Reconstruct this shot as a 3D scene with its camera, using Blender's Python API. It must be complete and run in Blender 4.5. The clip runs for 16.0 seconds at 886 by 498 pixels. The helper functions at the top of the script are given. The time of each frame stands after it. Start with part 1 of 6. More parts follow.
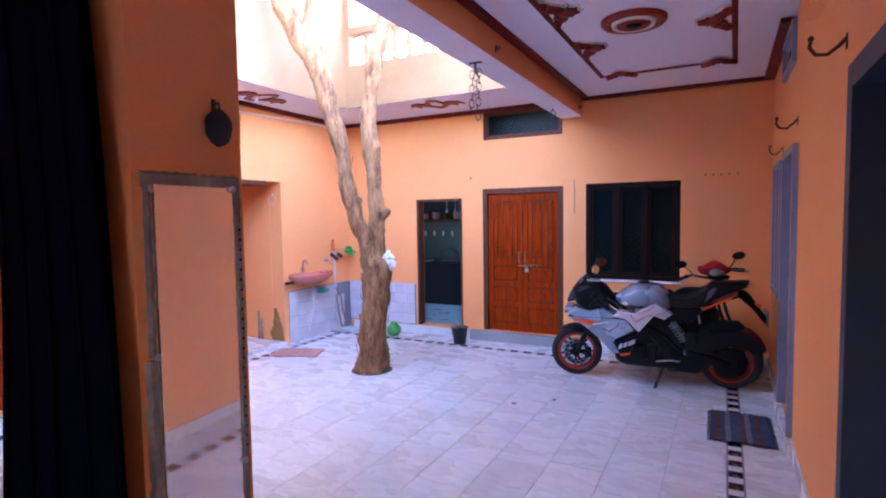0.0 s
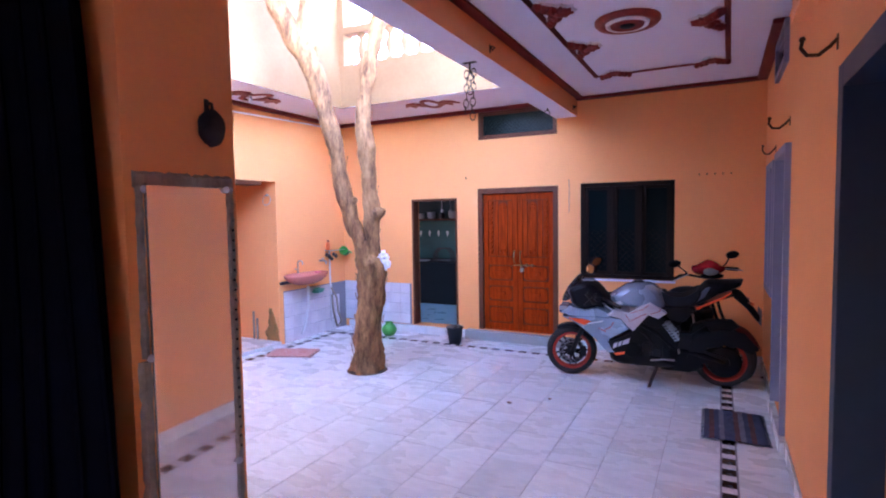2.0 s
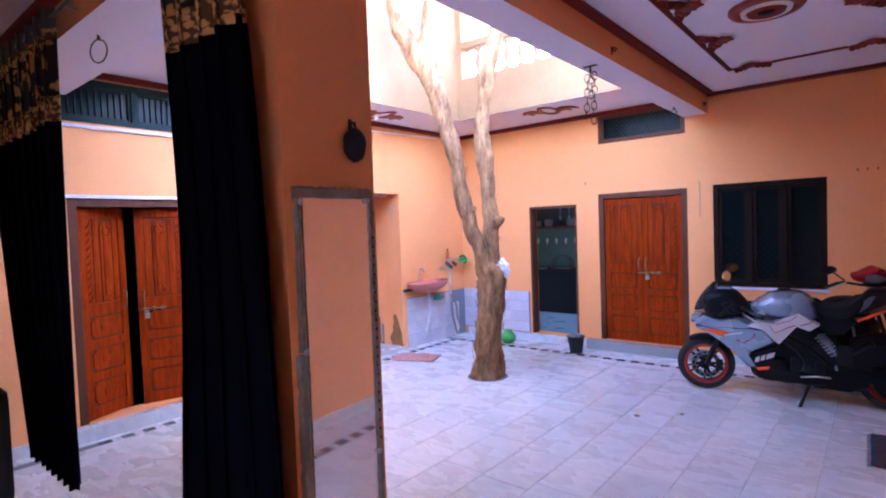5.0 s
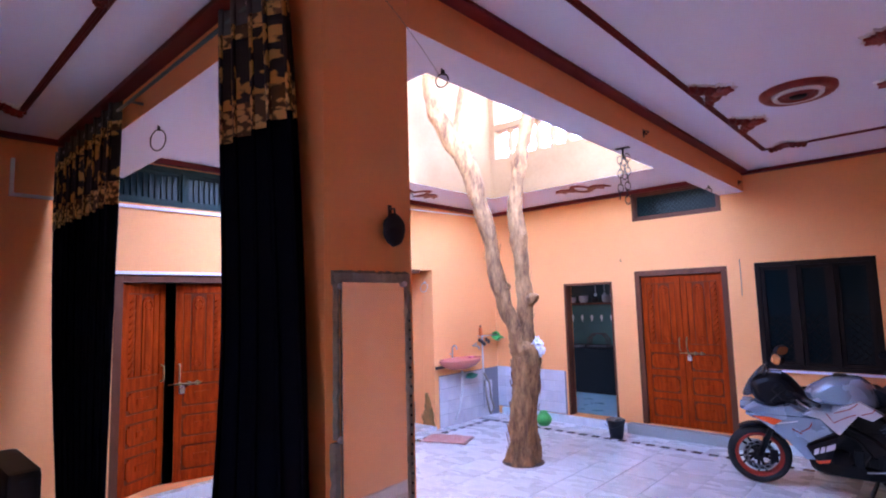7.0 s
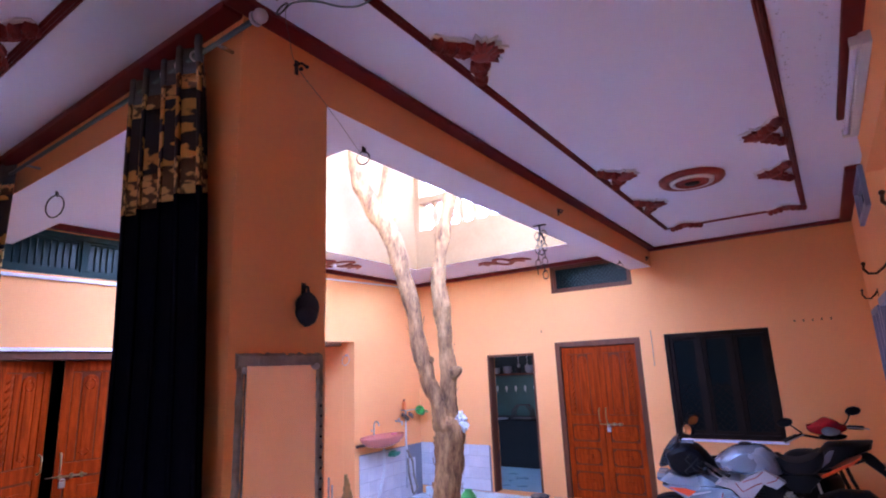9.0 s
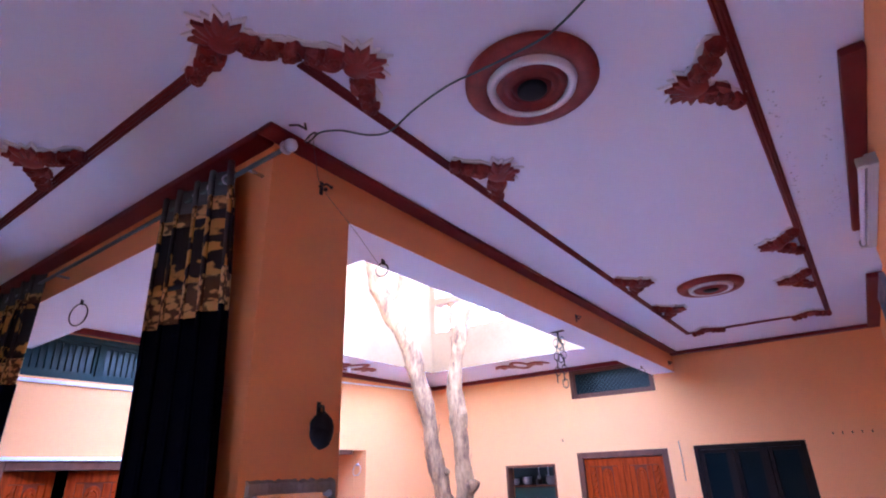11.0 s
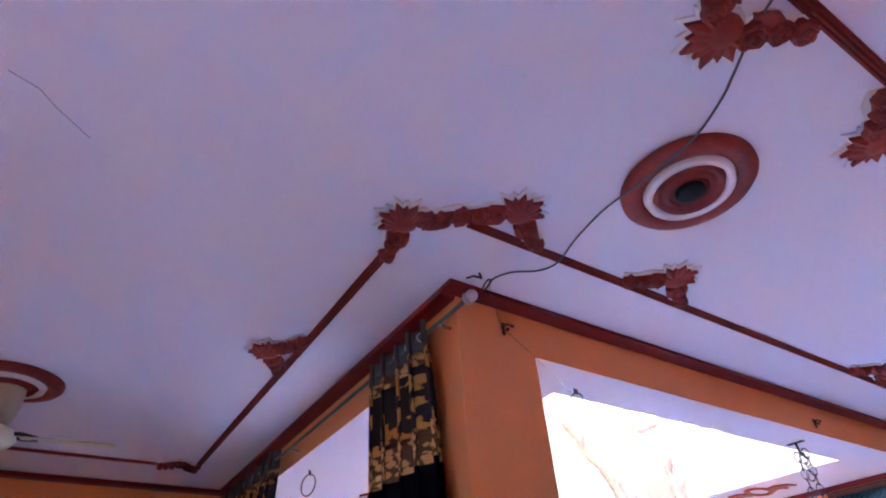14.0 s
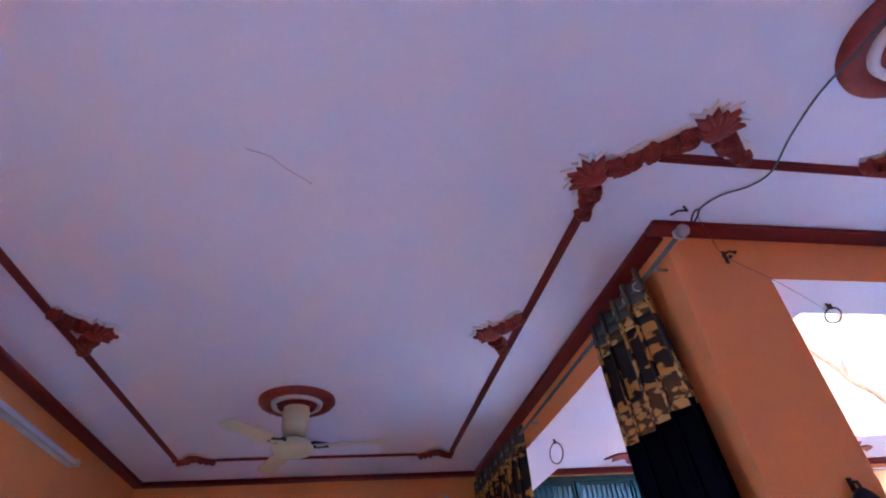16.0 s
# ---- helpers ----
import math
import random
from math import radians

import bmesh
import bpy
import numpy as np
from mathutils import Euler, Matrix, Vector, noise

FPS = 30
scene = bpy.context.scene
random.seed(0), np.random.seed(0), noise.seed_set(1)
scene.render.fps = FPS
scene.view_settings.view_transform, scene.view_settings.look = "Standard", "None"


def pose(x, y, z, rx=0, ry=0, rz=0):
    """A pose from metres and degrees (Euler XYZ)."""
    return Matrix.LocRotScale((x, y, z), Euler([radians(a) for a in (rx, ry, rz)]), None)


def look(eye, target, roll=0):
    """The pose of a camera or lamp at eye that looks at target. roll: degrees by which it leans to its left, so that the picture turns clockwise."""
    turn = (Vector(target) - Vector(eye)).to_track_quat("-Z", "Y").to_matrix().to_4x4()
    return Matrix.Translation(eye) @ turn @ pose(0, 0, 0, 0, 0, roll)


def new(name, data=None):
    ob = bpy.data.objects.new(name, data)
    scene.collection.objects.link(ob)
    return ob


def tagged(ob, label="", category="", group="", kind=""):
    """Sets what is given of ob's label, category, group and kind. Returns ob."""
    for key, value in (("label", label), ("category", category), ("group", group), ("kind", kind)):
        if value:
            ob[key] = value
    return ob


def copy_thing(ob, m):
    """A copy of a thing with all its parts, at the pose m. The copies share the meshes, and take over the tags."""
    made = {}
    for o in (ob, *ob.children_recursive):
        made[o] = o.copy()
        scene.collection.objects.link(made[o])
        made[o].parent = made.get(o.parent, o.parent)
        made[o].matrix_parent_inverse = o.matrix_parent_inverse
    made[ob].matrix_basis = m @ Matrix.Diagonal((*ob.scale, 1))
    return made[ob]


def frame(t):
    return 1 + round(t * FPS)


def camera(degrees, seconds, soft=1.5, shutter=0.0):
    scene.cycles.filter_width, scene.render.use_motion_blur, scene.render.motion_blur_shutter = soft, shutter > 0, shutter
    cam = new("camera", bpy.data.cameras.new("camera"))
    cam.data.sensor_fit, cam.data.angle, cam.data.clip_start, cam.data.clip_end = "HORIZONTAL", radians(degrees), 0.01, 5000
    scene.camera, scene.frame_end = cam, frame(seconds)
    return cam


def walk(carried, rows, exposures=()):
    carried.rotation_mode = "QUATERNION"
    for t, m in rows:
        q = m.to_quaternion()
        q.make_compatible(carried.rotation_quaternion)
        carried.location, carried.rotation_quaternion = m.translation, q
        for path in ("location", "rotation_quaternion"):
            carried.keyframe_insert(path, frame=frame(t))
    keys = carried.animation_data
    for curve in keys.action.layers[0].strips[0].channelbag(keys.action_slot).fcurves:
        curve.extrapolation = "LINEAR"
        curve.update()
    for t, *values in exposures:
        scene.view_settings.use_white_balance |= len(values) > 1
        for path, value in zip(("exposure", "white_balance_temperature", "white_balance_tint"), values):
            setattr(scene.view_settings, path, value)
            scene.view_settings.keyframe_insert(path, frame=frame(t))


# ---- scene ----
cam = camera(79.08, 16.0, soft=2.0)
# seconds, x, y, z, pitch, roll, yaw
ROWS = [
    (0.0, 0.0, 0.0, 1.8613, -3.455, 0.83, 27.777),
    (0.5, 0.0015, 0.0116, 1.854, -4.019, 1.149, 27.086),
    (1.0, 0.0061, 0.0151, 1.8518, -4.902, 1.059, 26.241),
    (1.5, 0.006, 0.0101, 1.8562, -4.604, 0.883, 26.681),
    (2.0, 0.0073, 0.0007, 1.8628, -3.498, 0.922, 27.302),
    (2.5, 0.0081, -0.0061, 1.8624, -3.136, 1.122, 28.034),
    (3.0, 0.0028, -0.0164, 1.8605, -3.444, 0.988, 29.603),
    (3.5, 0.0117, -0.0358, 1.8575, -2.937, 1.021, 31.826),
    (4.0, -0.0044, -0.048, 1.849, -3.193, 1.333, 34.764),
    (4.5, -0.0006, -0.07, 1.8465, -3.398, 1.464, 37.763),
    (7.0, -0.0162, -0.1033, 1.8941, 5.721, 1.6, 42.82),
    (7.5, -0.0064, -0.0787, 1.9096, 7.48, 1.637, 40.51),
    (8.0, 0.0016, -0.0556, 1.9185, 8.594, 1.522, 36.876),
    (10.5, 0.0129, -0.0858, 2.006, 20.394, 1.36, 35.535),
    (11.0, 0.0169, -0.095, 2.0286, 22.903, 1.729, 36.565),
    (11.5, 0.0204, -0.1193, 2.0439, 25.468, 2.161, 38.149),
    (12.0, 0.0157, -0.1507, 2.0487, 29.388, 2.215, 41.325),
    (12.5, 0.025, -0.173, 2.053, 32.082, 2.802, 44.58),
    (13.0, 0.0312, -0.1937, 2.0571, 34.059, 3.055, 47.368),
    (13.5, 0.0379, -0.1947, 2.0293, 36.502, 3.175, 52.095),
    (14.0, 0.0401, -0.213, 1.9844, 37.938, 3.009, 57.257),
    (14.5, 0.0243, -0.2409, 1.9658, 37.416, 2.48, 61.637),
    (15.0, 0.0042, -0.2774, 1.9464, 36.331, 2.096, 67.753),
    (15.5, -0.0003, -0.3055, 1.934, 36.551, 2.859, 73.525),
    (16.0, 0.0171, -0.3453, 1.9233, 37.236, 4.3, 80.896),
]
EXPOSURES = [(0.0, 5.3, 5950, 36), (8.0, 5.3, 5950, 37), (11.0, 5.6, 5350, 36), (13.0, 5.95, 5230, 27), (16.0, 6.1, 4980, 18)]
walk(cam, [(t, pose(x, y, z, 90 + p, r, yaw)) for t, x, y, z, p, r, yaw in ROWS], EXPOSURES)

# ---- world and sun ----
SUN_EL, SUN_AZ = 70.0, 45.0  # degrees above the horizon; degrees from +y towards +x where the sun stands
world = bpy.data.worlds.new("world")
scene.world = world
world.use_nodes = True
wn = world.node_tree.nodes
sky = wn.new("ShaderNodeTexSky")
sky.sky_type, sky.sun_disc = "NISHITA", False
sky.sun_elevation, sky.sun_rotation = radians(SUN_EL), radians(SUN_AZ)
world.node_tree.links.new(sky.outputs["Color"], wn["Background"].inputs["Color"])
wn["Background"].inputs["Strength"].default_value = 0.15
sun_data = bpy.data.lights.new("sun", "SUN")
sun_data.energy, sun_data.angle, sun_data.color = 0.7, radians(2.5), (1.0, 0.93, 0.84)
sun = new("sun", sun_data)
sd = Vector((math.sin(radians(SUN_AZ)) * math.cos(radians(SUN_EL)), math.cos(radians(SUN_AZ)) * math.cos(radians(SUN_EL)), math.sin(radians(SUN_EL))))
sun.matrix_world = look(sd * 30, (0, 0, 0))

# ---- materials ----


def mat(name, base, rough=0.6, metal=0.0, second=None, big=1.5, small=30.0, amount=0.35, bump=0.15, stretch=(1, 1, 1), spec=0.5, island=0.0, piece=0.0, place=False):
    """A procedural surface: two scales of noise between base and second, fine relief, and a shift from piece to piece."""
    m = bpy.data.materials.new(name)
    m.use_nodes = True
    nt = m.node_tree
    n, link = nt.nodes, nt.links.new
    b = n["Principled BSDF"]
    co = n.new("ShaderNodeTexCoord")
    mp = n.new("ShaderNodeMapping")
    mp.inputs["Scale"].default_value = stretch
    if place:  # one continuous pattern across pieces laid side by side, shifted a little from piece to piece
        geo, oi, sh = n.new("ShaderNodeNewGeometry"), n.new("ShaderNodeObjectInfo"), n.new("ShaderNodeVectorMath")
        sh.operation = "MULTIPLY_ADD"
        link(oi.outputs["Random"], sh.inputs[0])
        sh.inputs[1].default_value = (7.0, 11.0, 3.0)
        link(geo.outputs["Position"], sh.inputs[2])
        link(sh.outputs["Vector"], mp.inputs["Vector"])
    else:
        link(co.outputs["Object"], mp.inputs["Vector"])
    second = second or tuple(c * 0.72 for c in base)
    coarse, fine = n.new("ShaderNodeTexNoise"), n.new("ShaderNodeTexNoise")
    coarse.inputs["Scale"].default_value, coarse.inputs["Detail"].default_value = big, 5
    fine.inputs["Scale"].default_value, fine.inputs["Detail"].default_value = small, 3
    for q in (coarse, fine):
        link(mp.outputs["Vector"], q.inputs["Vector"])
    mix = n.new("ShaderNodeMath")
    mix.operation = "MULTIPLY_ADD"
    link(fine.outputs["Fac"], mix.inputs[0])
    mix.inputs[1].default_value = 0.45
    link(coarse.outputs["Fac"], mix.inputs[2])
    ramp = n.new("ShaderNodeMapRange")
    ramp.inputs["From Min"].default_value, ramp.inputs["From Max"].default_value = 0.45, 1.05
    ramp.inputs["To Max"].default_value = amount
    link(mix.outputs[0], ramp.inputs["Value"])
    col = n.new("ShaderNodeMix")
    col.data_type = "RGBA"
    col.inputs["A"].default_value, col.inputs["B"].default_value = (*base, 1), (*second, 1)
    link(ramp.outputs["Result"], col.inputs["Factor"])
    out = col.outputs["Result"]
    if island or piece:
        info = n.new("ShaderNodeObjectInfo") if piece else n.new("ShaderNodeNewGeometry")
        hsv = n.new("ShaderNodeHueSaturation")
        mr = n.new("ShaderNodeMapRange")
        k = piece or island
        mr.inputs["To Min"].default_value, mr.inputs["To Max"].default_value = 1 - k, 1 + k
        link(info.outputs["Random" if piece else "Random Per Island"], mr.inputs["Value"])
        link(mr.outputs["Result"], hsv.inputs["Value"])
        link(out, hsv.inputs["Color"])
        out = hsv.outputs["Color"]
    link(out, b.inputs["Base Color"])
    rr = n.new("ShaderNodeMapRange")
    rr.inputs["To Min"].default_value, rr.inputs["To Max"].default_value = max(rough - 0.12, 0.03), min(rough + 0.12, 1)
    link(coarse.outputs["Fac"], rr.inputs["Value"])
    link(rr.outputs["Result"], b.inputs["Roughness"])
    b.inputs["Metallic"].default_value = metal
    b.inputs["Specular IOR Level"].default_value = spec
    if bump:
        bp = n.new("ShaderNodeBump")
        bp.inputs["Strength"].default_value, bp.inputs["Distance"].default_value = bump, 0.01
        link(mix.outputs[0], bp.inputs["Height"])
        link(bp.outputs["Normal"], b.inputs["Normal"])
    return m


M_WALL = mat("peach_wall_paint", (0.92, 0.405, 0.140), 0.75, second=(0.82, 0.33, 0.10), big=0.9, small=40, amount=0.5, bump=0.12)
M_CEIL = mat("white_ceiling_paint", (0.76, 0.78, 0.93), 0.7, second=(0.66, 0.66, 0.82), big=0.7, small=14, amount=0.22, bump=0.05)
M_RED = mat("maroon_gloss_paint", (0.17, 0.012, 0.008), 0.5, second=(0.08, 0.008, 0.007), small=25, bump=0.15, spec=0.3)
M_ORN = mat("terracotta_relief_paint", (0.30, 0.026, 0.012), 0.5, second=(0.10, 0.010, 0.007), big=14, small=70, amount=0.8, bump=0.3)
M_MARBLE = mat("grey_white_marble", (0.70, 0.75, 0.75), 0.28, second=(0.36, 0.43, 0.46), big=2.2, small=9, amount=0.85, bump=0.03, stretch=(1, 2.0, 1), piece=0.09, place=True)
M_YARD = mat("pale_dusty_concrete", (0.42, 0.38, 0.33), 0.9, second=(0.30, 0.27, 0.23), big=0.6, small=12, amount=0.8)
M_GROUT = mat("grey_floor_joint", (0.20, 0.21, 0.24), 0.8, amount=0.5)
M_BLACKSTONE = mat("black_floor_stone", (0.02, 0.025, 0.035), 0.25, second=(0.05, 0.06, 0.07), amount=0.4, bump=0.03)
M_WHITESTONE = mat("white_floor_stone", (0.66, 0.66, 0.68), 0.25, second=(0.5, 0.5, 0.53), amount=0.4, bump=0.03)
M_DOOR = mat("varnished_teak", (0.40, 0.046, 0.002), 0.5, second=(0.10, 0.010, 0.0015), big=5.0, small=26, amount=0.85, bump=0.2, stretch=(6, 6, 0.6), spec=0.06)
M_FRAMEWOOD = mat("dark_stained_wood", (0.145, 0.046, 0.018), 0.55, second=(0.06, 0.018, 0.007), big=3, small=30, amount=0.7, bump=0.2, stretch=(6, 6, 0.7), spec=0.25)
M_WINWOOD = mat("near_black_window_wood", (0.020, 0.012, 0.009), 0.6, second=(0.011, 0.007, 0.005), big=3, small=30, amount=0.7, bump=0.2, stretch=(6, 6, 0.7), spec=0.06)
M_SLATE = mat("dark_slate_enamel", (0.035, 0.05, 0.085), 0.55, second=(0.02, 0.03, 0.05), small=18, amount=0.6, bump=0.1)
# backing brown, darker than the teak to paint shade into the grooves
M_GROOVESHADE = mat("groove_shade_brown", (0.15, 0.020, 0.003), 0.5, second=(0.07, 0.011, 0.003), big=3, small=26, stretch=(6, 6, 0.6), spec=0.25)
M_STEEL = mat("brushed_steel", (0.55, 0.55, 0.56), 0.32, 1.0, small=90, bump=0.05)
M_IRON = mat("dark_iron", (0.05, 0.05, 0.055), 0.5, 0.8, second=(0.09, 0.05, 0.03), small=60, bump=0.2)
M_GREENFRAME = mat("bottle_green_paint", (0.008, 0.036, 0.036), 0.6, second=(0.004, 0.016, 0.018), amount=0.6, spec=0.2)
M_DARKGLASS = mat("dark_window_glass", (0.003, 0.008, 0.009), 0.2, second=(0.006, 0.013, 0.015), amount=0.5, bump=0.02, spec=0.06)
M_BLUE = mat("blue_grey_enamel", (0.26, 0.29, 0.42), 0.45, second=(0.15, 0.17, 0.26), small=18, amount=0.6, bump=0.1)
M_BARK = mat("pale_peeling_bark", (0.46, 0.23, 0.085), 0.9, second=(0.07, 0.026, 0.008), big=5, small=26, amount=1.15, bump=1.8, stretch=(2.6, 2.6, 0.7))
M_CEMENT = mat("rough_grey_cement", (0.36, 0.32, 0.26), 0.9, second=(0.16, 0.14, 0.11), big=9, small=60, amount=0.9, bump=0.7)
M_TILE = mat("white_glazed_tile", (0.66, 0.65, 0.66), 0.2, second=(0.42, 0.42, 0.5), big=4, small=30, amount=0.6, bump=0.05, piece=0.05, place=True)
M_PARAPET = mat("cream_parapet_paint", (0.31, 0.175, 0.08), 0.85, second=(0.20, 0.105, 0.042), amount=0.7)
# room plaster, made nearly black to stand for the low light indoors
M_ROOMSHADE = mat("shade_toned_plaster", (0.022, 0.042, 0.044), 0.9, second=(0.012, 0.024, 0.026))
M_BLACK = mat("black_plastic", (0.006, 0.006, 0.008), 0.45, second=(0.010, 0.010, 0.013), small=80, bump=0.1, spec=0.12)
# plain near-black laminate, almost without gloss
M_NEARBLACK = mat("near_black_laminate", (0.004, 0.006, 0.007), 0.8, second=(0.008, 0.01, 0.012), spec=0.1)
M_BRASS = mat("dull_brass", (0.34, 0.26, 0.14), 0.42, 0.9, second=(0.2, 0.15, 0.08), small=60, bump=0.1)
M_RUBBER = mat("tyre_rubber", (0.012, 0.012, 0.013), 0.8, second=(0.022, 0.021, 0.02), small=60, bump=0.25)

# ---- builders ----


def thing(name, label, category, at=(0, 0, 0), rz=0.0, group="", kind=""):
    ob = new(name)
    ob.empty_display_size = 0.1
    ob.matrix_world = pose(*at, 0, 0, rz)
    return tagged(ob, label, category, group, kind)


def finish(bm, name, material, smooth=False):
    me = bpy.data.meshes.new(name)
    bmesh.ops.recalc_face_normals(bm, faces=bm.faces)
    bm.to_mesh(me)
    bm.free()
    for m in material if isinstance(material, (list, tuple)) else [material]:
        me.materials.append(m)
    if smooth:
        me.shade_smooth()
        me.set_sharp_from_angle(angle=radians(30))
    return me


def part(name, bm, material, parent=None, label="", at=None, smooth=False):
    ob = new(name, finish(bm, name, material, smooth))
    if parent is not None:
        ob.parent = parent
    if at is not None:
        ob.matrix_basis = at if isinstance(at, Matrix) else pose(*at)
    if label:
        ob["label"] = label
    return ob


def structure(name, bm, material, label, category, smooth=False):
    return tagged(part(name, bm, material, smooth=smooth), label, category, kind="structure")


def add_box(bm, lo, hi, bevel=0.0, m=None, mi=0):
    t = bmesh.new()
    bmesh.ops.create_cube(t, size=1)
    c, s = [(a + b) / 2 for a, b in zip(lo, hi)], [abs(b - a) for a, b in zip(lo, hi)]
    for v in t.verts:
        v.co = Vector((c[0] + v.co.x * s[0], c[1] + v.co.y * s[1], c[2] + v.co.z * s[2]))
    if bevel:
        bmesh.ops.bevel(t, geom=t.edges[:], offset=bevel, segments=2, profile=0.7, affect="EDGES")
    merge(bm, t, m, mi)
    return bm


def merge(bm, t, m=None, mi=0):
    """Copies the bmesh t into bm, moved by m."""
    vs = {}
    for v in t.verts:
        vs[v] = bm.verts.new(m @ v.co if m else v.co)
    for f in t.faces:
        try:
            g = bm.faces.new([vs[v] for v in f.verts])
            g.material_index, g.smooth = mi or f.material_index, f.smooth
        except ValueError:
            pass
    t.free()


def box(lo, hi, bevel=0.0):
    return add_box(bmesh.new(), lo, hi, bevel)


def add_tube(bm, pts, r, n=8, cap=True, mi=0):
    """A tube along pts; r is a radius or one for each point."""
    pts = [Vector(p) for p in pts]
    rs = r if isinstance(r, (list, tuple)) else [r] * len(pts)
    rings, side = [], None
    for k, p in enumerate(pts):
        d = (pts[min(k + 1, len(pts) - 1)] - pts[max(k - 1, 0)]).normalized()
        if side is None:
            side = d.orthogonal().normalized()
        side = (side - d * side.dot(d)).normalized()
        up = d.cross(side)
        rings.append([bm.verts.new(p + (side * math.cos(a) + up * math.sin(a)) * rs[k]) for a in [2 * math.pi * j / n for j in range(n)]])
    for a, b in zip(rings, rings[1:]):
        for j in range(n):
            f = bm.faces.new((a[j], a[(j + 1) % n], b[(j + 1) % n], b[j]))
            f.material_index, f.smooth = mi, True
    if cap:
        for q in (rings[0][::-1], rings[-1]):
            f = bm.faces.new(q)
            f.material_index = mi
    return bm


def tube(pts, r, n=8):
    return add_tube(bmesh.new(), pts, r, n)


def add_lathe(bm, prof, n=32, m=None, mi=0):
    """Turns (radius, height) points about z."""
    t = bmesh.new()
    rings = []
    for r, z in prof:
        rings.append([t.verts.new((r * math.cos(a), r * math.sin(a), z)) for a in [2 * math.pi * j / n for j in range(n)]] if r > 1e-5 else [t.verts.new((0, 0, z))])
    for a, b in zip(rings, rings[1:]):
        for j in range(n):
            q = [a[j % len(a)], a[(j + 1) % len(a)], b[(j + 1) % len(b)], b[j % len(b)]]
            q = list(dict.fromkeys(q))
            if len(q) > 2:
                t.faces.new(q).smooth = True
    merge(bm, t, m, mi)
    return bm


def lathe(prof, n=32, m=None):
    return add_lathe(bmesh.new(), prof, n, m)


def add_torus(bm, R, r, m=None, n=28, k=8, mi=0):
    t = bmesh.new()
    rings = [[t.verts.new(((R + r * math.cos(b)) * math.cos(a), (R + r * math.cos(b)) * math.sin(a), r * math.sin(b))) for b in [2 * math.pi * j / k for j in range(k)]] for a in [2 * math.pi * i / n for i in range(n)]]
    for i in range(n):
        for j in range(k):
            t.faces.new((rings[i][j], rings[(i + 1) % n][j], rings[(i + 1) % n][(j + 1) % k], rings[i][(j + 1) % k])).smooth = True
    merge(bm, t, m, mi)
    return bm


def add_prism(bm, poly, d0, d1, m=None, mi=0, bevel=0.0):
    """Extrudes a flat outline (u, v) from depth d0 to d1 along local z, then moves it by m."""
    t = bmesh.new()
    a = [t.verts.new((u, v, d0)) for u, v in poly]
    b = [t.verts.new((u, v, d1)) for u, v in poly]
    t.faces.new(a[::-1])
    t.faces.new(b)
    for j in range(len(poly)):
        t.faces.new((a[j], a[(j + 1) % len(poly)], b[(j + 1) % len(poly)], b[j]))
    if bevel:
        bmesh.ops.bevel(t, geom=t.edges[:], offset=bevel, segments=2, profile=0.7, affect="EDGES")
    merge(bm, t, m, mi)
    return bm


def add_blob(bm, c, s, m=None, seed=0, amp=0.12, freq=3.0, sub=3, mi=0):
    t = bmesh.new()
    bmesh.ops.create_icosphere(t, subdivisions=sub, radius=1)
    for v in t.verts:
        k = 1 + amp * noise.noise(v.co * freq + Vector((seed * 7.3, seed * 3.1, 0)))
        v.co = Vector((c[0] + v.co.x * s[0] * k, c[1] + v.co.y * s[1] * k, c[2] + v.co.z * s[2] * k))
    for f in t.faces:
        f.smooth = True
    merge(bm, t, m, mi)
    return bm


def wall(axis, face, back, a0, a1, z0, z1, holes=()):
    """A wall with real openings: its face lies at x or y = face and its back at back; holes are (a0, a1, z0, z1)."""
    bm = bmesh.new()
    A = sorted({a0, a1, *[h[i] for h in holes for i in (0, 1)]})
    Z = sorted({z0, z1, *[h[i] for h in holes for i in (2, 3)]})
    solid = {}
    for i in range(len(A) - 1):
        for k in range(len(Z) - 1):
            ca, cz = (A[i] + A[i + 1]) / 2, (Z[k] + Z[k + 1]) / 2
            solid[i, k] = not any(h[0] < ca < h[1] and h[2] < cz < h[3] for h in holes)
    cache = {}

    def V(a, d, z):
        key = (round(a, 5), d, round(z, 5))
        if key not in cache:
            cache[key] = bm.verts.new((d, a, z) if axis == "x" else (a, d, z))
        return cache[key]

    for (i, k), s in solid.items():
        if not s:
            continue
        p, q, r, t = A[i], A[i + 1], Z[k], Z[k + 1]
        for d in (face, back):
            bm.faces.new((V(p, d, r), V(q, d, r), V(q, d, t), V(p, d, t)))
        if not solid.get((i - 1, k)):
            bm.faces.new((V(p, face, r), V(p, back, r), V(p, back, t), V(p, face, t)))
        if not solid.get((i + 1, k)):
            bm.faces.new((V(q, face, r), V(q, back, r), V(q, back, t), V(q, face, t)))
        if not solid.get((i, k - 1)):
            bm.faces.new((V(p, face, r), V(q, face, r), V(q, back, r), V(p, back, r)))
        if not solid.get((i, k + 1)):
            bm.faces.new((V(p, face, t), V(q, face, t), V(q, back, t), V(p, back, t)))
    return bm


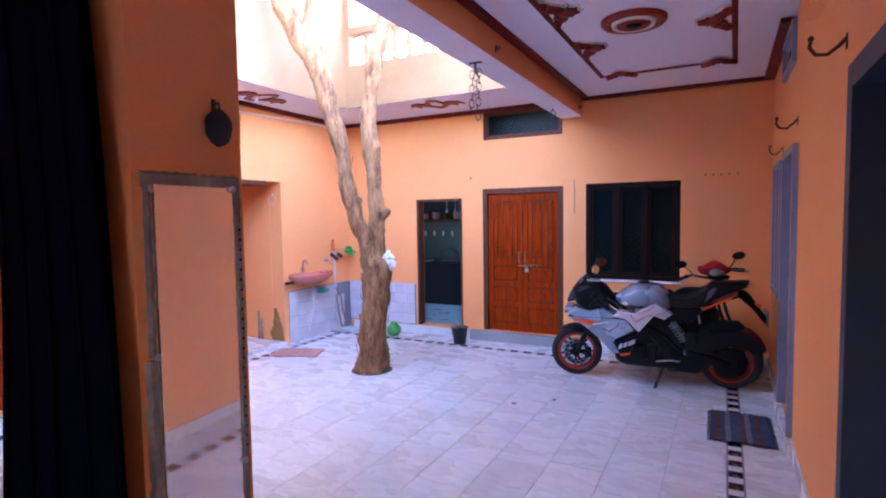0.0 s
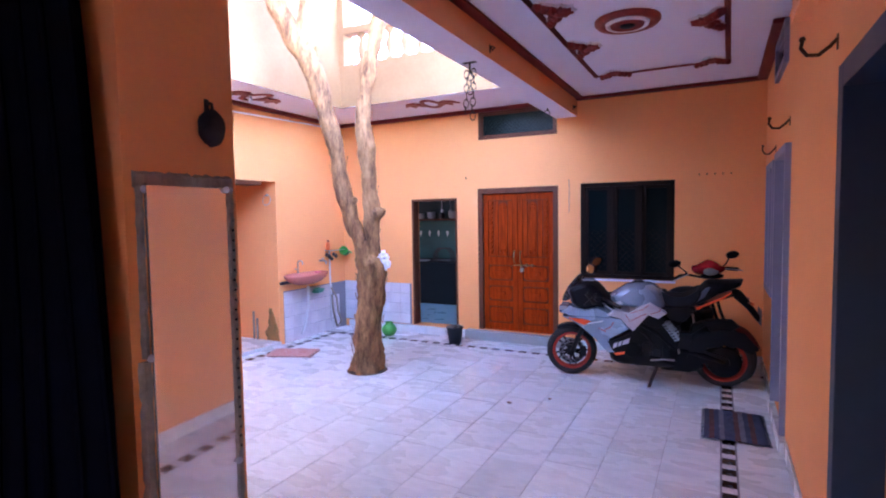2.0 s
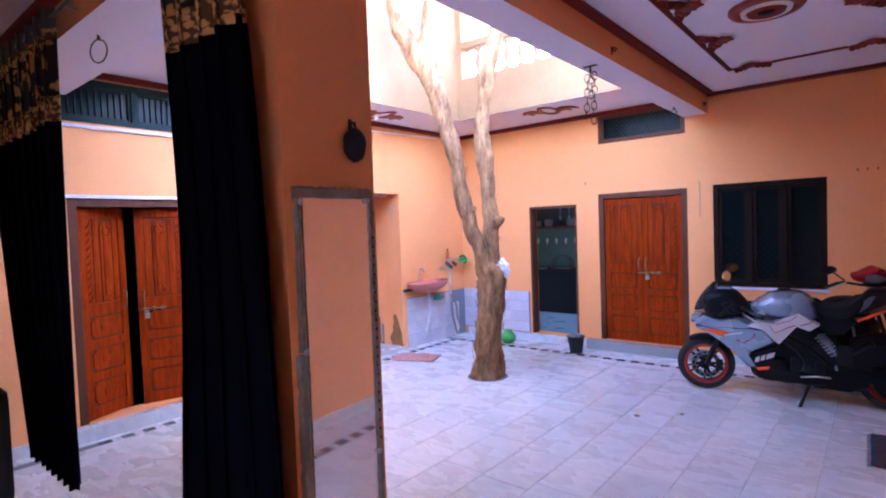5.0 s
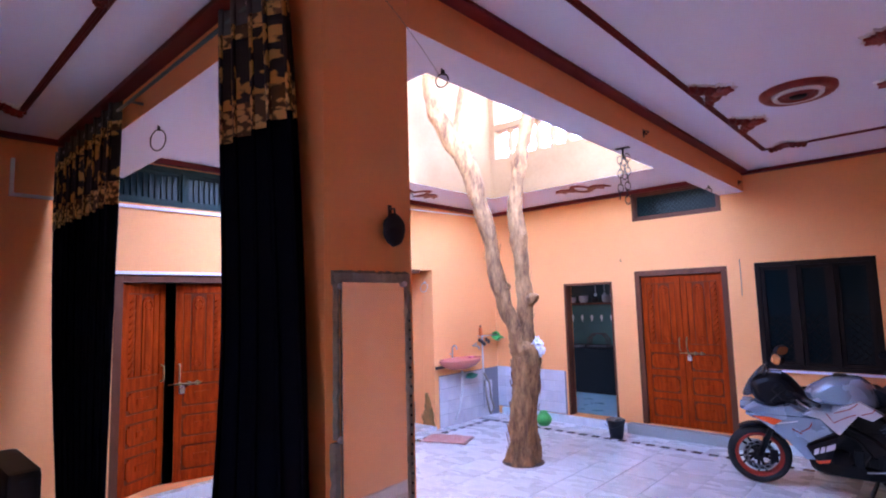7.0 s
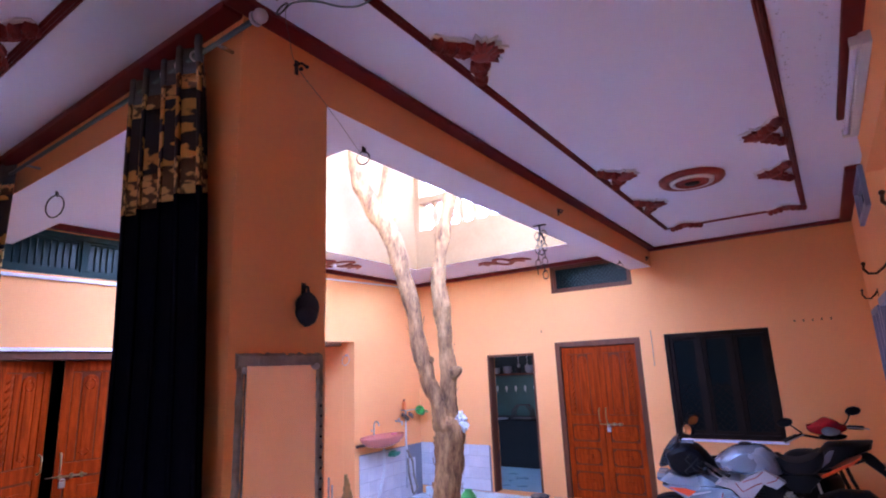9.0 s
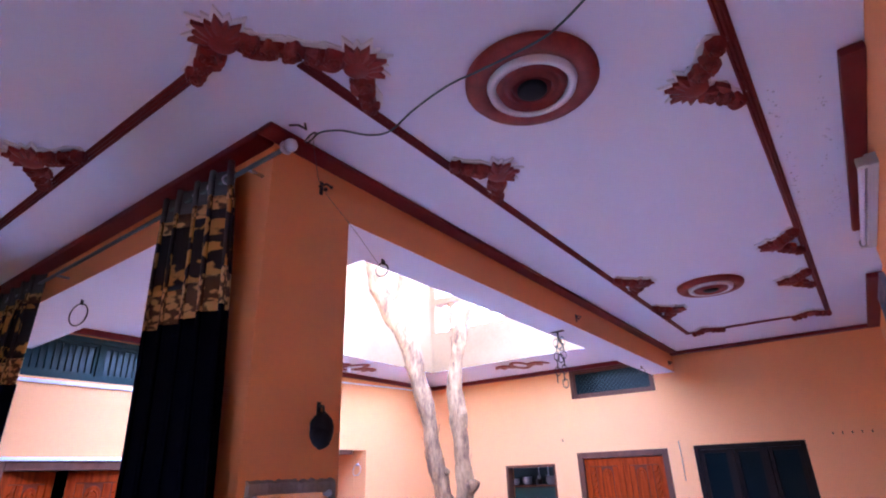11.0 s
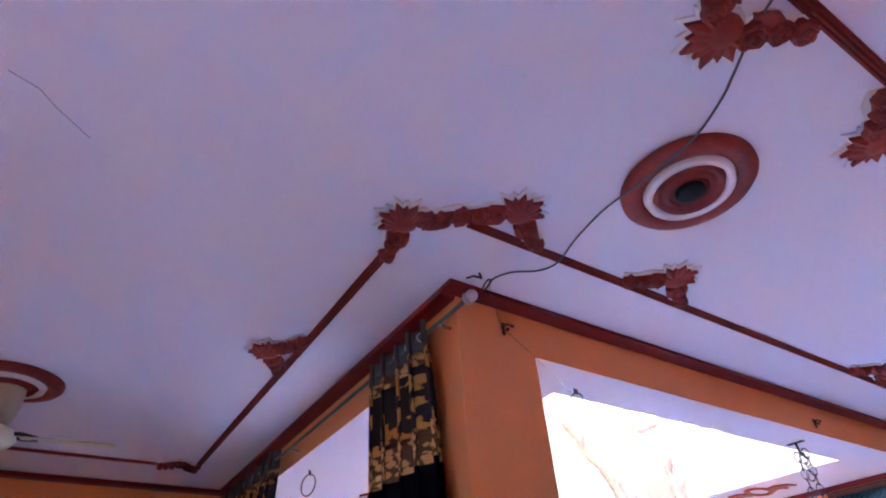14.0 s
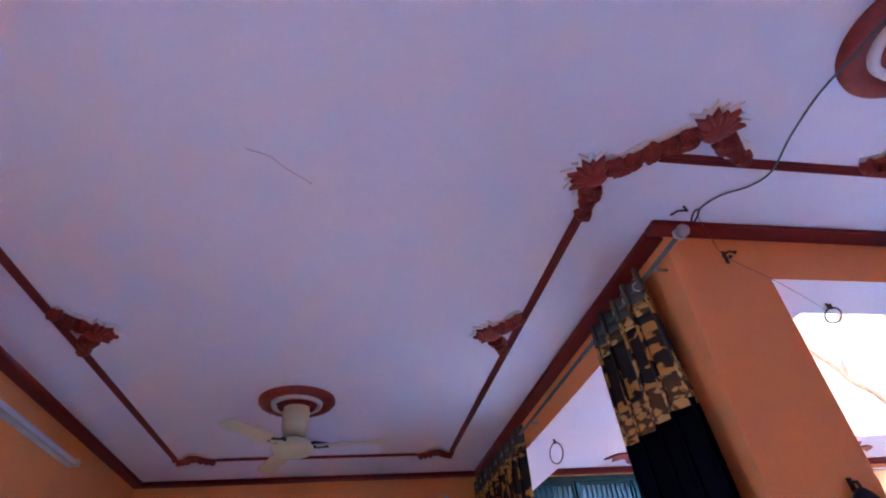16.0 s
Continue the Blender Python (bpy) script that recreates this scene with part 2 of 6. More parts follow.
# ---- plan ----
XL, XR, YB, YS = -5.757, 0.478, 7.433, -2.27   # faces of the west, east, north and south walls
XP, PY0, PY1, XQ = -1.748, 1.10, 1.565, -2.04  # pillar: east face, south and north faces; west side of the long beam
ZC, ZS = 3.437, 3.188                          # ceiling; underside of the beams
OX0, OX1, OY0, OY1 = -4.90, XQ, 2.40, 6.33     # the opening to the sky
T = 0.23                                       # wall thickness
KIT = (-4.394, -3.585, 0.12, 2.136)
DBL = (-3.239, -2.014, 0.14, 2.264)
WIN = (-1.703, -0.513, 0.985, 2.279)
TRN = (-3.220, -2.027, 2.984, 3.40)
LDR = (1.523, 2.745, 0.14, 2.25)
LTR = (1.45, 2.85, 2.955, 3.37)
REC = (4.85, 5.86, 0.02, 2.40)
ED1 = (4.86, 5.80, 0.10, 2.38)
EW1 = (6.05, 6.88, 1.02, 2.35)
ED2 = (1.55, 2.80, 0.0, 2.46)
EV1 = (5.16, 6.02, 3.06, 3.40)
FILL_GAP = (-0.75, -0.45, 0.0, 2.1)     # unseen slot added behind the walk to let in fill daylight

wall_north = structure("wall_north", wall("y", YB, YB + T, XL - T, XR + T, -0.1, 3.6, [KIT, DBL, WIN, TRN]), M_WALL, "peach painted plaster wall behind the courtyard", "wall")
wall_west = structure("wall_west", wall("x", XL, XL - T, YS - T, YB, -0.1, 3.6, [LDR, LTR, REC]), M_WALL, "peach painted plaster wall with a doorway and an alcove", "wall")
wall_east = structure("wall_east", wall("x", XR, XR + T, YS - T, YB, -0.1, 3.6, [ED1, EW1, ED2, EV1]), M_WALL, "peach painted plaster side wall with hooks and doorways", "wall")
wall_south = structure("wall_south", wall("y", YS, YS - T, XL, XR, -0.1, 3.6, [FILL_GAP]), M_WALL, "peach painted plaster wall behind the veranda", "wall")

floor = structure("floor", box((XL - 2.5, YS - T, -0.12), (XR + 2.5, YB + 3.2, -0.004)), M_GROUT, "polished grey-white marble slab floor", "floor")

# unseen pale ground, returns sunlight indoors through the added slot
structure("ground", box((-300, -300, -0.4), (300, 300, -0.13)), M_YARD, "pale dusty ground round the house", "ground")

bm = bmesh.new()  # ceiling over the two arms of the veranda
add_box(bm, (XL, YS, ZC), (XR, PY0, ZC + 0.16))
add_box(bm, (XP, PY0, ZC), (XR, YB, ZC + 0.16))
ceiling = structure("ceiling", bm, M_CEIL, "white painted plaster ceiling with maroon mouldings", "ceiling")
bm = bmesh.new()
add_box(bm, (XL, PY1, ZC), (OX0, YB, ZC + 0.16))
add_box(bm, (OX0, OY1, ZC), (XQ, YB, ZC + 0.16))
add_box(bm, (OX0, PY1, ZC), (XQ, OY0, ZC + 0.16))
ceiling_court = structure("ceiling_court", bm, M_CEIL, "white painted underside of the courtyard eaves", "ceiling")


def beam(name, lo, hi, label):
    """A peach beam with a white-painted underside."""
    b = bmesh.new()
    add_box(b, lo, hi)
    for f in b.faces:
        f.normal_update()
        f.material_index = 1 if f.normal.z < -0.5 else 0
    return structure(name, b, [M_WALL, M_CEIL], label, "beam")


beam("beam_1", (XQ, PY1, ZS), (XP, YB, ZC + 0.16), "peach painted beam with a white underside")
beam("beam_2", (XL, PY0, ZS), (XQ - 0.12, PY1, ZC + 0.16), "peach painted beam over the curtained opening")
structure("pillar", box((XQ - 0.12, PY0, -0.05), (XP, PY1, ZC + 0.16), 0.004), M_WALL, "square peach painted pillar with a mirror on it", "pillar")

# ---- upper storey round the opening ----
bm = bmesh.new()
add_box(bm, (OX0 - 0.12, OY1 - 0.012, ZC + 0.003), (XQ - 0.004, OY1 + 0.12, 4.03))
add_box(bm, (XQ - 0.004, OY1 - 0.012, ZC + 0.163), (XR, OY1 + 0.12, 4.03))
structure("parapet_north", bm, M_PARAPET, "cream painted parapet above the courtyard eaves", "parapet")
structure("parapet_west", box((OX0 - 0.25, OY0 - 0.2, ZC + 0.003), (OX0 + 0.012, OY1 - 0.014, 6.2)), M_PARAPET, "pale sunlit upper storey wall", "wall")
structure("parapet_post", box((OX0 - 0.12, OY1 - 0.02, 4.03), (OX0 + 0.10, OY1 + 0.2, 5.3), 0.008), M_PARAPET, "cream painted corner post of the parapet", "post")
rail = structure("parapet_rail", box((OX0 + 0.10, OY1 - 0.02, 4.46), (XR, OY1 + 0.14, 4.56), 0.01), M_PARAPET, "cream top rail of the parapet", "rail")
bal_mesh = finish(lathe([(0.03, 0), (0.055, 0.0), (0.055, 0.04), (0.03, 0.06), (0.036, 0.12), (0.058, 0.2), (0.044, 0.29), (0.024, 0.36), (0.055, 0.39), (0.055, 0.43)], 12), "baluster", M_PARAPET)
for k in range(20):
    b = new("baluster", bal_mesh)
    b.parent = rail
    b.location = (OX0 + 0.35 + k * 0.24, OY1 + 0.06, 4.03)

# ---- rooms behind the openings ----


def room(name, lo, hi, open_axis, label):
    """A closed shell whose plaster colour holds the dimness inside; the side named open_axis faces the house wall and
    is left open.
    """
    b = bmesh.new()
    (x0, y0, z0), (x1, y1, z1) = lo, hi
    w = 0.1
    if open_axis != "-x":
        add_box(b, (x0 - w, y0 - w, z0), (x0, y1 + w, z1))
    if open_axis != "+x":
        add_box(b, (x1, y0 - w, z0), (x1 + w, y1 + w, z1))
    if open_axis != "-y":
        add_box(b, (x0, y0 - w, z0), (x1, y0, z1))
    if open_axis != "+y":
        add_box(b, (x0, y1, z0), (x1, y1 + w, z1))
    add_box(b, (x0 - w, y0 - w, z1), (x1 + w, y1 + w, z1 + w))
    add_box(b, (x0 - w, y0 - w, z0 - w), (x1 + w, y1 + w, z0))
    return structure(name, b, M_ROOMSHADE, label, "room")


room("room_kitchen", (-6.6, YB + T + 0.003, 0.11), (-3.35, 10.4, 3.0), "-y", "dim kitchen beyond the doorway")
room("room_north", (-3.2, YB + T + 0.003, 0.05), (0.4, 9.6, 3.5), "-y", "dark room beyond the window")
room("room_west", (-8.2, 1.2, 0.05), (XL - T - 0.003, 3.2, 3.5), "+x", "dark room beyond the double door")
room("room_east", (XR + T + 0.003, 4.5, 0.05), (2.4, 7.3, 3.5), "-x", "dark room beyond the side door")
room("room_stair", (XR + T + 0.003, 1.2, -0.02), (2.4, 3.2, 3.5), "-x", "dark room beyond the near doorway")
bm = bmesh.new()
x0 = XL - T
add_box(bm, (x0 - 0.95, REC[1], -0.02), (x0 - 0.003, REC[1] + 0.1, 2.7))
add_box(bm, (x0 - 0.95, REC[0] - 0.1, -0.02), (x0 - 0.003, REC[0], 2.7))
add_box(bm, (x0 - 1.05, REC[0] - 0.1, -0.02), (x0 - 0.95, REC[1] + 0.1, 2.7))
add_box(bm, (x0 - 0.95, REC[0], 2.5), (x0 - 0.003, REC[1], 2.7))
structure("wall_alcove", bm, M_WALL, "peach plastered sides of a shallow alcove", "wall")

# ---- steps, sills, skirting, cornice, ceiling strips ----
bm = bmesh.new()
add_box(bm, (-3.42, YB - 0.13, -0.004), (-1.80, YB - 0.001, 0.135), 0.008)
M_STEP = mat("grey_cement_step", (0.30, 0.33, 0.32), 0.7, second=(0.20, 0.22, 0.21), amount=0.7, bump=0.15)
structure("step_north", bm, M_STEP, "smooth grey cement step below the double door", "step")
structure("floor_kitchen", box((-6.6, YB + 0.02, 0.1101), (-3.36, 10.39, 0.116)), mat("pale_teal_floor_tile", (0.32, 0.50, 0.52), 0.3, second=(0.22, 0.37, 0.40), big=4), "pale teal kitchen floor", "floor")
structure("sill_kitchen", box((XL + 0.12, YB - 0.07, -0.004), (-3.424, YB - 0.001, 0.115), 0.006), M_MARBLE, "pale marble sill at the kitchen doorway", "sill")
structure("sill_west", box((XL + 0.001, 1.30, -0.004), (XL + 0.11, 2.95, 0.135), 0.006), M_MARBLE, "pale marble sill below the double door", "sill")
structure("sill_alcove", box((XL - 0.9, REC[0], -0.004), (XL + 0.02, REC[1], 0.05), 0.006), M_MARBLE, "grey marble sill of the alcove", "sill")
structure("sill_east", box((XR - 0.05, 4.72, -0.004), (XR + T, 5.94, 0.095), 0.006), M_MARBLE, "grey marble sill below the side door", "sill")
for k, (lo, hi) in enumerate([((-1.79, YB - 0.018, 0), (XR - 0.02, YB - 0.001, 0.11)), ((XR - 0.018, 2.83, 0), (XR - 0.001, 4.71, 0.11)), ((XR - 0.018, 5.95, 0), (XR - 0.001, YB, 0.11)),
                              ((XL + 0.001, 2.96, 0), (XL + 0.018, REC[0], 0.11)), ((XL + 0.001, YS, 0), (XL + 0.018, 1.29, 0.11)), ((XR - 0.018, YS, 0), (XR - 0.001, 1.5, 0.11)),
                              ((XP + 0.001, PY0, 0), (XP + 0.015, PY1, 0.11))]):
    structure("baseboard", box(lo, hi, 0.003), M_MARBLE, "grey marble skirting along the wall", "skirting")

CW, CH = 0.095, 0.042


def cornice(lo, hi):
    b = box(lo, hi, 0.012)
    return structure("cornice", b, M_RED, "maroon painted cornice under the ceiling", "cornice")


z0, z1 = ZC - CH, ZC - 0.002
cornice((XP + 0.001, PY0 - CW, ZC - 0.030), (XP + CW, YB - CW, z1))
cornice((XL + CW, PY0 - CW, z0), (XP, PY0 - 0.001, z1))
cornice((XP + 0.001, YB - CW, z0), (XR - 0.001, YB - 0.001, z1))
structure("wall_band", box((0.385, 0.9, 3.03), (XR - 0.001, 4.05, ZC - 0.002), 0.004), M_WALL, "peach plastered band along the top of the side wall", "wall")
cornice((0.30, 2.03, z0), (0.384, 4.03, z1))
cornice((XR - 0.11, 5.25, z0), (XR - 0.001, YB - CW, z1))
cornice((XR - CW, YS + CW, z0), (XR - 0.001, 0.89, z1))
cornice((XL + 0.001, YS + 0.001, z0), (XR - 0.001, YS + CW, z1))
cornice((XL + 0.001, YS + CW, z0), (XL + CW, PY0 - 0.001, z1))
cornice((XL + 0.001, PY1 + 0.001, ZC - 0.06), (XL + 0.065, YB - 0.001, z1))
cornice((XL + 0.066, YB - 0.065, ZC - 0.06), (XQ - 0.001, YB - 0.001, z1))


def strip(p, q):
    """A beaded maroon moulding on the ceiling from p to q."""
    b = bmesh.new()
    p, q = Vector((*p, 0)), Vector((*q, 0))
    d = (q - p).normalized()
    s = Vector((-d.y, d.x, 0))
    prof = [(-0.023, 0.0), (-0.023, -0.009), (-0.014, -0.016), (-0.008, -0.010), (0.0, -0.019), (0.008, -0.010), (0.014, -0.016), (0.023, -0.009), (0.023, 0.0)]
    ends = [[b.verts.new(e + s * u + Vector((0, 0, ZC + v))) for u, v in prof] for e in (p, q)]
    for j in range(len(prof) - 1):
        b.faces.new((ends[0][j], ends[0][j + 1], ends[1][j + 1], ends[1][j]))
    for e in ends:
        b.faces.new(e)
    return structure("ceiling_strip", b, M_RED, "maroon beaded plaster moulding on the ceiling", "moulding")


SX0, SX1, SY0, SY1, SYM = -1.285, 0.036, -1.78, 6.39, 0.652
for p, q in [((SX0, 0.86), (SX0, SY1 + 0.03)), ((SX0 + 0.03, SY1), (0.03, SY1)), ((0.056, SY1 + 0.03), (-0.05, -1.90)), ((-0.08, -1.87), (-5.02, -1.75)), ((-5.05, -1.78), (-5.05, SYM + 0.03)), ((-5.02, SYM), (-1.56, SYM))]:
    strip(p, q)

# ---- plaster ornaments on the ceiling ----
M_ORNWHITE = mat("white_plaster_edge", (0.84, 0.83, 0.87), 0.7, amount=0.5, small=40)


def rose_mesh(r, seed):
    """A carved rose: a domed whorl of overlapping petals round a small bud."""
    b = bmesh.new()
    prof = [(0.0, -0.052), (r * 0.16, -0.051), (r * 0.24, -0.043), (r * 0.34, -0.050), (r * 0.52, -0.047), (r * 0.60, -0.037), (r * 0.74, -0.043), (r * 0.95, -0.033), (r, -0.012), (r * 0.96, -0.002)]
    add_lathe(b, prof, 20)
    for v in b.verts:
        a, q = math.atan2(v.co.y, v.co.x), v.co.xy.length / r
        k = 1 + 0.13 * q * math.sin(5 * a + seed + 4 * q)
        v.co.x, v.co.y, v.co.z = v.co.x * k, v.co.y * k, v.co.z + 0.006 * q * math.sin(3 * a + 2 * seed + 7 * q)
    return b


ROSES = [(-0.192, 0.018, 0.036), (-0.135, 0.052, 0.034), (-0.078, 0.096, 0.042), (0.078, 0.096, 0.042), (0.135, 0.052, 0.034), (0.192, 0.018, 0.036)]


def crown_mesh(g, z, depth):
    """A fan of nine pointed leaves that fold up along their middle."""
    b = bmesh.new()
    c = Vector((0, 0.135, z))
    for k in range(9):
        a = radians(90 + (k - 4) * 23)
        d = Vector((math.cos(a), math.sin(a), 0))
        w = Vector((-d.y, d.x, 0)) * 0.022 * g
        L = (0.112 if k % 2 else 0.094) * g
        ring = [c + w * 0.9, c + d * L * 0.55 + w, c + d * L, c + d * L * 0.55 - w, c - w * 0.9]
        lo = [b.verts.new(p) for p in ring]
        up = [b.verts.new(p + Vector((0, 0, depth))) for p in ring]
        ridge = b.verts.new(c + d * L * 0.45 + Vector((0, 0, -0.014)))
        for j in range(5):
            b.faces.new((lo[j], lo[(j + 1) % 5], ridge))
            b.faces.new((lo[j], up[j], up[(j + 1) % 5], lo[(j + 1) % 5]))
        b.faces.new(up)
    add_lathe(b, [(0.0, z - 0.024), (0.030 * g, z - 0.020), (0.052 * g, z - 0.004), (0.054 * g, z + depth)], 16, Matrix.Translation((0, 0.135, 0)))
    return b


def scroll_band(half, z, depth):
    """The arched stem under the roses: two legs that rise from the moulding to the tip, with a gap between them."""
    mid = [(-0.215, 0.0), (-0.165, 0.036), (-0.105, 0.074), (-0.05, 0.115), (0.0, 0.128), (0.05, 0.115), (0.105, 0.074), (0.165, 0.036), (0.215, 0.0)]
    out, inn = [], []
    for k, (u, v) in enumerate(mid):
        a, c = Vector(mid[max(k - 1, 0)]), Vector(mid[min(k + 1, len(mid) - 1)])
        d = (c - a).normalized()
        w = half * (1 + 0.28 * math.sin(k * 2.4))
        out.append((u - d.y * w, v + d.x * w))
        inn.append((u + d.y * w, v - d.x * w))
    return add_prism(bmesh.new(), (out + inn[::-1])[::-1], z - depth, z, bevel=0.004)


motif = thing("ceiling_ornament", "carved maroon plaster leaf ornament on the ceiling", "ornament", (SX0 + 0.03, 0.985, ZC), -90, "ceiling ornaments")
part("stem", scroll_band(0.022, -0.004, 0.030), M_ORN, motif, "carved maroon stem")
part("leaf_crown", crown_mesh(1.0, -0.034, 0.020), M_ORN, motif, "spiky maroon leaf crown", smooth=True)
for k, (u, v, r) in enumerate(ROSES):
    part("rose", rose_mesh(r, k), M_ORN, motif, "carved maroon rose", at=(u, v, -0.012), smooth=True)
for side in (-1, 1):
    leaf_bm = add_prism(bmesh.new(), [(side * 0.03, 0.06), (side * 0.055, 0.045), (side * 0.085, 0.018), (side * 0.115, 0.022), (side * 0.10, 0.05), (side * 0.07, 0.08)][::side], -0.038, -0.012, bevel=0.005)
    part("leaf", leaf_bm, M_ORN, motif, "carved maroon leaf")
part("backing", scroll_band(0.046, -0.0005, 0.010), M_ORNWHITE, motif, "white plaster edge")
part("crown_backing", crown_mesh(1.22, -0.012, 0.011), M_ORNWHITE, motif, "white plaster edge")
for x, y, a, s in [(SX0 + 0.03, 1.965, -90, 1.0), (SX0 + 0.03, 4.19, -90, 1.0), (SX0 + 0.03, 5.20, -90, 1.0), (-0.043, 1.00, 90, 1.1), (-0.032, 1.89, 90, 1.0), (SX1 - 0.03, 4.00, 90, 1.0), (SX1 - 0.03, 4.97, 90, 1.0),
                   (-1.06, SY1 - 0.02, 180, 0.75), (-0.09, SY1 - 0.02, 180, 0.75), (-1.44, 0.735, 201.5, 1.0), (-2.71, SYM - 0.02, 180, 1.0), (-5.03, 0.50, -90, 0.7), (-5.03, -1.58, -90, 0.7), (-2.74, SY0 - 0.005, 0, 1.0), (-0.75, SY0 - 0.05, 0, 1.0)]:
    c = copy_thing(motif, pose(x, y, ZC, 0, 0, a) @ Matrix.Scale(s, 4))
    c.matrix_basis = pose(x, y, ZC, 0, 0, a) @ Matrix.Diagonal((s, s, 1, 1))


def medallion(x, y, R, light):
    """Concentric plaster rings round a ceiling point."""
    t = thing("ceiling_medallion", "round maroon and white plaster ceiling medallion", "medallion", (x, y, ZC), 0, "ceiling medallions")
    part("backing", lathe([(0, -0.001), (R * 0.93, -0.001), (R * 0.93, -0.022), (R * 0.9, -0.026), (0, -0.026)], 48), M_ORNWHITE, t, "white plaster disc")
    part("outer_ring", lathe([(R * 0.66, -0.024), (R * 0.68, -0.034), (R * 0.80, -0.042), (R * 0.92, -0.040), (R * 0.98, -0.022), (R * 0.98, -0.002)], 48), M_ORN, t, "terracotta painted ring")
    part("inner_ring", lathe([(R * 0.28, -0.030), (R * 0.33, -0.06), (R * 0.37, -0.034), (R * 0.43, -0.034), (R * 0.48, -0.056), (R * 0.53, -0.026)], 48), M_ORN, t, "terracotta painted ring")
    part("white_ring", lathe([(R * 0.53, -0.026), (R * 0.545, -0.05), (R * 0.64, -0.05), (R * 0.655, -0.026)], 48), M_ORNWHITE, t, "white plaster ring")
    part("rosette", lathe([(0.0, -0.042), (R * 0.2, -0.042), (R * 0.27, -0.05), (R * 0.30, -0.026)], 36), M_RED, t)
    if light:
        part("lamp_socket", lathe([(0.0, -0.065), (R * 0.17, -0.062), (R * 0.22, -0.055), (R * 0.22, -0.04)], 24), M_BLACK, t, "black bakelite lamp socket")
    return t


medallion(-0.668, 1.475, 0.262, True)
medallion(-0.690, 4.68, 0.262, True)
medallion(-3.74, -0.67, 0.268, False)


def scroll(x, y, a):
    """A flat maroon scroll painted in relief on the eaves: a ring between two curled leaves."""
    t = bmesh.new()
    add_torus(t, 0.115, 0.03, Matrix.Diagonal((1, 1, 0.45, 1)), 24, 6)
    for s in (-1, 1):
        add_prism(t, [(s * 0.13, -0.04), (s * 0.24, -0.075), (s * 0.36, -0.05), (s * 0.43, 0.03), (s * 0.33, 0.0), (s * 0.30, 0.07), (s * 0.22, 0.02), (s * 0.14, 0.06)][::s], -0.014, 0.004)
    ob = tagged(part("eaves_ornament", t, M_ORN, at=pose(x, y, ZC - 0.002, 0, 0, a) @ Matrix.Diagonal((0.95, 2.0, 1, 1))), "flat maroon scroll ornament under the eaves", "ornament", "eaves ornaments")
    return ob


scroll(-3.62, 6.72, 8)
scroll(-5.34, 5.15, 90)
scroll(-5.34, 2.75, 90)

# ---- doors and windows ----


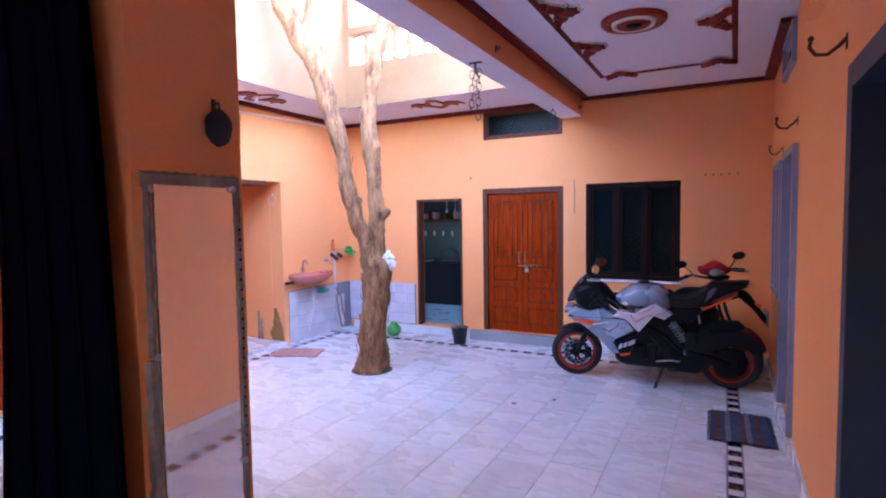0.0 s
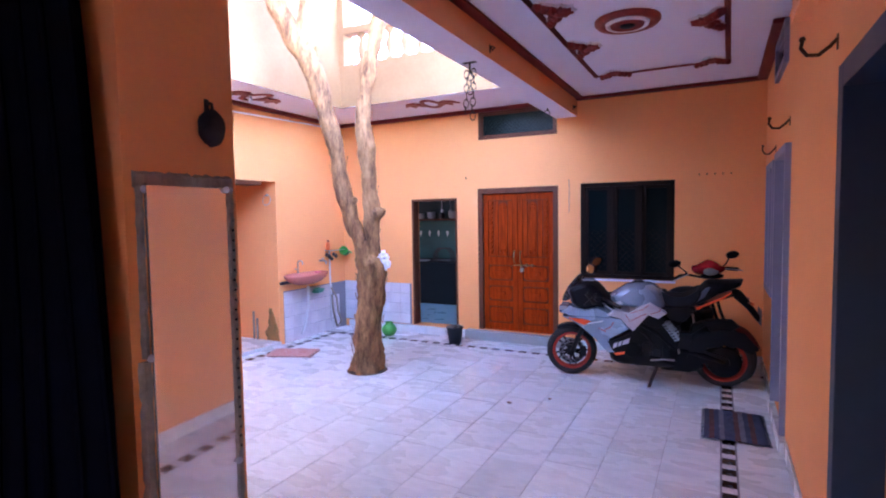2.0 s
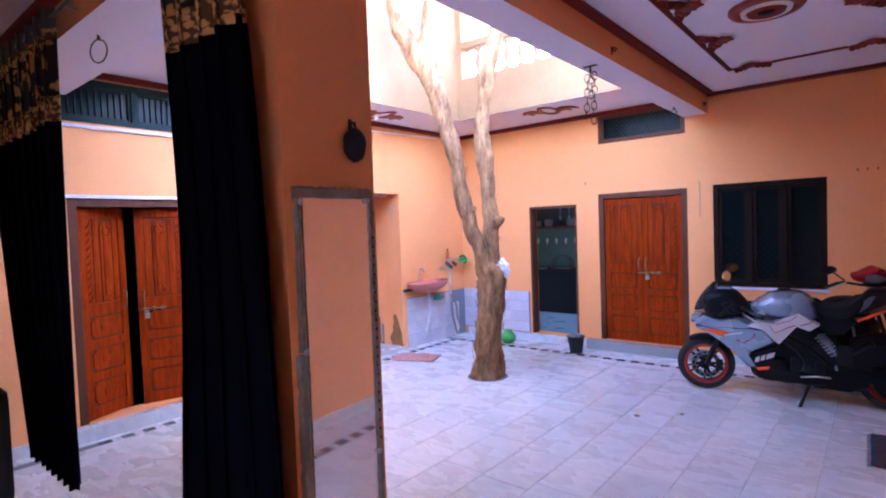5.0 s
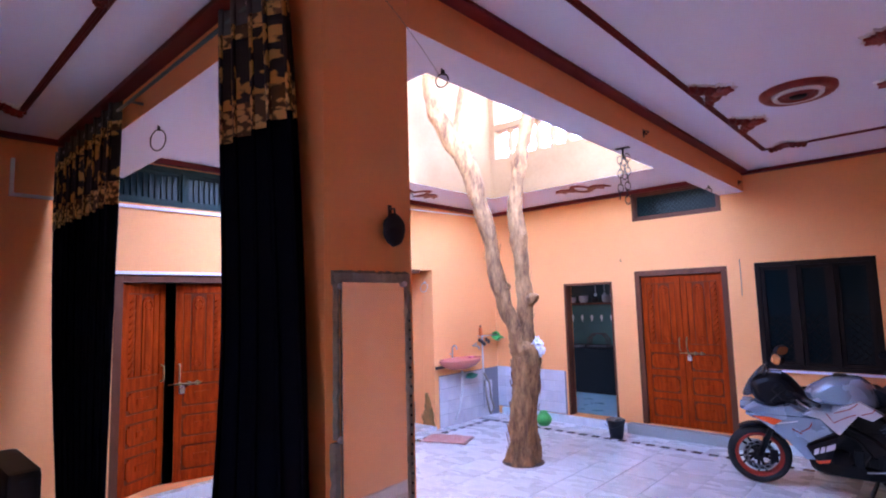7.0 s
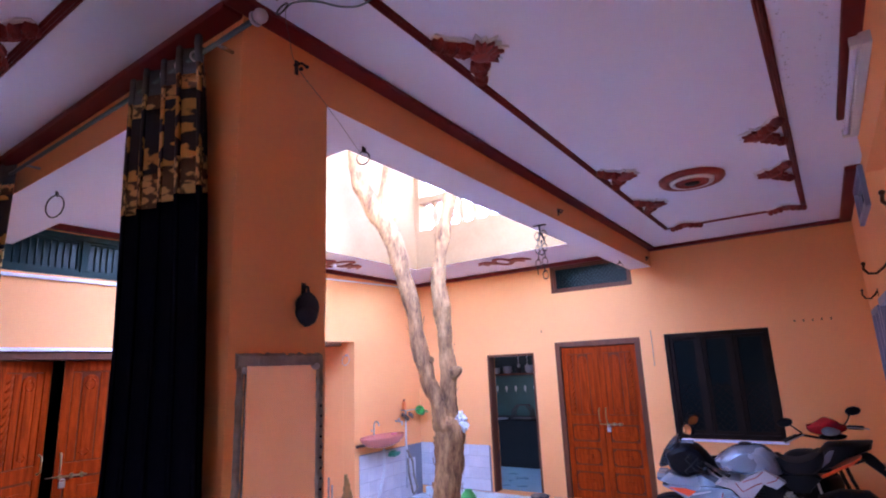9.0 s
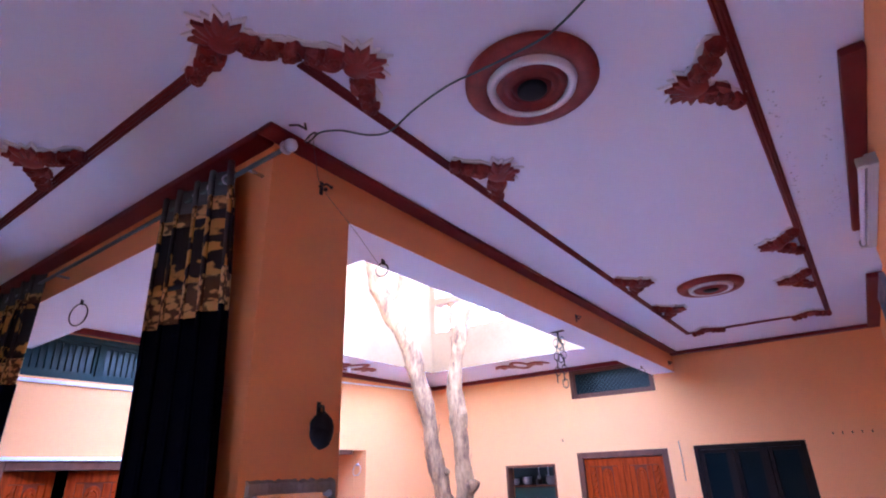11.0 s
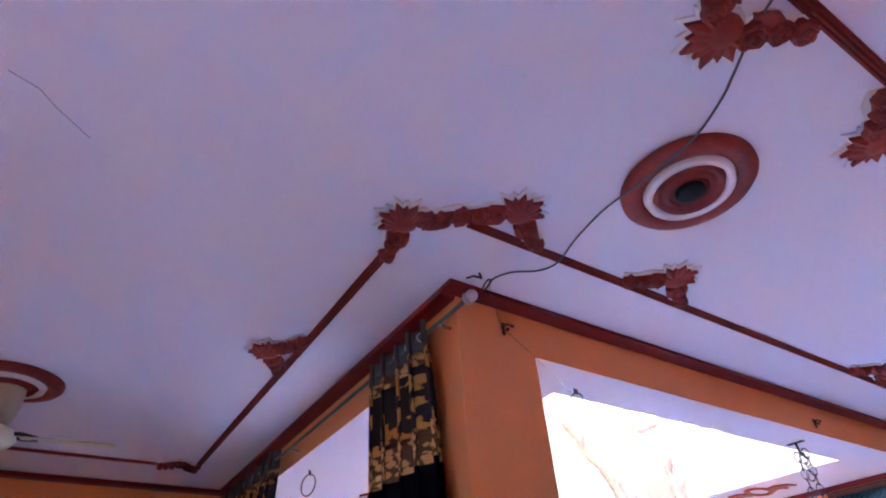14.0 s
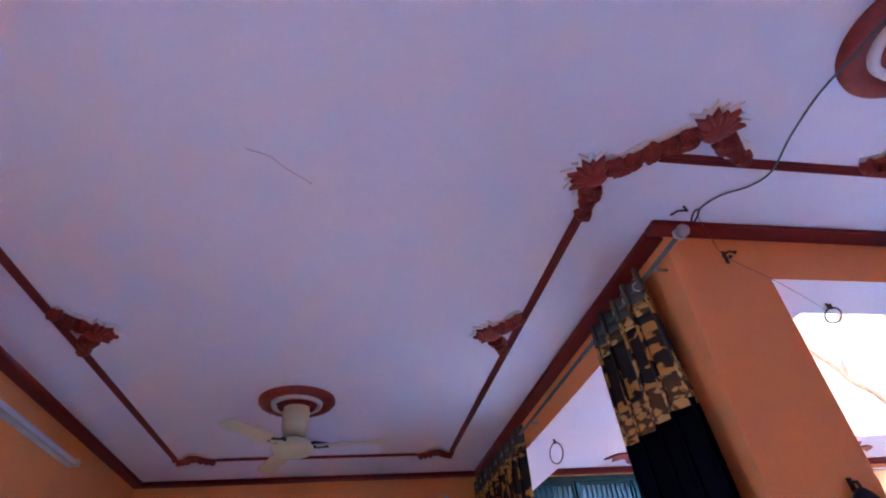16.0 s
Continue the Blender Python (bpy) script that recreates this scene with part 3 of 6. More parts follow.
def panelled_leaf(parent, w, h, hinge, angle, flip, at):
    """A carved teak leaf: stiles and rails, one tall arched panel, three small ones; x along the leaf from its hinge."""
    th = 0.04
    leaf = new("leaf")
    leaf.parent = parent
    leaf.matrix_basis = at
    fr = bmesh.new()
    st = 0.075
    rails = [0.0, 0.11, 0.36, 0.44, 0.67, 0.75, 0.98, 1.10, h - 0.10, h]
    add_box(fr, (0, -th / 2, 0), (st, th / 2, h), 0.004)
    add_box(fr, (w - st, -th / 2, 0), (w, th / 2, h), 0.004)
    for k in (0, 2, 4, 6, 8):
        add_box(fr, (st, -th / 2 + 0.002, rails[k]), (w - st, th / 2 - 0.002, rails[k + 1]), 0.004)
    part("leaf_frame", fr, M_DOOR, leaf)
    part("back_board", box((st - 0.005, -0.003, 0.05), (w - st + 0.005, 0.012, h - 0.05)), M_GROOVESHADE, leaf, "recessed backing, darkened to shade the panel grooves")
    for k in (1, 3, 5):
        z0, z1, x0, x1 = rails[k] + 0.018, rails[k + 1] - 0.018, st + 0.016, w - st - 0.016
        p = bmesh.new()
        ogee = [(x0 + 0.03, z0), (x1 - 0.03, z0), (x1 - 0.03, z0 + 0.025), (x1, z0 + 0.03), (x1, z1 - 0.03), (x1 - 0.03, z1 - 0.025), (x1 - 0.03, z1), (x0 + 0.03, z1), (x0 + 0.03, z1 - 0.025), (x0, z1 - 0.03), (x0, z0 + 0.03), (x0 + 0.03, z0 + 0.025)]
        up = Matrix.Rotation(radians(90), 4, "X")
        add_prism(p, ogee, 0.004, 0.022, up, bevel=0.008)
        cx, cz = (x0 + x1) / 2, (z0 + z1) / 2
        add_box(p, (cx - 0.10, -0.020, cz - 0.055), (cx + 0.10, -0.012, cz + 0.055), 0.003)
        add_box(p, (cx - 0.075, -0.036, cz - 0.03), (cx + 0.075, -0.018, cz + 0.03), 0.008)
        part("small_panel", p, M_DOOR, leaf)
    z0, z1 = rails[7] + 0.01, rails[8] - 0.01
    inner = w - 2 * st
    border = 0.085
    lo, hi = (st, w - st - border) if flip else (st + border, w - st)
    up = Matrix.Rotation(radians(90), 4, "X")
    for k in range(3):  # upright boards with grooves between them, the middle one arched
        x0, x1 = lo + (hi - lo) * (0.0, 0.26, 0.74)[k] + 0.006, lo + (hi - lo) * (0.26, 0.74, 1.0)[k] - 0.006
        p = bmesh.new()
        if k == 1:
            c, r = (x0 + x1) / 2, (x1 - x0) / 2
            arch = [(x0, z0), (x1, z0)] + [(c + r * math.cos(radians(a)), z1 - 0.02 - r + r * math.sin(radians(a))) for a in range(0, 181, 20)]
            add_prism(p, arch, 0.004, 0.019, up, bevel=0.006)
            add_prism(p, [(c + (u - c) * 0.55, (z0 + z1) / 2 + (v - (z0 + z1) / 2) * 0.80) for u, v in arch], 0.015, 0.027, up, bevel=0.006)
            for sx in (-1, 1):
                add_tube(p, [(c + sx * 0.012, -0.028, z1 - 0.16), (c + sx * 0.045, -0.026, z1 - 0.12), (c + sx * 0.03, -0.025, z1 - 0.075), (c, -0.026, z1 - 0.06)], 0.007, 6)
                add_tube(p, [(c + sx * 0.012, -0.028, z0 + 0.10), (c + sx * 0.045, -0.026, z0 + 0.07), (c, -0.026, z0 + 0.045)], 0.007, 6)
        else:
            add_box(p, (x0, -0.014, z0), (x1, -0.003, z1), 0.005)
        part("tall_panel", p, M_DOOR, leaf)
    rope = bmesh.new()
    rx = w - st - border / 2 if flip else st + border / 2
    add_box(rope, (rx - 0.036, -0.013, z0), (rx + 0.036, -0.003, z1), 0.003)
    for k in range(11):
        zz = z0 + 0.05 + k * (z1 - z0 - 0.1) / 10
        add_tube(rope, [(rx - 0.028, -0.015, zz - 0.035), (rx + 0.004, -0.018, zz - 0.012), (rx + 0.028, -0.015, zz + 0.035)], 0.009, 6)
    part("carved_border", rope, M_DOOR, leaf)
    hx = 0.045 if flip else w - 0.045
    hb = tube([(hx, -0.02, 1.02), (hx, -0.055, 1.04), (hx, -0.06, 1.10), (hx, -0.055, 1.17), (hx, -0.02, 1.19)], 0.008)
    part("door_handle", hb, M_BRASS, leaf, "dull brass pull handle")
    return leaf


def double_door(name, m, w, h, opened, opened2, label):
    """Frame, two carved leaves, a sliding bolt and a padlock; the front faces local -y."""
    d = new(name)
    d.matrix_world = m
    tagged(d, label, "door", kind="structure")
    f = 0.075
    b = bmesh.new()
    add_box(b, (0, -0.03, 0), (f, 0.09, h), 0.006)
    add_box(b, (w - f, -0.03, 0), (w, 0.09, h), 0.006)
    add_box(b, (f, -0.03, h - f), (w - f, 0.09, h), 0.006)
    part("door_frame", b, M_FRAMEWOOD, d, "dark stained wooden frame")
    lw = (w - 2 * f) / 2 - 0.003
    panelled_leaf(d, lw, h - f - 0.01, 0, 0, False, pose(f + 0.001, 0.03, 0.005, 0, 0, opened))
    leaf = panelled_leaf(d, lw, h - f - 0.01, 0, 0, True, pose(w - f - 0.001, 0.03, 0.005, 0, 0, -opened2) @ Matrix.Translation((-lw, 0, 0)))
    b = tube([(-0.06, -0.036, 0.985), (0.26, -0.036, 0.985)], 0.008)
    for x in (0.05, 0.14, 0.22):
        add_box(b, (x - 0.012, -0.05, 0.965), (x + 0.012, -0.02, 1.005), 0.003)
    part("sliding_bolt", b, M_BRASS, leaf, "dull brass sliding bolt")
    b = box((0.045, -0.065, 0.89), (0.095, -0.04, 0.945), 0.006)
    add_torus(b, 0.018, 0.004, Matrix.Translation((0.07, -0.052, 0.948)) @ Matrix.Rotation(radians(90), 4, "X"), 16, 6)
    part("padlock", b, M_STEEL, leaf, "small steel padlock")
    return d


double_door("door_1", pose(DBL[0], YB + 0.03, DBL[2]), DBL[1] - DBL[0], DBL[3] - DBL[2], 0.0, 0.0, "carved varnished teak double door, closed and bolted")
double_door("door_2", pose(XL - 0.03, LDR[0], LDR[2], 0, 0, 90), LDR[1] - LDR[0], LDR[3] - LDR[2], 26.0, 14.0, "carved varnished teak double door, slightly ajar")


def jamb(name, axis_m, w, h, mtl, label, t=0.06, depth=0.14, leaf=None):
    d = new(name)
    d.matrix_world = axis_m
    tagged(d, label, "door", kind="structure")
    b = bmesh.new()
    add_box(b, (0, -0.02, 0), (t, depth, h), 0.005)
    add_box(b, (w - t, -0.02, 0), (w, depth, h), 0.005)
    add_box(b, (t, -0.02, h - t), (w - t, depth, h), 0.005)
    part("door_frame", b, mtl, d)
    if leaf:
        part("leaf", box((t + 0.002, 0.05, 0.01), (w - t - 0.002, 0.09, h - t - 0.005), 0.005), leaf, d)
    return d


jamb("door_3", pose(KIT[0], YB + 0.02, KIT[2]), KIT[1] - KIT[0], KIT[3] - KIT[2], M_FRAMEWOOD, "open kitchen doorway with a thin dark wooden frame", 0.035)
jamb("door_4", pose(XR - 0.02, ED1[1], ED1[2], 0, 0, -90), ED1[1] - ED1[0], ED1[3] - ED1[2], M_BLUE, "open side doorway with a blue-grey painted frame", 0.065, 0.16)
jamb("door_5", pose(XR - 0.02, ED2[1], ED2[2], 0, 0, -90), ED2[1] - ED2[0], ED2[3] - ED2[2], M_SLATE, "open dark doorway with a blue-grey painted frame", 0.10, 0.16)


def window(name, m, w, h, bays, mtl, label, glass=M_DARKGLASS, bars="", sill=False, t=0.055):
    """A framed window with bays: sashes, panes and iron lattice or upright bars; the front faces local -y."""
    d = new(name)
    d.matrix_world = m
    tagged(d, label, "window", kind="structure")
    b = bmesh.new()
    add_box(b, (0, -0.015, 0), (t, 0.09, h), 0.004)
    add_box(b, (w - t, -0.015, 0), (w, 0.09, h), 0.004)
    add_box(b, (t, -0.015, 0), (w - t, 0.09, t), 0.004)
    add_box(b, (t, -0.015, h - t), (w - t, 0.09, h), 0.004)
    part("window_frame", b, mtl, d)
    bw = (w - 2 * t) / bays
    for k in range(bays):
        x0, x1 = t + k * bw, t + (k + 1) * bw
        if k:
            part("mullion", box((x0 - 0.025, -0.012, t), (x0 + 0.025, 0.088, h - t), 0.004), mtl, d)
        s = bmesh.new()
        e = 0.04 if h > 0.8 else 0.025
        lo, hi = x0 + (0.027 if k else 0.002), x1 - (0.027 if k < bays - 1 else 0.002)
        add_box(s, (lo, 0.01, t + 0.002), (lo + e, 0.05, h - t - 0.002), 0.003)
        add_box(s, (hi - e, 0.01, t + 0.002), (hi, 0.05, h - t - 0.002), 0.003)
        add_box(s, (lo + e, 0.01, t + 0.002), (hi - e, 0.05, t + e), 0.003)
        add_box(s, (lo + e, 0.01, h - t - e), (hi - e, 0.05, h - t - 0.002), 0.003)
        sash = part("sash", s, mtl, d)
        g = part("pane", box((lo + e, 0.036, t + e), (hi - e, 0.041, h - t - e)), glass, sash)
        if bars == "lattice":
            q = bmesh.new()
            zt = h - t - e if h < 0.8 else t + e + (h - 2 * t) * 0.48
            zb, step = t + e, 0.085 if h > 0.8 else 0.06
            L, H = hi - lo - 2 * e, zt - zb
            n = int((L + H) / step)
            for j in range(n + 1):
                c = -H + j * step
                for sgn in (1, -1):
                    u0, u1 = max(0, c), min(L, c + H)
                    if u1 - u0 > 0.01:
                        p0, p1 = (u0, u0 - c), (u1, u1 - c)
                        if sgn < 0:
                            p0, p1 = (L - p0[0], p0[1]), (L - p1[0], p1[1])
                        add_tube(q, [(lo + e + p0[0], 0.028 + 0.003 * sgn, zb + p0[1]), (lo + e + p1[0], 0.028 + 0.003 * sgn, zb + p1[1])], 0.0035, 4, False)
            part("lattice", q, M_WINWOOD if h > 0.8 else M_GREENFRAME, sash, "diamond lattice")
        if bars == "upright":
            for j in range(1, 10):
                u = lo + e + (hi - lo - 2 * e) * j / 10
                part("bar", tube([(u, 0.022, t + e), (u, 0.022, h - t - e)], 0.006, 6), mtl, sash)
    if sill:
        part("window_sill", box((-0.02, -0.05, -0.03), (w + 0.02, -0.002, -0.002), 0.004), M_CEIL, d, "thin white sill")
    return d


M_BLUEGLASS = mat("blue_lit_glass", (0.010, 0.036, 0.045), 0.25, second=(0.006, 0.02, 0.026), amount=0.6, bump=0.02, spec=0.1)
window("window_1", pose(WIN[0], YB + 0.02, WIN[2]), WIN[1] - WIN[0], WIN[3] - WIN[2], 3, M_WINWOOD, "three-light dark brown window with iron lattice", bars="lattice", sill=True)
window("window_2", pose(TRN[0], YB + 0.02, TRN[2]), TRN[1] - TRN[0], TRN[3] - TRN[2], 1, M_FRAMEWOOD, "wide brown-framed ventilator window with green netting", bars="lattice", t=0.04)
window("window_3", pose(XL - 0.02, LTR[0], LTR[2], 0, 0, 90), LTR[1] - LTR[0], LTR[3] - LTR[2], 2, M_GREENFRAME, "two-light green ventilator window with upright bars", M_BLUEGLASS, "upright")
window("window_4", pose(XR - 0.02, EW1[1], EW1[2], 0, 0, -90), EW1[1] - EW1[0], EW1[3] - EW1[2], 2, M_BLUE, "blue-grey framed side window", M_DARKGLASS)
window("window_5", pose(XR - 0.02, EV1[1], EV1[2], 0, 0, -90), EV1[1] - EV1[0], EV1[3] - EV1[2], 1, M_BLUE, "blue-grey framed ventilator over the side door", M_BLUEGLASS)
for k, (u, z, L) in enumerate([(LDR[0] - 0.08, LDR[3] + 0.001, 1.38), (1.12, 2.90, 3.4)]):
    structure("ledge", box((XL + 0.001, u, z), (XL + 0.035, u + L, z + 0.03), 0.005), M_CEIL, "thin white plaster ledge on the wall", "ledge")

# ---- the tree in the courtyard ----


def bark_tube(bm, pts, radii, seed, n=18, steps=7):
    """A limb through pts with swellings, ridges and knots."""
    P, R = [], []
    pts = [Vector(p) for p in pts]
    for k in range(len(pts) - 1):
        a, b, c, d = pts[max(k - 1, 0)], pts[k], pts[k + 1], pts[min(k + 2, len(pts) - 1)]
        for j in range(steps):
            t = j / steps
            P.append(0.5 * ((2 * b) + (c - a) * t + (2 * a - 5 * b + 4 * c - d) * t * t + (3 * b - a - 3 * c + d) * t ** 3))
            R.append(radii[k] + (radii[k + 1] - radii[k]) * t)
    P.append(pts[-1])
    R.append(radii[-1])
    t = bmesh.new()
    add_tube(t, P, R, n)
    t.verts.ensure_lookup_table()
    for i, v in enumerate(t.verts):
        k = min(i // n, len(P) - 1)
        d = v.co - P[k]
        q = Vector((v.co.x * 9, v.co.y * 9, v.co.z * 2.2)) + Vector((seed, 0, 0))
        g = 1 + 0.24 * noise.noise(q) + 0.22 * noise.noise(v.co * 5 + Vector((0, seed, 0))) + 0.12 * noise.noise(v.co * 22)
        knot = noise.noise(Vector((v.co.x * 3, v.co.y * 3, v.co.z * 3.5 + seed)))
        g += 0.45 * max(knot - 0.32, 0)
        v.co = P[k] + d * g
    merge(bm, t)


tree = thing("courtyard_tree", "bare pale forked tree trunk growing through the marble floor", "tree", (-3.81, 5.30, 0))
O = Vector((-3.81, 5.30, 0))
bm = bmesh.new()
trunk = [(-3.812, 5.304, -0.05), (-3.808, 5.305, 0.06), (-3.805, 5.307, 0.25), (-3.788, 5.318, 0.53), (-3.76, 5.338, 0.87), (-3.738, 5.354, 1.15), (-3.735, 5.355, 1.33), (-3.76, 5.335, 1.46)]
bark_tube(bm, [Vector(p) - O for p in trunk], [0.22, 0.200, 0.174, 0.160, 0.158, 0.166, 0.150, 0.07], 1.0, 30, 8)
part("trunk", bm, M_BARK, tree, "thick pale trunk with peeling bark", smooth=True)
bm = bmesh.new()
left = [(-3.755, 5.34, 1.15), (-3.785, 5.322, 1.32), (-3.852, 5.273, 1.594), (-3.939, 5.211, 1.901), (-4.003, 5.166, 2.239), (-4.044, 5.136, 2.573), (-4.086, 5.106, 2.872), (-4.155, 5.057, 3.167), (-4.217, 5.013, 3.493), (-4.291, 4.961, 3.699), (-4.416, 4.871, 3.94), (-4.504, 4.809, 4.161), (-4.576, 4.758, 4.38), (-4.66, 4.74, 4.9), (-4.62, 4.78, 5.7), (-4.45, 4.9, 6.6)]
bark_tube(bm, [Vector(p) - O for p in left], [0.11, 0.120, 0.098, 0.094, 0.092, 0.090, 0.104, 0.106, 0.106, 0.122, 0.112, 0.112, 0.105, 0.09, 0.075, 0.06], 4.0)
part("limb", bm, M_BARK, tree, smooth=True)
bm = bmesh.new()
right = [(-3.71, 5.36, 1.20), (-3.712, 5.366, 1.40), (-3.724, 5.364, 1.625), (-3.736, 5.355, 1.898), (-3.742, 5.351, 2.169), (-3.748, 5.347, 2.439), (-3.766, 5.334, 2.674), (-3.79, 5.318, 2.94), (-3.767, 5.334, 3.239), (-3.723, 5.365, 3.571), (-3.679, 5.396, 3.868), (-3.631, 5.43, 4.131), (-3.54, 5.44, 4.7), (-3.45, 5.4, 5.5), (-3.3, 5.3, 6.5)]
bark_tube(bm, [Vector(p) - O for p in right], [0.11, 0.092, 0.084, 0.100, 0.086, 0.084, 0.108, 0.086, 0.086, 0.086, 0.084, 0.088, 0.075, 0.06, 0.05], 9.0)
part("limb", bm, M_BARK, tree, smooth=True)
for pts, r in [([(-4.44, 4.87, 3.96), (-4.36, 4.93, 4.14), (-4.33, 4.95, 4.34), (-4.27, 4.99, 4.7)], (0.06, 0.05, 0.04, 0.035)), ([(-3.72, 5.33, 2.66), (-3.68, 5.30, 2.70), (-3.66, 5.28, 2.71)], (0.06, 0.05, 0.045)),
               ([(-3.95, 5.24, 2.02), (-3.90, 5.22, 2.06), (-3.85, 5.21, 2.07)], (0.05, 0.045, 0.04)), ([(-4.33, 5.03, 3.78), (-4.24, 5.02, 3.80), (-4.20, 5.0, 3.86)], (0.03, 0.022, 0.012)), ([(-3.69, 5.35, 1.86), (-3.62, 5.37, 1.93), (-3.60, 5.37, 1.97)], (0.075, 0.065, 0.05))]:
    bm = bmesh.new()
    bark_tube(bm, [Vector(p) - O for p in pts], r, 2.0, 12, 5)
    part("branch_stub", bm, M_BARK, tree, smooth=True)
rnd = random.Random(11)
bm = bmesh.new()
for path, rr in ((trunk, 0.178), (left, 0.10), (right, 0.09)):  # flakes of loose bark
    for k in range(60):
        i = rnd.randrange(1, len(path) - 2)
        p = Vector(path[i]).lerp(Vector(path[i + 1]), rnd.random())
        if p.z > 4.6 or p.z < 0.1:
            continue
        a = rnd.uniform(0, 6.283)
        d = Vector((math.cos(a), math.sin(a), 0))
        s = Vector((-d.y, d.x, 0))
        c = p - O + d * rr * 0.98
        w, h = rnd.uniform(0.010, 0.022), rnd.uniform(0.03, 0.075)
        vs = [bm.verts.new(c + s * u * w + Vector((0, 0, v * h)) + d * e) for u, v, e in ((-1, -1, 0.0), (1, -0.8, 0.0), (1.1, 0.9, 0.018), (-0.7, 1, 0.024))]
        bm.faces.new(vs)
flakes = part("loose_bark", bm, M_BARK, tree, "curled flakes of loose bark")
flakes["kind"] = "stuff"
M_LEAF = mat("green_leaves", (0.07, 0.12, 0.03), 0.6, second=(0.03, 0.06, 0.015), island=0.3)
# unseen leaf clumps above the roof, set across the sun to dapple it
bm = bmesh.new()
clumps = []
while len(clumps) < 190:
    q = Vector((rnd.uniform(-1, 1), rnd.uniform(-1, 1), rnd.uniform(-1, 1)))
    if q.length < 1:
        clumps.append(Vector((-2.4 + q.x * 2.7, 5.5 + q.y * 3.0, 7.7 + q.z * 0.9)))
for k in range(15000):
    q = Vector((rnd.gauss(0, 0.24), rnd.gauss(0, 0.24), rnd.gauss(0, 0.16)))
    c = clumps[k % len(clumps)] + q - O
    e = Euler((rnd.uniform(-0.9, 0.9), rnd.uniform(-0.9, 0.9), rnd.uniform(0, 6.28))).to_matrix()
    L = rnd.uniform(0.12, 0.19)
    vs = [bm.verts.new(c + e @ Vector(p)) for p in ((-L, 0, 0), (0, -L * 0.5, 0.02), (L, 0, 0), (0, L * 0.5, 0.02))]
    bm.faces.new(vs)
crown = part("crown", bm, M_LEAF, tree, "unseen leafy crown set across the sun above the roof")
crown["kind"] = "stuff"
M_EARTH = mat("dark_damp_earth", (0.05, 0.03, 0.018), 0.95, small=50, bump=0.6)
tagged(part("earth_ring", lathe([(0.0, 0.012), (0.2, 0.014), (0.235, 0.008), (0.25, 0.0015)], 24), M_EARTH, at=(-3.81, 5.31, 0)), "dark damp earth round the foot of the tree", "soil")
M_BAG = mat("white_polythene", (0.78, 0.78, 0.82), 0.35, second=(0.6, 0.62, 0.68), big=9, small=30, bump=0.5)
bm = bmesh.new()
add_blob(bm, (0, 0, 0), (0.075, 0.065, 0.085), seed=3, amp=0.7, freq=2.6, sub=4)
add_blob(bm, (0.05, 0.01, -0.06), (0.05, 0.045, 0.055), seed=8, amp=0.7, freq=2.6, sub=3)
tagged(part("plastic_bag", bm, M_BAG, at=(-3.60, 5.38, 1.36), smooth=True), "crumpled white plastic bag stuck in the tree fork", "bag")

# ---- pillar: mirror, cap, brackets ----
M_MIRROR = bpy.data.materials.new("silvered_mirror")
M_MIRROR.use_nodes = True
pb = M_MIRROR.node_tree.nodes["Principled BSDF"]
# only 0.74 metallic: the white remainder brightens a reflection that comes out dark
pb.inputs["Base Color"].default_value, pb.inputs["Metallic"].default_value, pb.inputs["Roughness"].default_value = (0.98, 0.96, 0.97, 1), 0.74, 0.04
mirror = thing("wall_mirror", "tall frameless mirror set in rough grey cement on the pillar", "mirror", (XP, 1.32, 0.22))
MIRROR_TURN = pose(0.008, 0, 0, 0, 0, 3.0)
part("glass", box((0.004, -0.163, 0.0), (0.016, 0.183, 1.765), 0.001), M_MIRROR, mirror, "silvered glass brightened by an added white haze", at=MIRROR_TURN)


def ragged(a, b, w, seed, n=26):
    """A rough hand-laid cement fillet from a to b on the pillar's face."""
    t = bmesh.new()
    a, b = Vector(a), Vector(b)
    d = (b - a).normalized()
    s = Vector((0, -d.z, d.y))
    rows_ = []
    for k in range(n + 1):
        p = a.lerp(b, k / n)
        w0 = w * (1 + 0.5 * noise.noise(Vector((k * 0.7, seed, 0))))
        w1 = w * (1 + 0.5 * noise.noise(Vector((k * 0.7, seed + 9, 0))))
        hh = 0.022 * (1 + 0.4 * noise.noise(Vector((k * 0.9, seed + 4, 0))))
        rows_.append([t.verts.new(p + s * u + Vector((x, 0, 0))) for u, x in ((-w0, 0.0005), (-w0 * 0.6, hh), (w1 * 0.6, hh), (w1, 0.0005))])
    for p, q in zip(rows_, rows_[1:]):
        for j in range(3):
            t.faces.new((p[j], p[j + 1], q[j + 1], q[j]))
    t.faces.new(rows_[0])
    t.faces.new(rows_[-1][::-1])
    return t


part("cement_edge", ragged((0, -0.19, 1.785), (0, 0.21, 1.785), 0.028, 1), M_CEMENT, mirror, "rough cement fillet")
part("cement_edge", ragged((0, -0.185, 0.0), (0, -0.178, 1.16), 0.022, 2, 40), M_CEMENT, mirror, "rough cement fillet")
part("cement_edge", ragged((0, -0.176, 1.17), (0, -0.172, 1.79), 0.010, 5, 20), M_CEMENT, mirror, "thin dark cement fillet")
part("cement_edge", ragged((0, 0.202, 0.0), (0, 0.202, 1.79), 0.018, 3, 60), M_CEMENT, mirror, "rough cement fillet with a dotted edge")
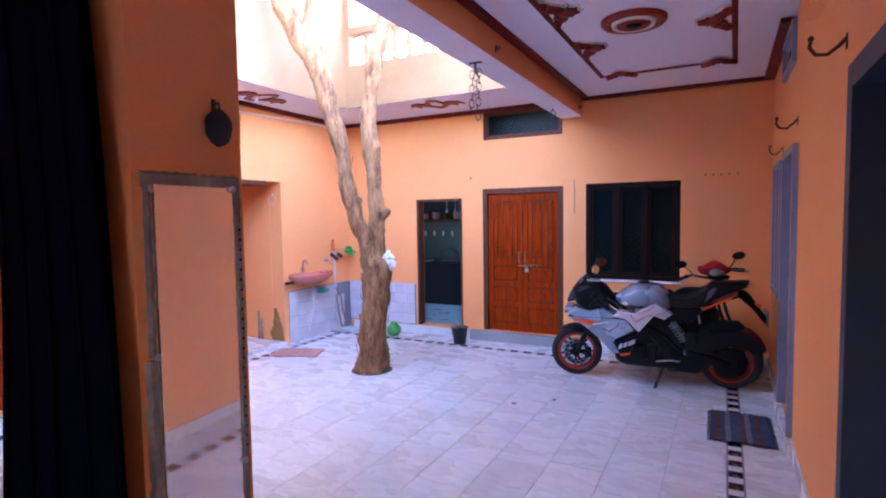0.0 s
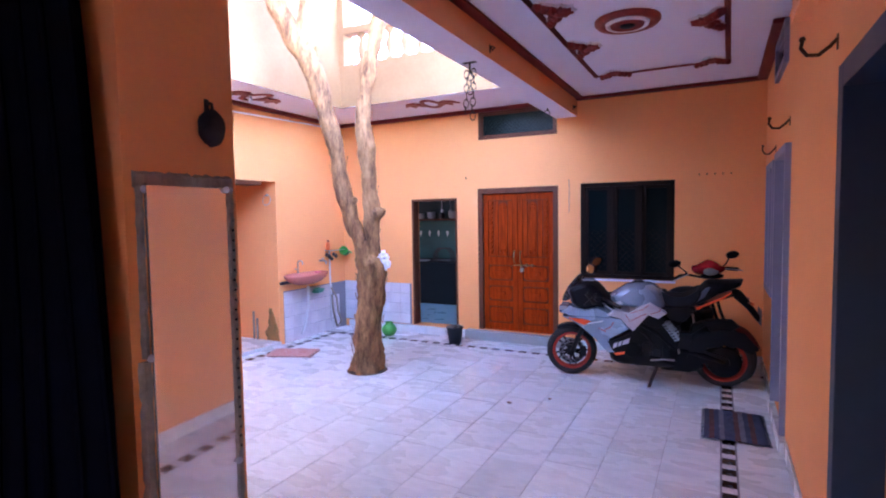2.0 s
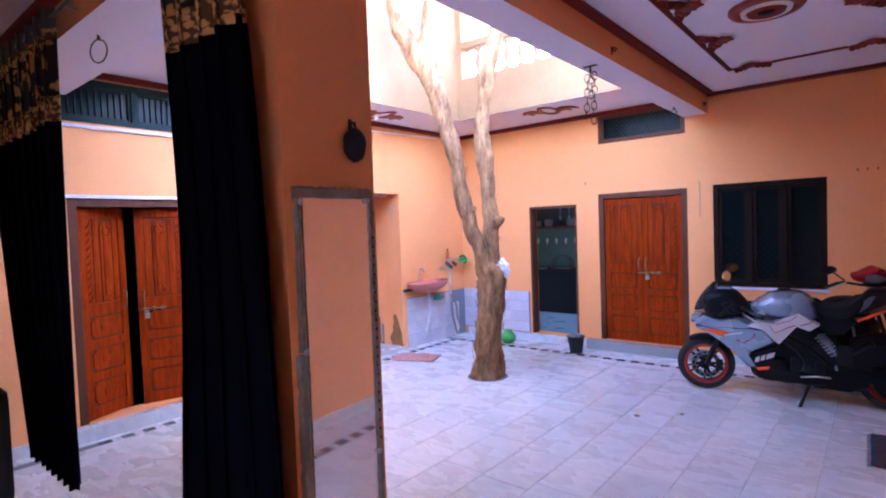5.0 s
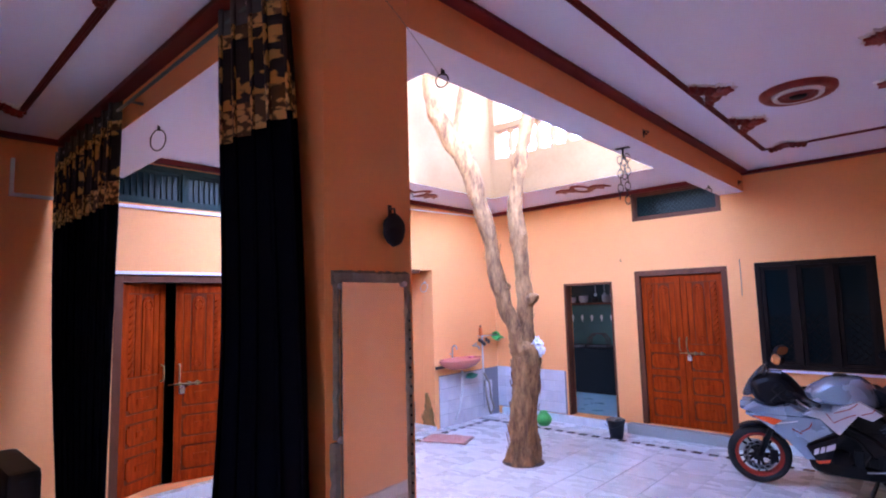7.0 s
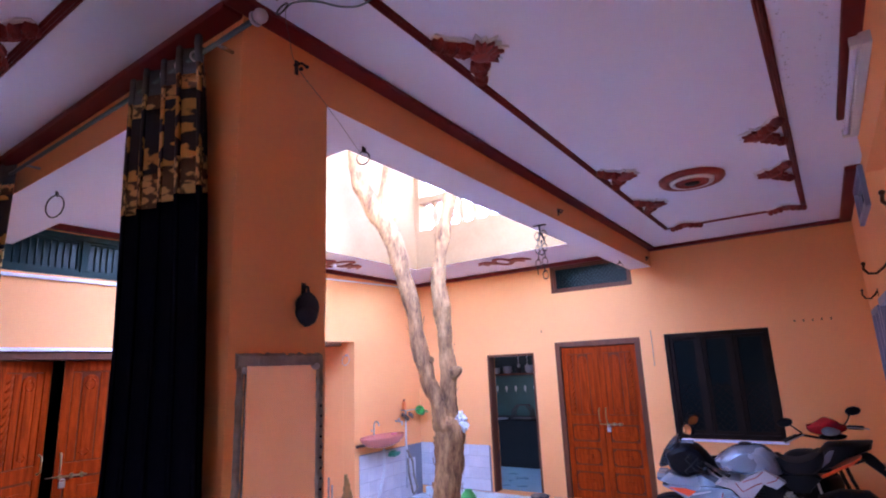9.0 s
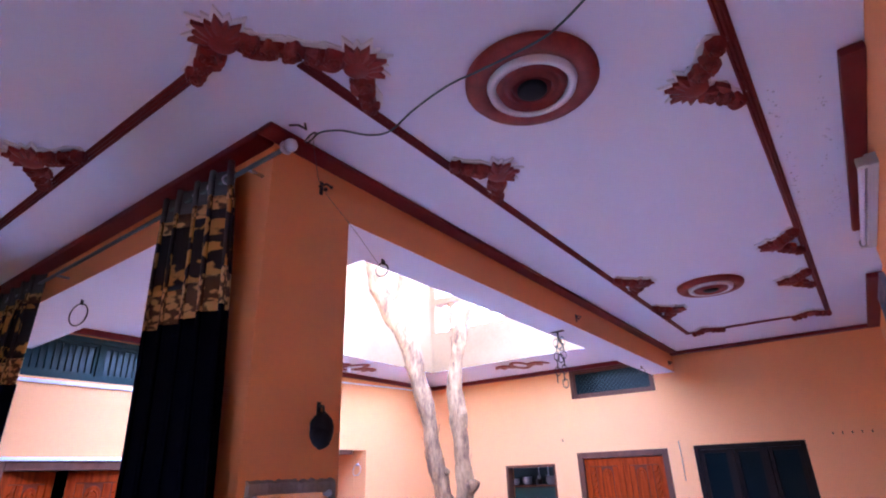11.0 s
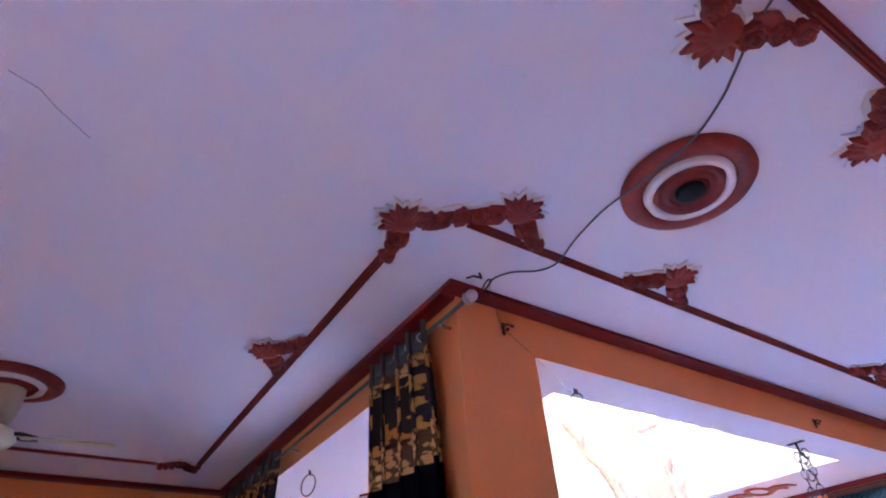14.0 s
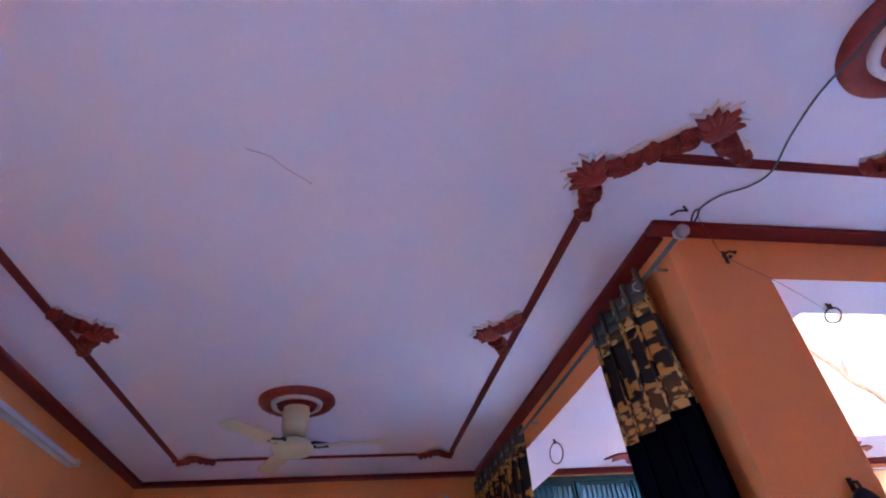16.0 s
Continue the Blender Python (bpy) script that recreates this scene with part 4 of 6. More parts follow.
for y, z in ((-0.163, 1.75), (0.178, 1.76), (-0.166, 1.17), (0.192, 0.66)):
    part("mirror_clip", lathe([(0, 0.012), (0.012, 0.01), (0.014, 0.0)], 12, Matrix.Translation((0.018, y, z)) @ Matrix.Rotation(radians(90), 4, "Y")), M_STEEL, mirror, "round clip")
for k in range(24):
    part("edge_stud", lathe([(0, 0.006), (0.005, 0.005), (0.0065, 0.0)], 6, Matrix.Translation((0.021, 0.203, 0.72 + k * 0.04)) @ Matrix.Rotation(radians(90), 4, "Y")), M_BLACK, mirror)
cap = thing("cloth_cap", "dark cloth cap hanging from a hook on the pillar", "cap", (XP, 1.434, 2.138))
M_CAP = mat("navy_cloth", (0.012, 0.014, 0.022), 0.9, second=(0.03, 0.032, 0.045), small=90, bump=0.3)
bm = bmesh.new()
add_blob(bm, (0.032, 0.0, 0.075), (0.030, 0.058, 0.070), seed=4, amp=0.12, freq=2.0, sub=3)
add_blob(bm, (0.045, -0.012, 0.045), (0.022, 0.048, 0.045), seed=6, amp=0.15, freq=2.0, sub=3)
part("cloth", bm, M_CAP, cap, smooth=True)
b = tube([(0.004, 0.005, 0.17), (0.03, 0.005, 0.165), (0.035, 0.005, 0.14), (0.012, 0.005, 0.13)], 0.006)
add_box(b, (0.001, -0.006, 0.12), (0.006, 0.014, 0.185), 0.002)
part("hook", b, M_IRON, cap, "dark iron hook")


def bracket(x, y, z, rz=0):
    """A small black iron cleat with two curled ears."""
    b = bmesh.new()
    add_box(b, (0.001, -0.012, -0.045), (0.01, 0.012, 0.045), 0.003)
    add_tube(b, [(0.008, 0.0, 0.02), (0.03, 0.02, 0.03), (0.035, 0.05, 0.02)], 0.007)
    add_tube(b, [(0.008, 0.0, 0.0), (0.03, -0.02, 0.01), (0.035, -0.04, -0.015)], 0.007)
    add_blob(b, (0.036, 0.055, 0.02), (0.013, 0.013, 0.013), sub=1)
    add_blob(b, (0.03, 0.015, -0.01), (0.014, 0.014, 0.014), sub=1)
    return tagged(part("iron_cleat", b, M_IRON, at=pose(x, y, z, 0, 0, rz) @ Matrix.Scale(0.75, 4)), "small black iron cleat fixed to the beam", "bracket", "beam cleats")


bracket(XP, 1.376, 3.30)
bracket(XP, 4.31, 3.27)
bracket(XP, 7.2, 3.27)


def ring_hook(x, y, R=0.075):
    t = thing("ceiling_ring", "black iron ring hanging under the beam", "ring", (x, y, ZS), 20, "beam rings")
    part("staple", tube([(0, 0, 0.002), (0, 0, -0.03), (0.012, 0, -0.04), (0.012, 0, -0.01)], 0.006), M_IRON, t)
    part("ring", add_torus(bmesh.new(), R, 0.0045, Matrix.Translation((0, 0, -0.03 - R)) @ Matrix.Rotation(radians(90), 4, "X"), 28, 6), M_IRON, t)
    return t


ring_hook(-3.95, 1.25)
ring_hook(-1.945, 2.02, 0.038)
ring_hook(-1.934, 6.64, 0.035)
chain = thing("hanging_chain", "dark iron chain looped from a hook under the beam", "chain", (-1.94, 4.32, ZS))
b = box((-0.06, -0.02, -0.008), (0.06, 0.02, -0.001), 0.002)
add_tube(b, [(0, 0, -0.008), (0, 0, -0.09), (0.02, 0, -0.11), (0.02, 0, -0.08)], 0.009)
part("hook", b, M_IRON, chain)
for dx, n0, z0 in ((-0.035, 6, -0.10), (0.03, 7, -0.09), (0.0, 3, -0.12)):
    for k in range(n0):
        m = Matrix.Translation((dx + 0.01 * math.sin(k), 0.012 * math.cos(k * 1.7), z0 - k * 0.062)) @ pose(0, 0, 0, 90, 0, 90 * (k % 2) + 25) @ Matrix.Diagonal((0.75, 1.25, 1, 1))
        part("link", add_torus(bmesh.new(), 0.03, 0.0045, m, 14, 5), M_IRON, chain)

# ---- curtains and rod ----
M_ROD = mat("green_tinted_steel_rod", (0.13, 0.18, 0.17), 0.35, 0.9, small=60)
RODY, RODZ = 1.03, 3.272
rod = thing("curtain_rod", "slim steel curtain rod with a round finial under the cornice", "curtain rod", (0, 0, 0))
part("pole", tube([(XL + 0.05, RODY, RODZ), (XP + 0.185, RODY, RODZ)], 0.011, 10), M_ROD, rod)
b = bmesh.new()
add_blob(b, (XP + 0.213, RODY + 0.0, RODZ), (0.028, 0.028, 0.028), amp=0.05, sub=3)
add_torus(b, 0.022, 0.008, Matrix.Translation((XP + 0.183, RODY, RODZ)) @ Matrix.Rotation(radians(90), 4, "Y"), 16, 6)
part("finial", b, M_STEEL, rod, "round crystal-cut finial", smooth=True)
for x in (XP - 0.06, -3.8, XL + 0.2):
    part("rod_bracket", tube([(x, PY0 - 0.001, RODZ - 0.01), (x, RODY, RODZ - 0.01)], 0.008), M_STEEL, rod)


def cloth_mat(name, base, gold, band):
    """Dark cloth with a gold floral weave between lace bands: flowers from two Voronoi scales."""
    m = mat(name, base, 0.85, second=tuple(c * 1.6 for c in base), small=120, bump=0.15)
    nt = m.node_tree
    n, link = nt.nodes, nt.links.new
    co = n.new("ShaderNodeTexCoord")
    bsdf = n["Principled BSDF"]
    old = bsdf.inputs["Base Color"].links[0].from_socket
    vo, no = n.new("ShaderNodeTexVoronoi"), n.new("ShaderNodeTexNoise")
    link(co.outputs["UV"], vo.inputs["Vector"])
    link(co.outputs["UV"], no.inputs["Vector"])
    vo.inputs["Scale"].default_value, no.inputs["Scale"].default_value = (8.0 if not band else 30), (22 if not band else 50)
    no.inputs["Detail"].default_value = 1
    ad = n.new("ShaderNodeMath")
    ad.operation = "MULTIPLY_ADD"
    link(no.outputs["Fac"], ad.inputs[0])
    ad.inputs[1].default_value = 0.95 if not band else 0.8
    link(vo.outputs["Distance"], ad.inputs[2])
    th = n.new("ShaderNodeMapRange")
    th.inputs["From Min"].default_value, th.inputs["From Max"].default_value = (0.78, 0.84) if not band else (0.85, 1.0)
    th.inputs["To Min"].default_value, th.inputs["To Max"].default_value = 1, 0
    link(ad.outputs[0], th.inputs["Value"])
    mx = n.new("ShaderNodeMix")
    mx.data_type = "RGBA"
    link(th.outputs["Result"], mx.inputs["Factor"])
    link(old, mx.inputs["A"])
    mx.inputs["B"].default_value = (*gold, 1)
    link(mx.outputs["Result"], bsdf.inputs["Base Color"])
    return m


M_NAVY = mat("navy_blackout_cloth", (0.0045, 0.005, 0.011), 1.0, second=(0.007, 0.008, 0.014), small=150, bump=0.05, spec=0.0)
M_FLORAL = cloth_mat("gold_floral_cloth", (0.016, 0.013, 0.012), (0.62, 0.32, 0.07), False)
M_LACE = cloth_mat("gold_lace_cloth", (0.10, 0.05, 0.015), (0.70, 0.42, 0.14), True)
M_HEAD = mat("grey_header_cloth", (0.10, 0.11, 0.10), 0.8, second=(0.05, 0.05, 0.05), small=60)


def curtain(label, x0, x1, bx0, bx1, folds, depth, seed, zb, foot, bend):
    """A gathered curtain: a pleated sheet cut into header, lace, floral, lace and plain lower parts."""
    c = thing("curtain", label, "curtain", ((x0 + x1) / 2, RODY, 0.02), 0, "veranda curtains")
    ox = (x0 + x1) / 2
    nx = folds * 12

    def at(f, z):
        g = min(max((RODZ - z) / 3.0, 0), 1)
        a, b = x0 + (bx0 - x0) * g ** bend + 0.10 * math.sin(math.pi * g) ** 2 * (bend < 1), x1 + (bx1 - x1) * g ** 0.7
        ph = f * folds * 2 * math.pi + 0.5 * math.sin(3 * f + seed) + 0.25 * g * math.sin(5 * f)
        amp = depth * (0.8 + 0.35 * noise.noise(Vector((f * 4, seed, z * 0.5))))
        xx = a + (b - a) * f + 0.22 * (b - a) / folds * math.sin(2 * ph)
        return Vector((xx - ox, amp * math.sin(ph) - 0.01 * g, z - 0.02))

    def sheet(name, za, zc, material, lab, nz):
        t = bmesh.new()
        uv = t.loops.layers.uv.new()
        g = [[t.verts.new(at(i / nx, za + (zc - za) * k / nz)) for i in range(nx + 1)] for k in range(nz + 1)]
        cloth_w = abs(x1 - x0) * 2.2
        for k in range(nz):
            for i in range(nx):
                f = t.faces.new((g[k][i], g[k][i + 1], g[k + 1][i + 1], g[k + 1][i]))
                f.smooth = True
                for lp, (ii, kk) in zip(f.loops, ((i, k), (i + 1, k), (i + 1, k + 1), (i, k + 1))):
                    lp[uv].uv = (ii / nx * cloth_w, za + (zc - za) * kk / nz)
        ob = part(name, t, material, c, lab)
        so = ob.modifiers.new("thickness", "SOLIDIFY")
        so.thickness = 0.004
        return ob

    top = RODZ + 0.06
    sheet("header", top - 0.13, top, M_HEAD, "grey pleated header", 3)
    sheet("lace_band", top - 0.20, top - 0.13, M_LACE, "gold lace band", 2)
    sheet("floral_band", zb + 0.16, top - 0.20, M_FLORAL, "gold flowers on black", 10)
    sheet("lace_band", zb, zb + 0.16, M_LACE, "gold lace band", 3)
    sheet("drape", foot, zb, M_NAVY, "plain navy-black cloth", 40)
    for k in range(folds):
        f = (k + 0.5) / folds
        p = at(f, RODZ)
        part("eyelet", add_torus(bmesh.new(), 0.024, 0.005, Matrix.Translation((p.x, 0, RODZ - 0.02)) @ Matrix.Rotation(radians(90), 4, "Y") @ Matrix.Rotation(radians(35), 4, "X"), 16, 6), M_STEEL, c, "steel eyelet")
    return c


curtain("navy curtain with a gold floral top, drawn beside the pillar", -2.545, -1.88, -2.60, -1.64, 5, 0.045, 1.0, 2.66, 0.10, 0.8)
curtain("navy curtain with a gold floral top, drawn at the far end", -5.70, -4.05, -5.10, -4.07, 8, 0.05, 4.0, 2.62, 0.23, 2.2)

# ---- wire across the ceiling ----
M_WIRE = mat("green_grey_cable", (0.06, 0.10, 0.10), 0.5, small=90)
wire = thing("ceiling_wire", "thin grey-green electric wire slung from a ring to the ceiling", "wire", (0, 0, 0))
w_pts = [(-0.04, 1.035, ZC - 0.02), (-0.144, 1.08, ZC - 0.027), (-0.26, 1.16, ZC - 0.027), (-0.34, 1.21, ZC - 0.03), (-0.48, 1.255, ZC - 0.045), (-0.62, 1.25, ZC - 0.06), (-0.77, 1.245, ZC - 0.06), (-0.92, 1.255, ZC - 0.045), (-1.12, 1.305, ZC - 0.027), (-1.29, 1.35, ZC - 0.03), (-1.385, 1.315, ZC - 0.027), (-1.46, 1.21, ZC - 0.027), (-1.555, 1.165, ZC - 0.04), (-1.64, 1.25, ZC - 0.10), (-1.742, 1.376, ZC - 0.13), (-1.742, 1.55, 3.19), (-1.80, 1.72, 3.15), (-1.93, 2.0, 3.12)]
sm = []
for k in range(len(w_pts) - 1):
    a, b, c, d = [Vector(w_pts[min(max(k + j, 0), len(w_pts) - 1)]) for j in (-1, 0, 1, 2)]
    for j in range(8):
        t = j / 8
        sm.append(0.5 * ((2 * b) + (c - a) * t + (2 * a - 5 * b + 4 * c - d) * t * t + (3 * b - a - 3 * c + d) * t ** 3))
sm.append(Vector(w_pts[-1]))
part("cable", tube(sm[:97], 0.0045, 6), M_WIRE, wire)
part("thin_cable", tube(sm[96:], 0.0012, 6), M_WIRE, wire)
b = add_torus(bmesh.new(), 0.03, 0.004, Matrix.Translation((-1.565, 1.15, ZC - 0.05)) @ Matrix.Rotation(radians(70), 4, "X"), 18, 6)
add_tube(b, [(-1.56, 1.11, ZC), (-1.56, 1.12, ZC - 0.03)], 0.005)
add_tube(b, [(-1.56, 1.12, ZC - 0.025), (-1.58, 1.09, ZC - 0.012), (-1.60, 1.06, ZC - 0.022)], 0.005)
part("wire_ring", b, M_IRON, wire, "black iron ring")

M_CRACK = mat("dark_hairline_scratch", (0.40, 0.40, 0.50), 0.9)
tagged(part("ceiling_scratch", tube([(-1.387, -0.73, ZC - 0.001), (-1.415, -0.648, ZC - 0.001), (-1.47, -0.60, ZC - 0.0005), (-1.552, -0.5, ZC - 0.001)], 0.0013, 5), M_CRACK), "dark hairline scratch in the ceiling paint", "scratch")

M_MOULD = mat("grey_mould_specks", (0.56, 0.57, 0.67), 0.95, second=(0.42, 0.43, 0.50), small=60, bump=0.2)
mr = random.Random(3)
bm = bmesh.new()
for k in range(90):
    y = mr.choice((2.35, 2.75, 3.2, 3.55)) + mr.gauss(0, 0.11)
    x = mr.choice((0.075, 0.24)) + mr.gauss(0, 0.018)
    add_blob(bm, (x, y, ZC), (mr.uniform(0.002, 0.007), mr.uniform(0.003, 0.010), 0.0010), seed=k, amp=0.6, freq=2.0, sub=1)
tagged(part("mould_specks", bm, M_MOULD), "grey mould specks in the ceiling paint beside the moulding", "stain", kind="stuff")

# ---- ceiling fan ----
M_FAN = mat("cream_enamel", (0.62, 0.62, 0.46), 0.4, second=(0.5, 0.5, 0.36), small=60, bump=0.03)
fan = thing("ceiling_fan", "cream three-bladed ceiling fan, switched off", "fan", (-3.74, -0.67, ZC))
part("canopy", lathe([(0.0, -0.03), (0.07, -0.031), (0.085, -0.05), (0.092, -0.10), (0.088, -0.20), (0.075, -0.25), (0.03, -0.262), (0, -0.262)], 28), M_FAN, fan, "tall cream canopy")
part("downrod", tube([(0, 0, -0.25), (0, 0, -0.29)], 0.02), M_FAN, fan)
part("motor", lathe([(0.0, -0.27), (0.07, -0.275), (0.125, -0.30), (0.135, -0.335), (0.12, -0.37), (0.06, -0.385), (0, -0.388)], 32), M_FAN, fan)
for a in (84, 204, 324):
    m = Matrix.Rotation(radians(a), 4, "Z")
    t = bmesh.new()
    add_prism(t, [(0.15, -0.045), (0.30, -0.062), (0.58, -0.058), (0.62, -0.04), (0.62, 0.04), (0.58, 0.058), (0.30, 0.062), (0.15, 0.045)], -0.004, 0.004, m @ Matrix.Translation((0, 0, -0.325)) @ Matrix.Rotation(radians(9), 4, "X"), bevel=0.002)
    bl = part("blade", t, M_FAN, fan)
    t = bmesh.new()
    for s in (-1, 1):
        add_tube(t, [m @ Vector((0.10, 0.02 * s, -0.315)), m @ Vector((0.15, 0.05 * s, -0.318)), m @ Vector((0.23, 0.015 * s, -0.324))], 0.012, 6)
    part("blade_bracket", t, M_IRON, bl, "dark curved blade iron")

# ---- fittings on the east, north, west and south walls ----


def hook(x, y, z, s=1.0, rz=180):
    t = bmesh.new()
    add_box(t, (0.0005, -0.012, -0.02), (0.006, 0.012, 0.05), 0.002)
    add_tube(t, [(0.004, 0, 0.03), (0.03 * s, 0, 0.0), (0.075 * s, 0, -0.035), (0.12 * s, 0, -0.03), (0.145 * s, 0, 0.005), (0.14 * s, 0, 0.04)], 0.009 * s, 8)
    add_blob(t, (0.14 * s, 0, 0.046), (0.014 * s, 0.014 * s, 0.014 * s), sub=2)
    return tagged(part("wall_hook", t, M_HOOK, at=pose(x, y, z, 0, 0, rz)), "dark bronze curved hook on the side wall", "hook", "wall hooks")


M_HOOK = mat("aged_bronze", (0.10, 0.045, 0.02), 0.5, 0.7, small=50)
hook(XR, 3.08, 2.62)
hook(XR, 4.97, 2.54)
hook(XR, 6.15, 2.45, 0.8)
rail_ = thing("peg_rail", "row of five small brass pegs on the peach wall", "pegs", (-0.06, YB, 2.32))
for k in range(5):
    part("peg", tube([(-0.175 + k * 0.0875, -0.001, 0.01), (-0.175 + k * 0.0875, -0.025, 0.0), (-0.175 + k * 0.0875, -0.035, 0.018)], 0.006), M_HOOK, rail_)
tagged(part("tiny_hook", tube([(0, -0.001, 0), (0, -0.03, 0.01), (0.01, -0.035, 0.03)], 0.006), M_HOOK, at=(-3.42, YB, 2.42)), "small bent nail in the wall", "nail")
tagged(part("grey_cord", tube([(0, -0.006, 0), (0.004, -0.008, -0.2), (0.0, -0.006, -0.46)], 0.004), M_CEMENT, at=(-1.86, YB, 2.34)), "thin grey cord hanging on the wall", "cord")
M_TUBE = mat("white_batten", (0.62, 0.66, 0.68), 0.4, second=(0.45, 0.5, 0.52), amount=0.5)


def tube_light(m):
    t = new("tube_light")
    t.matrix_world = m
    tagged(t, "unlit white fluorescent tube light in a grey batten", "tube light", "tube lights")
    part("batten", box((-0.62, 0.001, -0.03), (0.62, 0.045, 0.03), 0.006), M_TUBE, t)
    part("tube", tube([(-0.58, 0.062, -0.005), (0.58, 0.062, -0.005)], 0.014, 10), M_CEIL, t, "unlit white glass tube")
    for x in (-0.6, 0.6):
        part("end_holder", box((x - 0.02, 0.03, -0.025), (x + 0.02, 0.08, 0.02), 0.004), M_TUBE, t)
    return t


tube_light(pose(0.384, 3.32, 3.27, 0, 0, 90))
tube_light(pose(-3.70, YS, 3.22, 0, 0, 0))
trunking = thing("cable_trunking", "white plastic cable casing on the end wall", "trunking", (XL, 0.70, 2.9))
part("casing", box((0.001, 0.0, 0.0), (0.022, 0.03, 0.33), 0.003), M_TUBE, trunking)
part("casing", box((0.001, 0.03, 0.0), (0.022, 0.42, 0.03), 0.003), M_TUBE, trunking)
tagged(part("conduit_pipe", tube([(XL + 0.02, 3.2, 3.27), (XL + 0.02, 5.1, 3.29), (XL + 0.02, 6.7, 3.335), (XL + 0.02, 7.35, 3.33)], 0.012), M_ORNWHITE), "thin white conduit pipe under the eaves", "pipe")
bulb = thing("bulb_holder", "small pale lamp bulb hanging under the eaves", "bulb", (-5.3, 5.02, ZC))
part("socket", lathe([(0, -0.03), (0.018, -0.03), (0.03, -0.005), (0.03, -0.001)], 14), M_TUBE, bulb)
part("glass", lathe([(0.0, -0.10), (0.02, -0.095), (0.03, -0.07), (0.02, -0.04), (0.012, -0.03)], 16), M_CEIL, bulb, "frosted glass bulb")

# ---- west wash place ----
M_BASIN = mat("coral_pink_ceramic", (0.62, 0.19, 0.13), 0.22, second=(0.52, 0.15, 0.10), amount=0.4, bump=0.02)
basin = thing("wash_basin", "coral pink ceramic wash basin fixed to the wall", "basin", (XL, 6.24, 0.985))
bm = bmesh.new()
rings = []
for sc, z, inn in ((0.42, -0.17, 0), (0.72, -0.12, 0), (0.95, -0.03, 0), (1.0, 0.03, 0), (0.97, 0.055, 0), (0.88, 0.05, 1), (0.78, -0.01, 1), (0.5, -0.09, 1), (0.1, -0.11, 1)):
    ring = []
    for j in range(28):
        a = 2 * math.pi * j / 28
        u, v = math.cos(a) * 0.44 * sc, 0.20 + math.sin(a) * 0.21 * sc * (1 if math.sin(a) > 0 else 0.92)
        ring.append(bm.verts.new((max(v, 0.004), u, z * 0.72 + 0.01)))
    rings.append(ring)
for a, b in zip(rings, rings[1:]):
    for j in range(28):
        bm.faces.new((a[j], a[(j + 1) % 28], b[(j + 1) % 28], b[j]))
bm.faces.new(rings[0])
bm.faces.new(rings[-1])
part("bowl", bm, M_BASIN, basin, smooth=True)
b = tube([(0.07, -0.04, 0.05), (0.07, -0.04, 0.2), (0.09, -0.04, 0.235), (0.13, -0.04, 0.24), (0.16, -0.04, 0.22), (0.165, -0.04, 0.18)], 0.011)
add_tube(b, [(0.07, -0.04, 0.1), (0.07, -0.10, 0.12)], 0.009)
part("tap", b, M_STEEL, basin, "chrome swan-neck tap")
part("waste_pipe", tube([(0.18, 0.05, -0.15), (0.18, 0.05, -0.45), (0.12, 0.02, -0.75), (0.10, -0.04, -0.89)], 0.02), M_TUBE, basin, "grey plastic waste pipe")
part("support", box((0.0, -0.36, -0.10), (0.03, 0.2, -0.06), 0.004), M_IRON, basin, "rusty iron bracket")
part("soap", box((0.26, 0.12, 0.045), (0.31, 0.20, 0.07), 0.008), mat("pink_soap", (0.75, 0.12, 0.2), 0.4), basin, "pink soap bar")
wall_tap = thing("wall_tap", "chrome wall tap with an outlet pipe", "tap", (XL, 6.78, 1.18))
b = tube([(0.002, 0, 0), (0.08, 0, 0), (0.13, 0, -0.01), (0.14, 0, -0.06)], 0.014)
part("spout", b, M_STEEL, wall_tap)
part("tap_handle", tube([(0.07, -0.03, 0.035), (0.07, 0.03, 0.035)], 0.008), M_STEEL, wall_tap)
part("stem", tube([(0.07, 0, 0), (0.07, 0, 0.035)], 0.008), M_STEEL, wall_tap)
M_GREENPL = mat("bright_green_plastic", (0.05, 0.42, 0.08), 0.35, second=(0.03, 0.30, 0.05))
M_TEALPL = mat("teal_plastic", (0.02, 0.30, 0.20), 0.4)
rack = thing("tap_rack", "steel shelf arm with a tangle of pipe fittings", "rack", (XL, 7.0, 1.28))
b = tube([(0.0, -0.08, 0.05), (0.12, -0.08, 0.05), (0.12, 0.30, 0.05)], 0.008)
part("arm", b, M_STEEL, rack)
b = bmesh.new()
for k in range(5):
    add_blob(b, (0.06 + 0.01 * k, -0.10 + 0.045 * k, -0.02 - 0.03 * (k % 3)), (0.03, 0.026, 0.035), seed=k, amp=0.4, sub=2)
part("fittings", b, M_IRON, rack, "dark metal pipe fittings")
mug = thing("bath_mug", "bright green plastic bath mug hanging by its handle", "mug", (XL + 0.14, 7.26, 1.30))
m = Matrix.Rotation(radians(70), 4, "X") @ Matrix.Rotation(radians(20), 4, "Y")
part("cup", lathe([(0.0, -0.07), (0.058, -0.07), (0.072, 0.07), (0.066, 0.07), (0.054, -0.062), (0, -0.062)], 22, m), M_GREENPL, mug)
part("mug_handle", tube([m @ Vector(p) for p in ((0.062, 0, 0.05), (0.115, 0, 0.045), (0.115, 0, -0.04), (0.06, 0, -0.05))], 0.008), M_GREENPL, mug)
bottle = thing("shampoo_bottle", "slim orange shampoo bottle on the wall shelf", "bottle", (XL + 0.06, 6.93, 1.335))
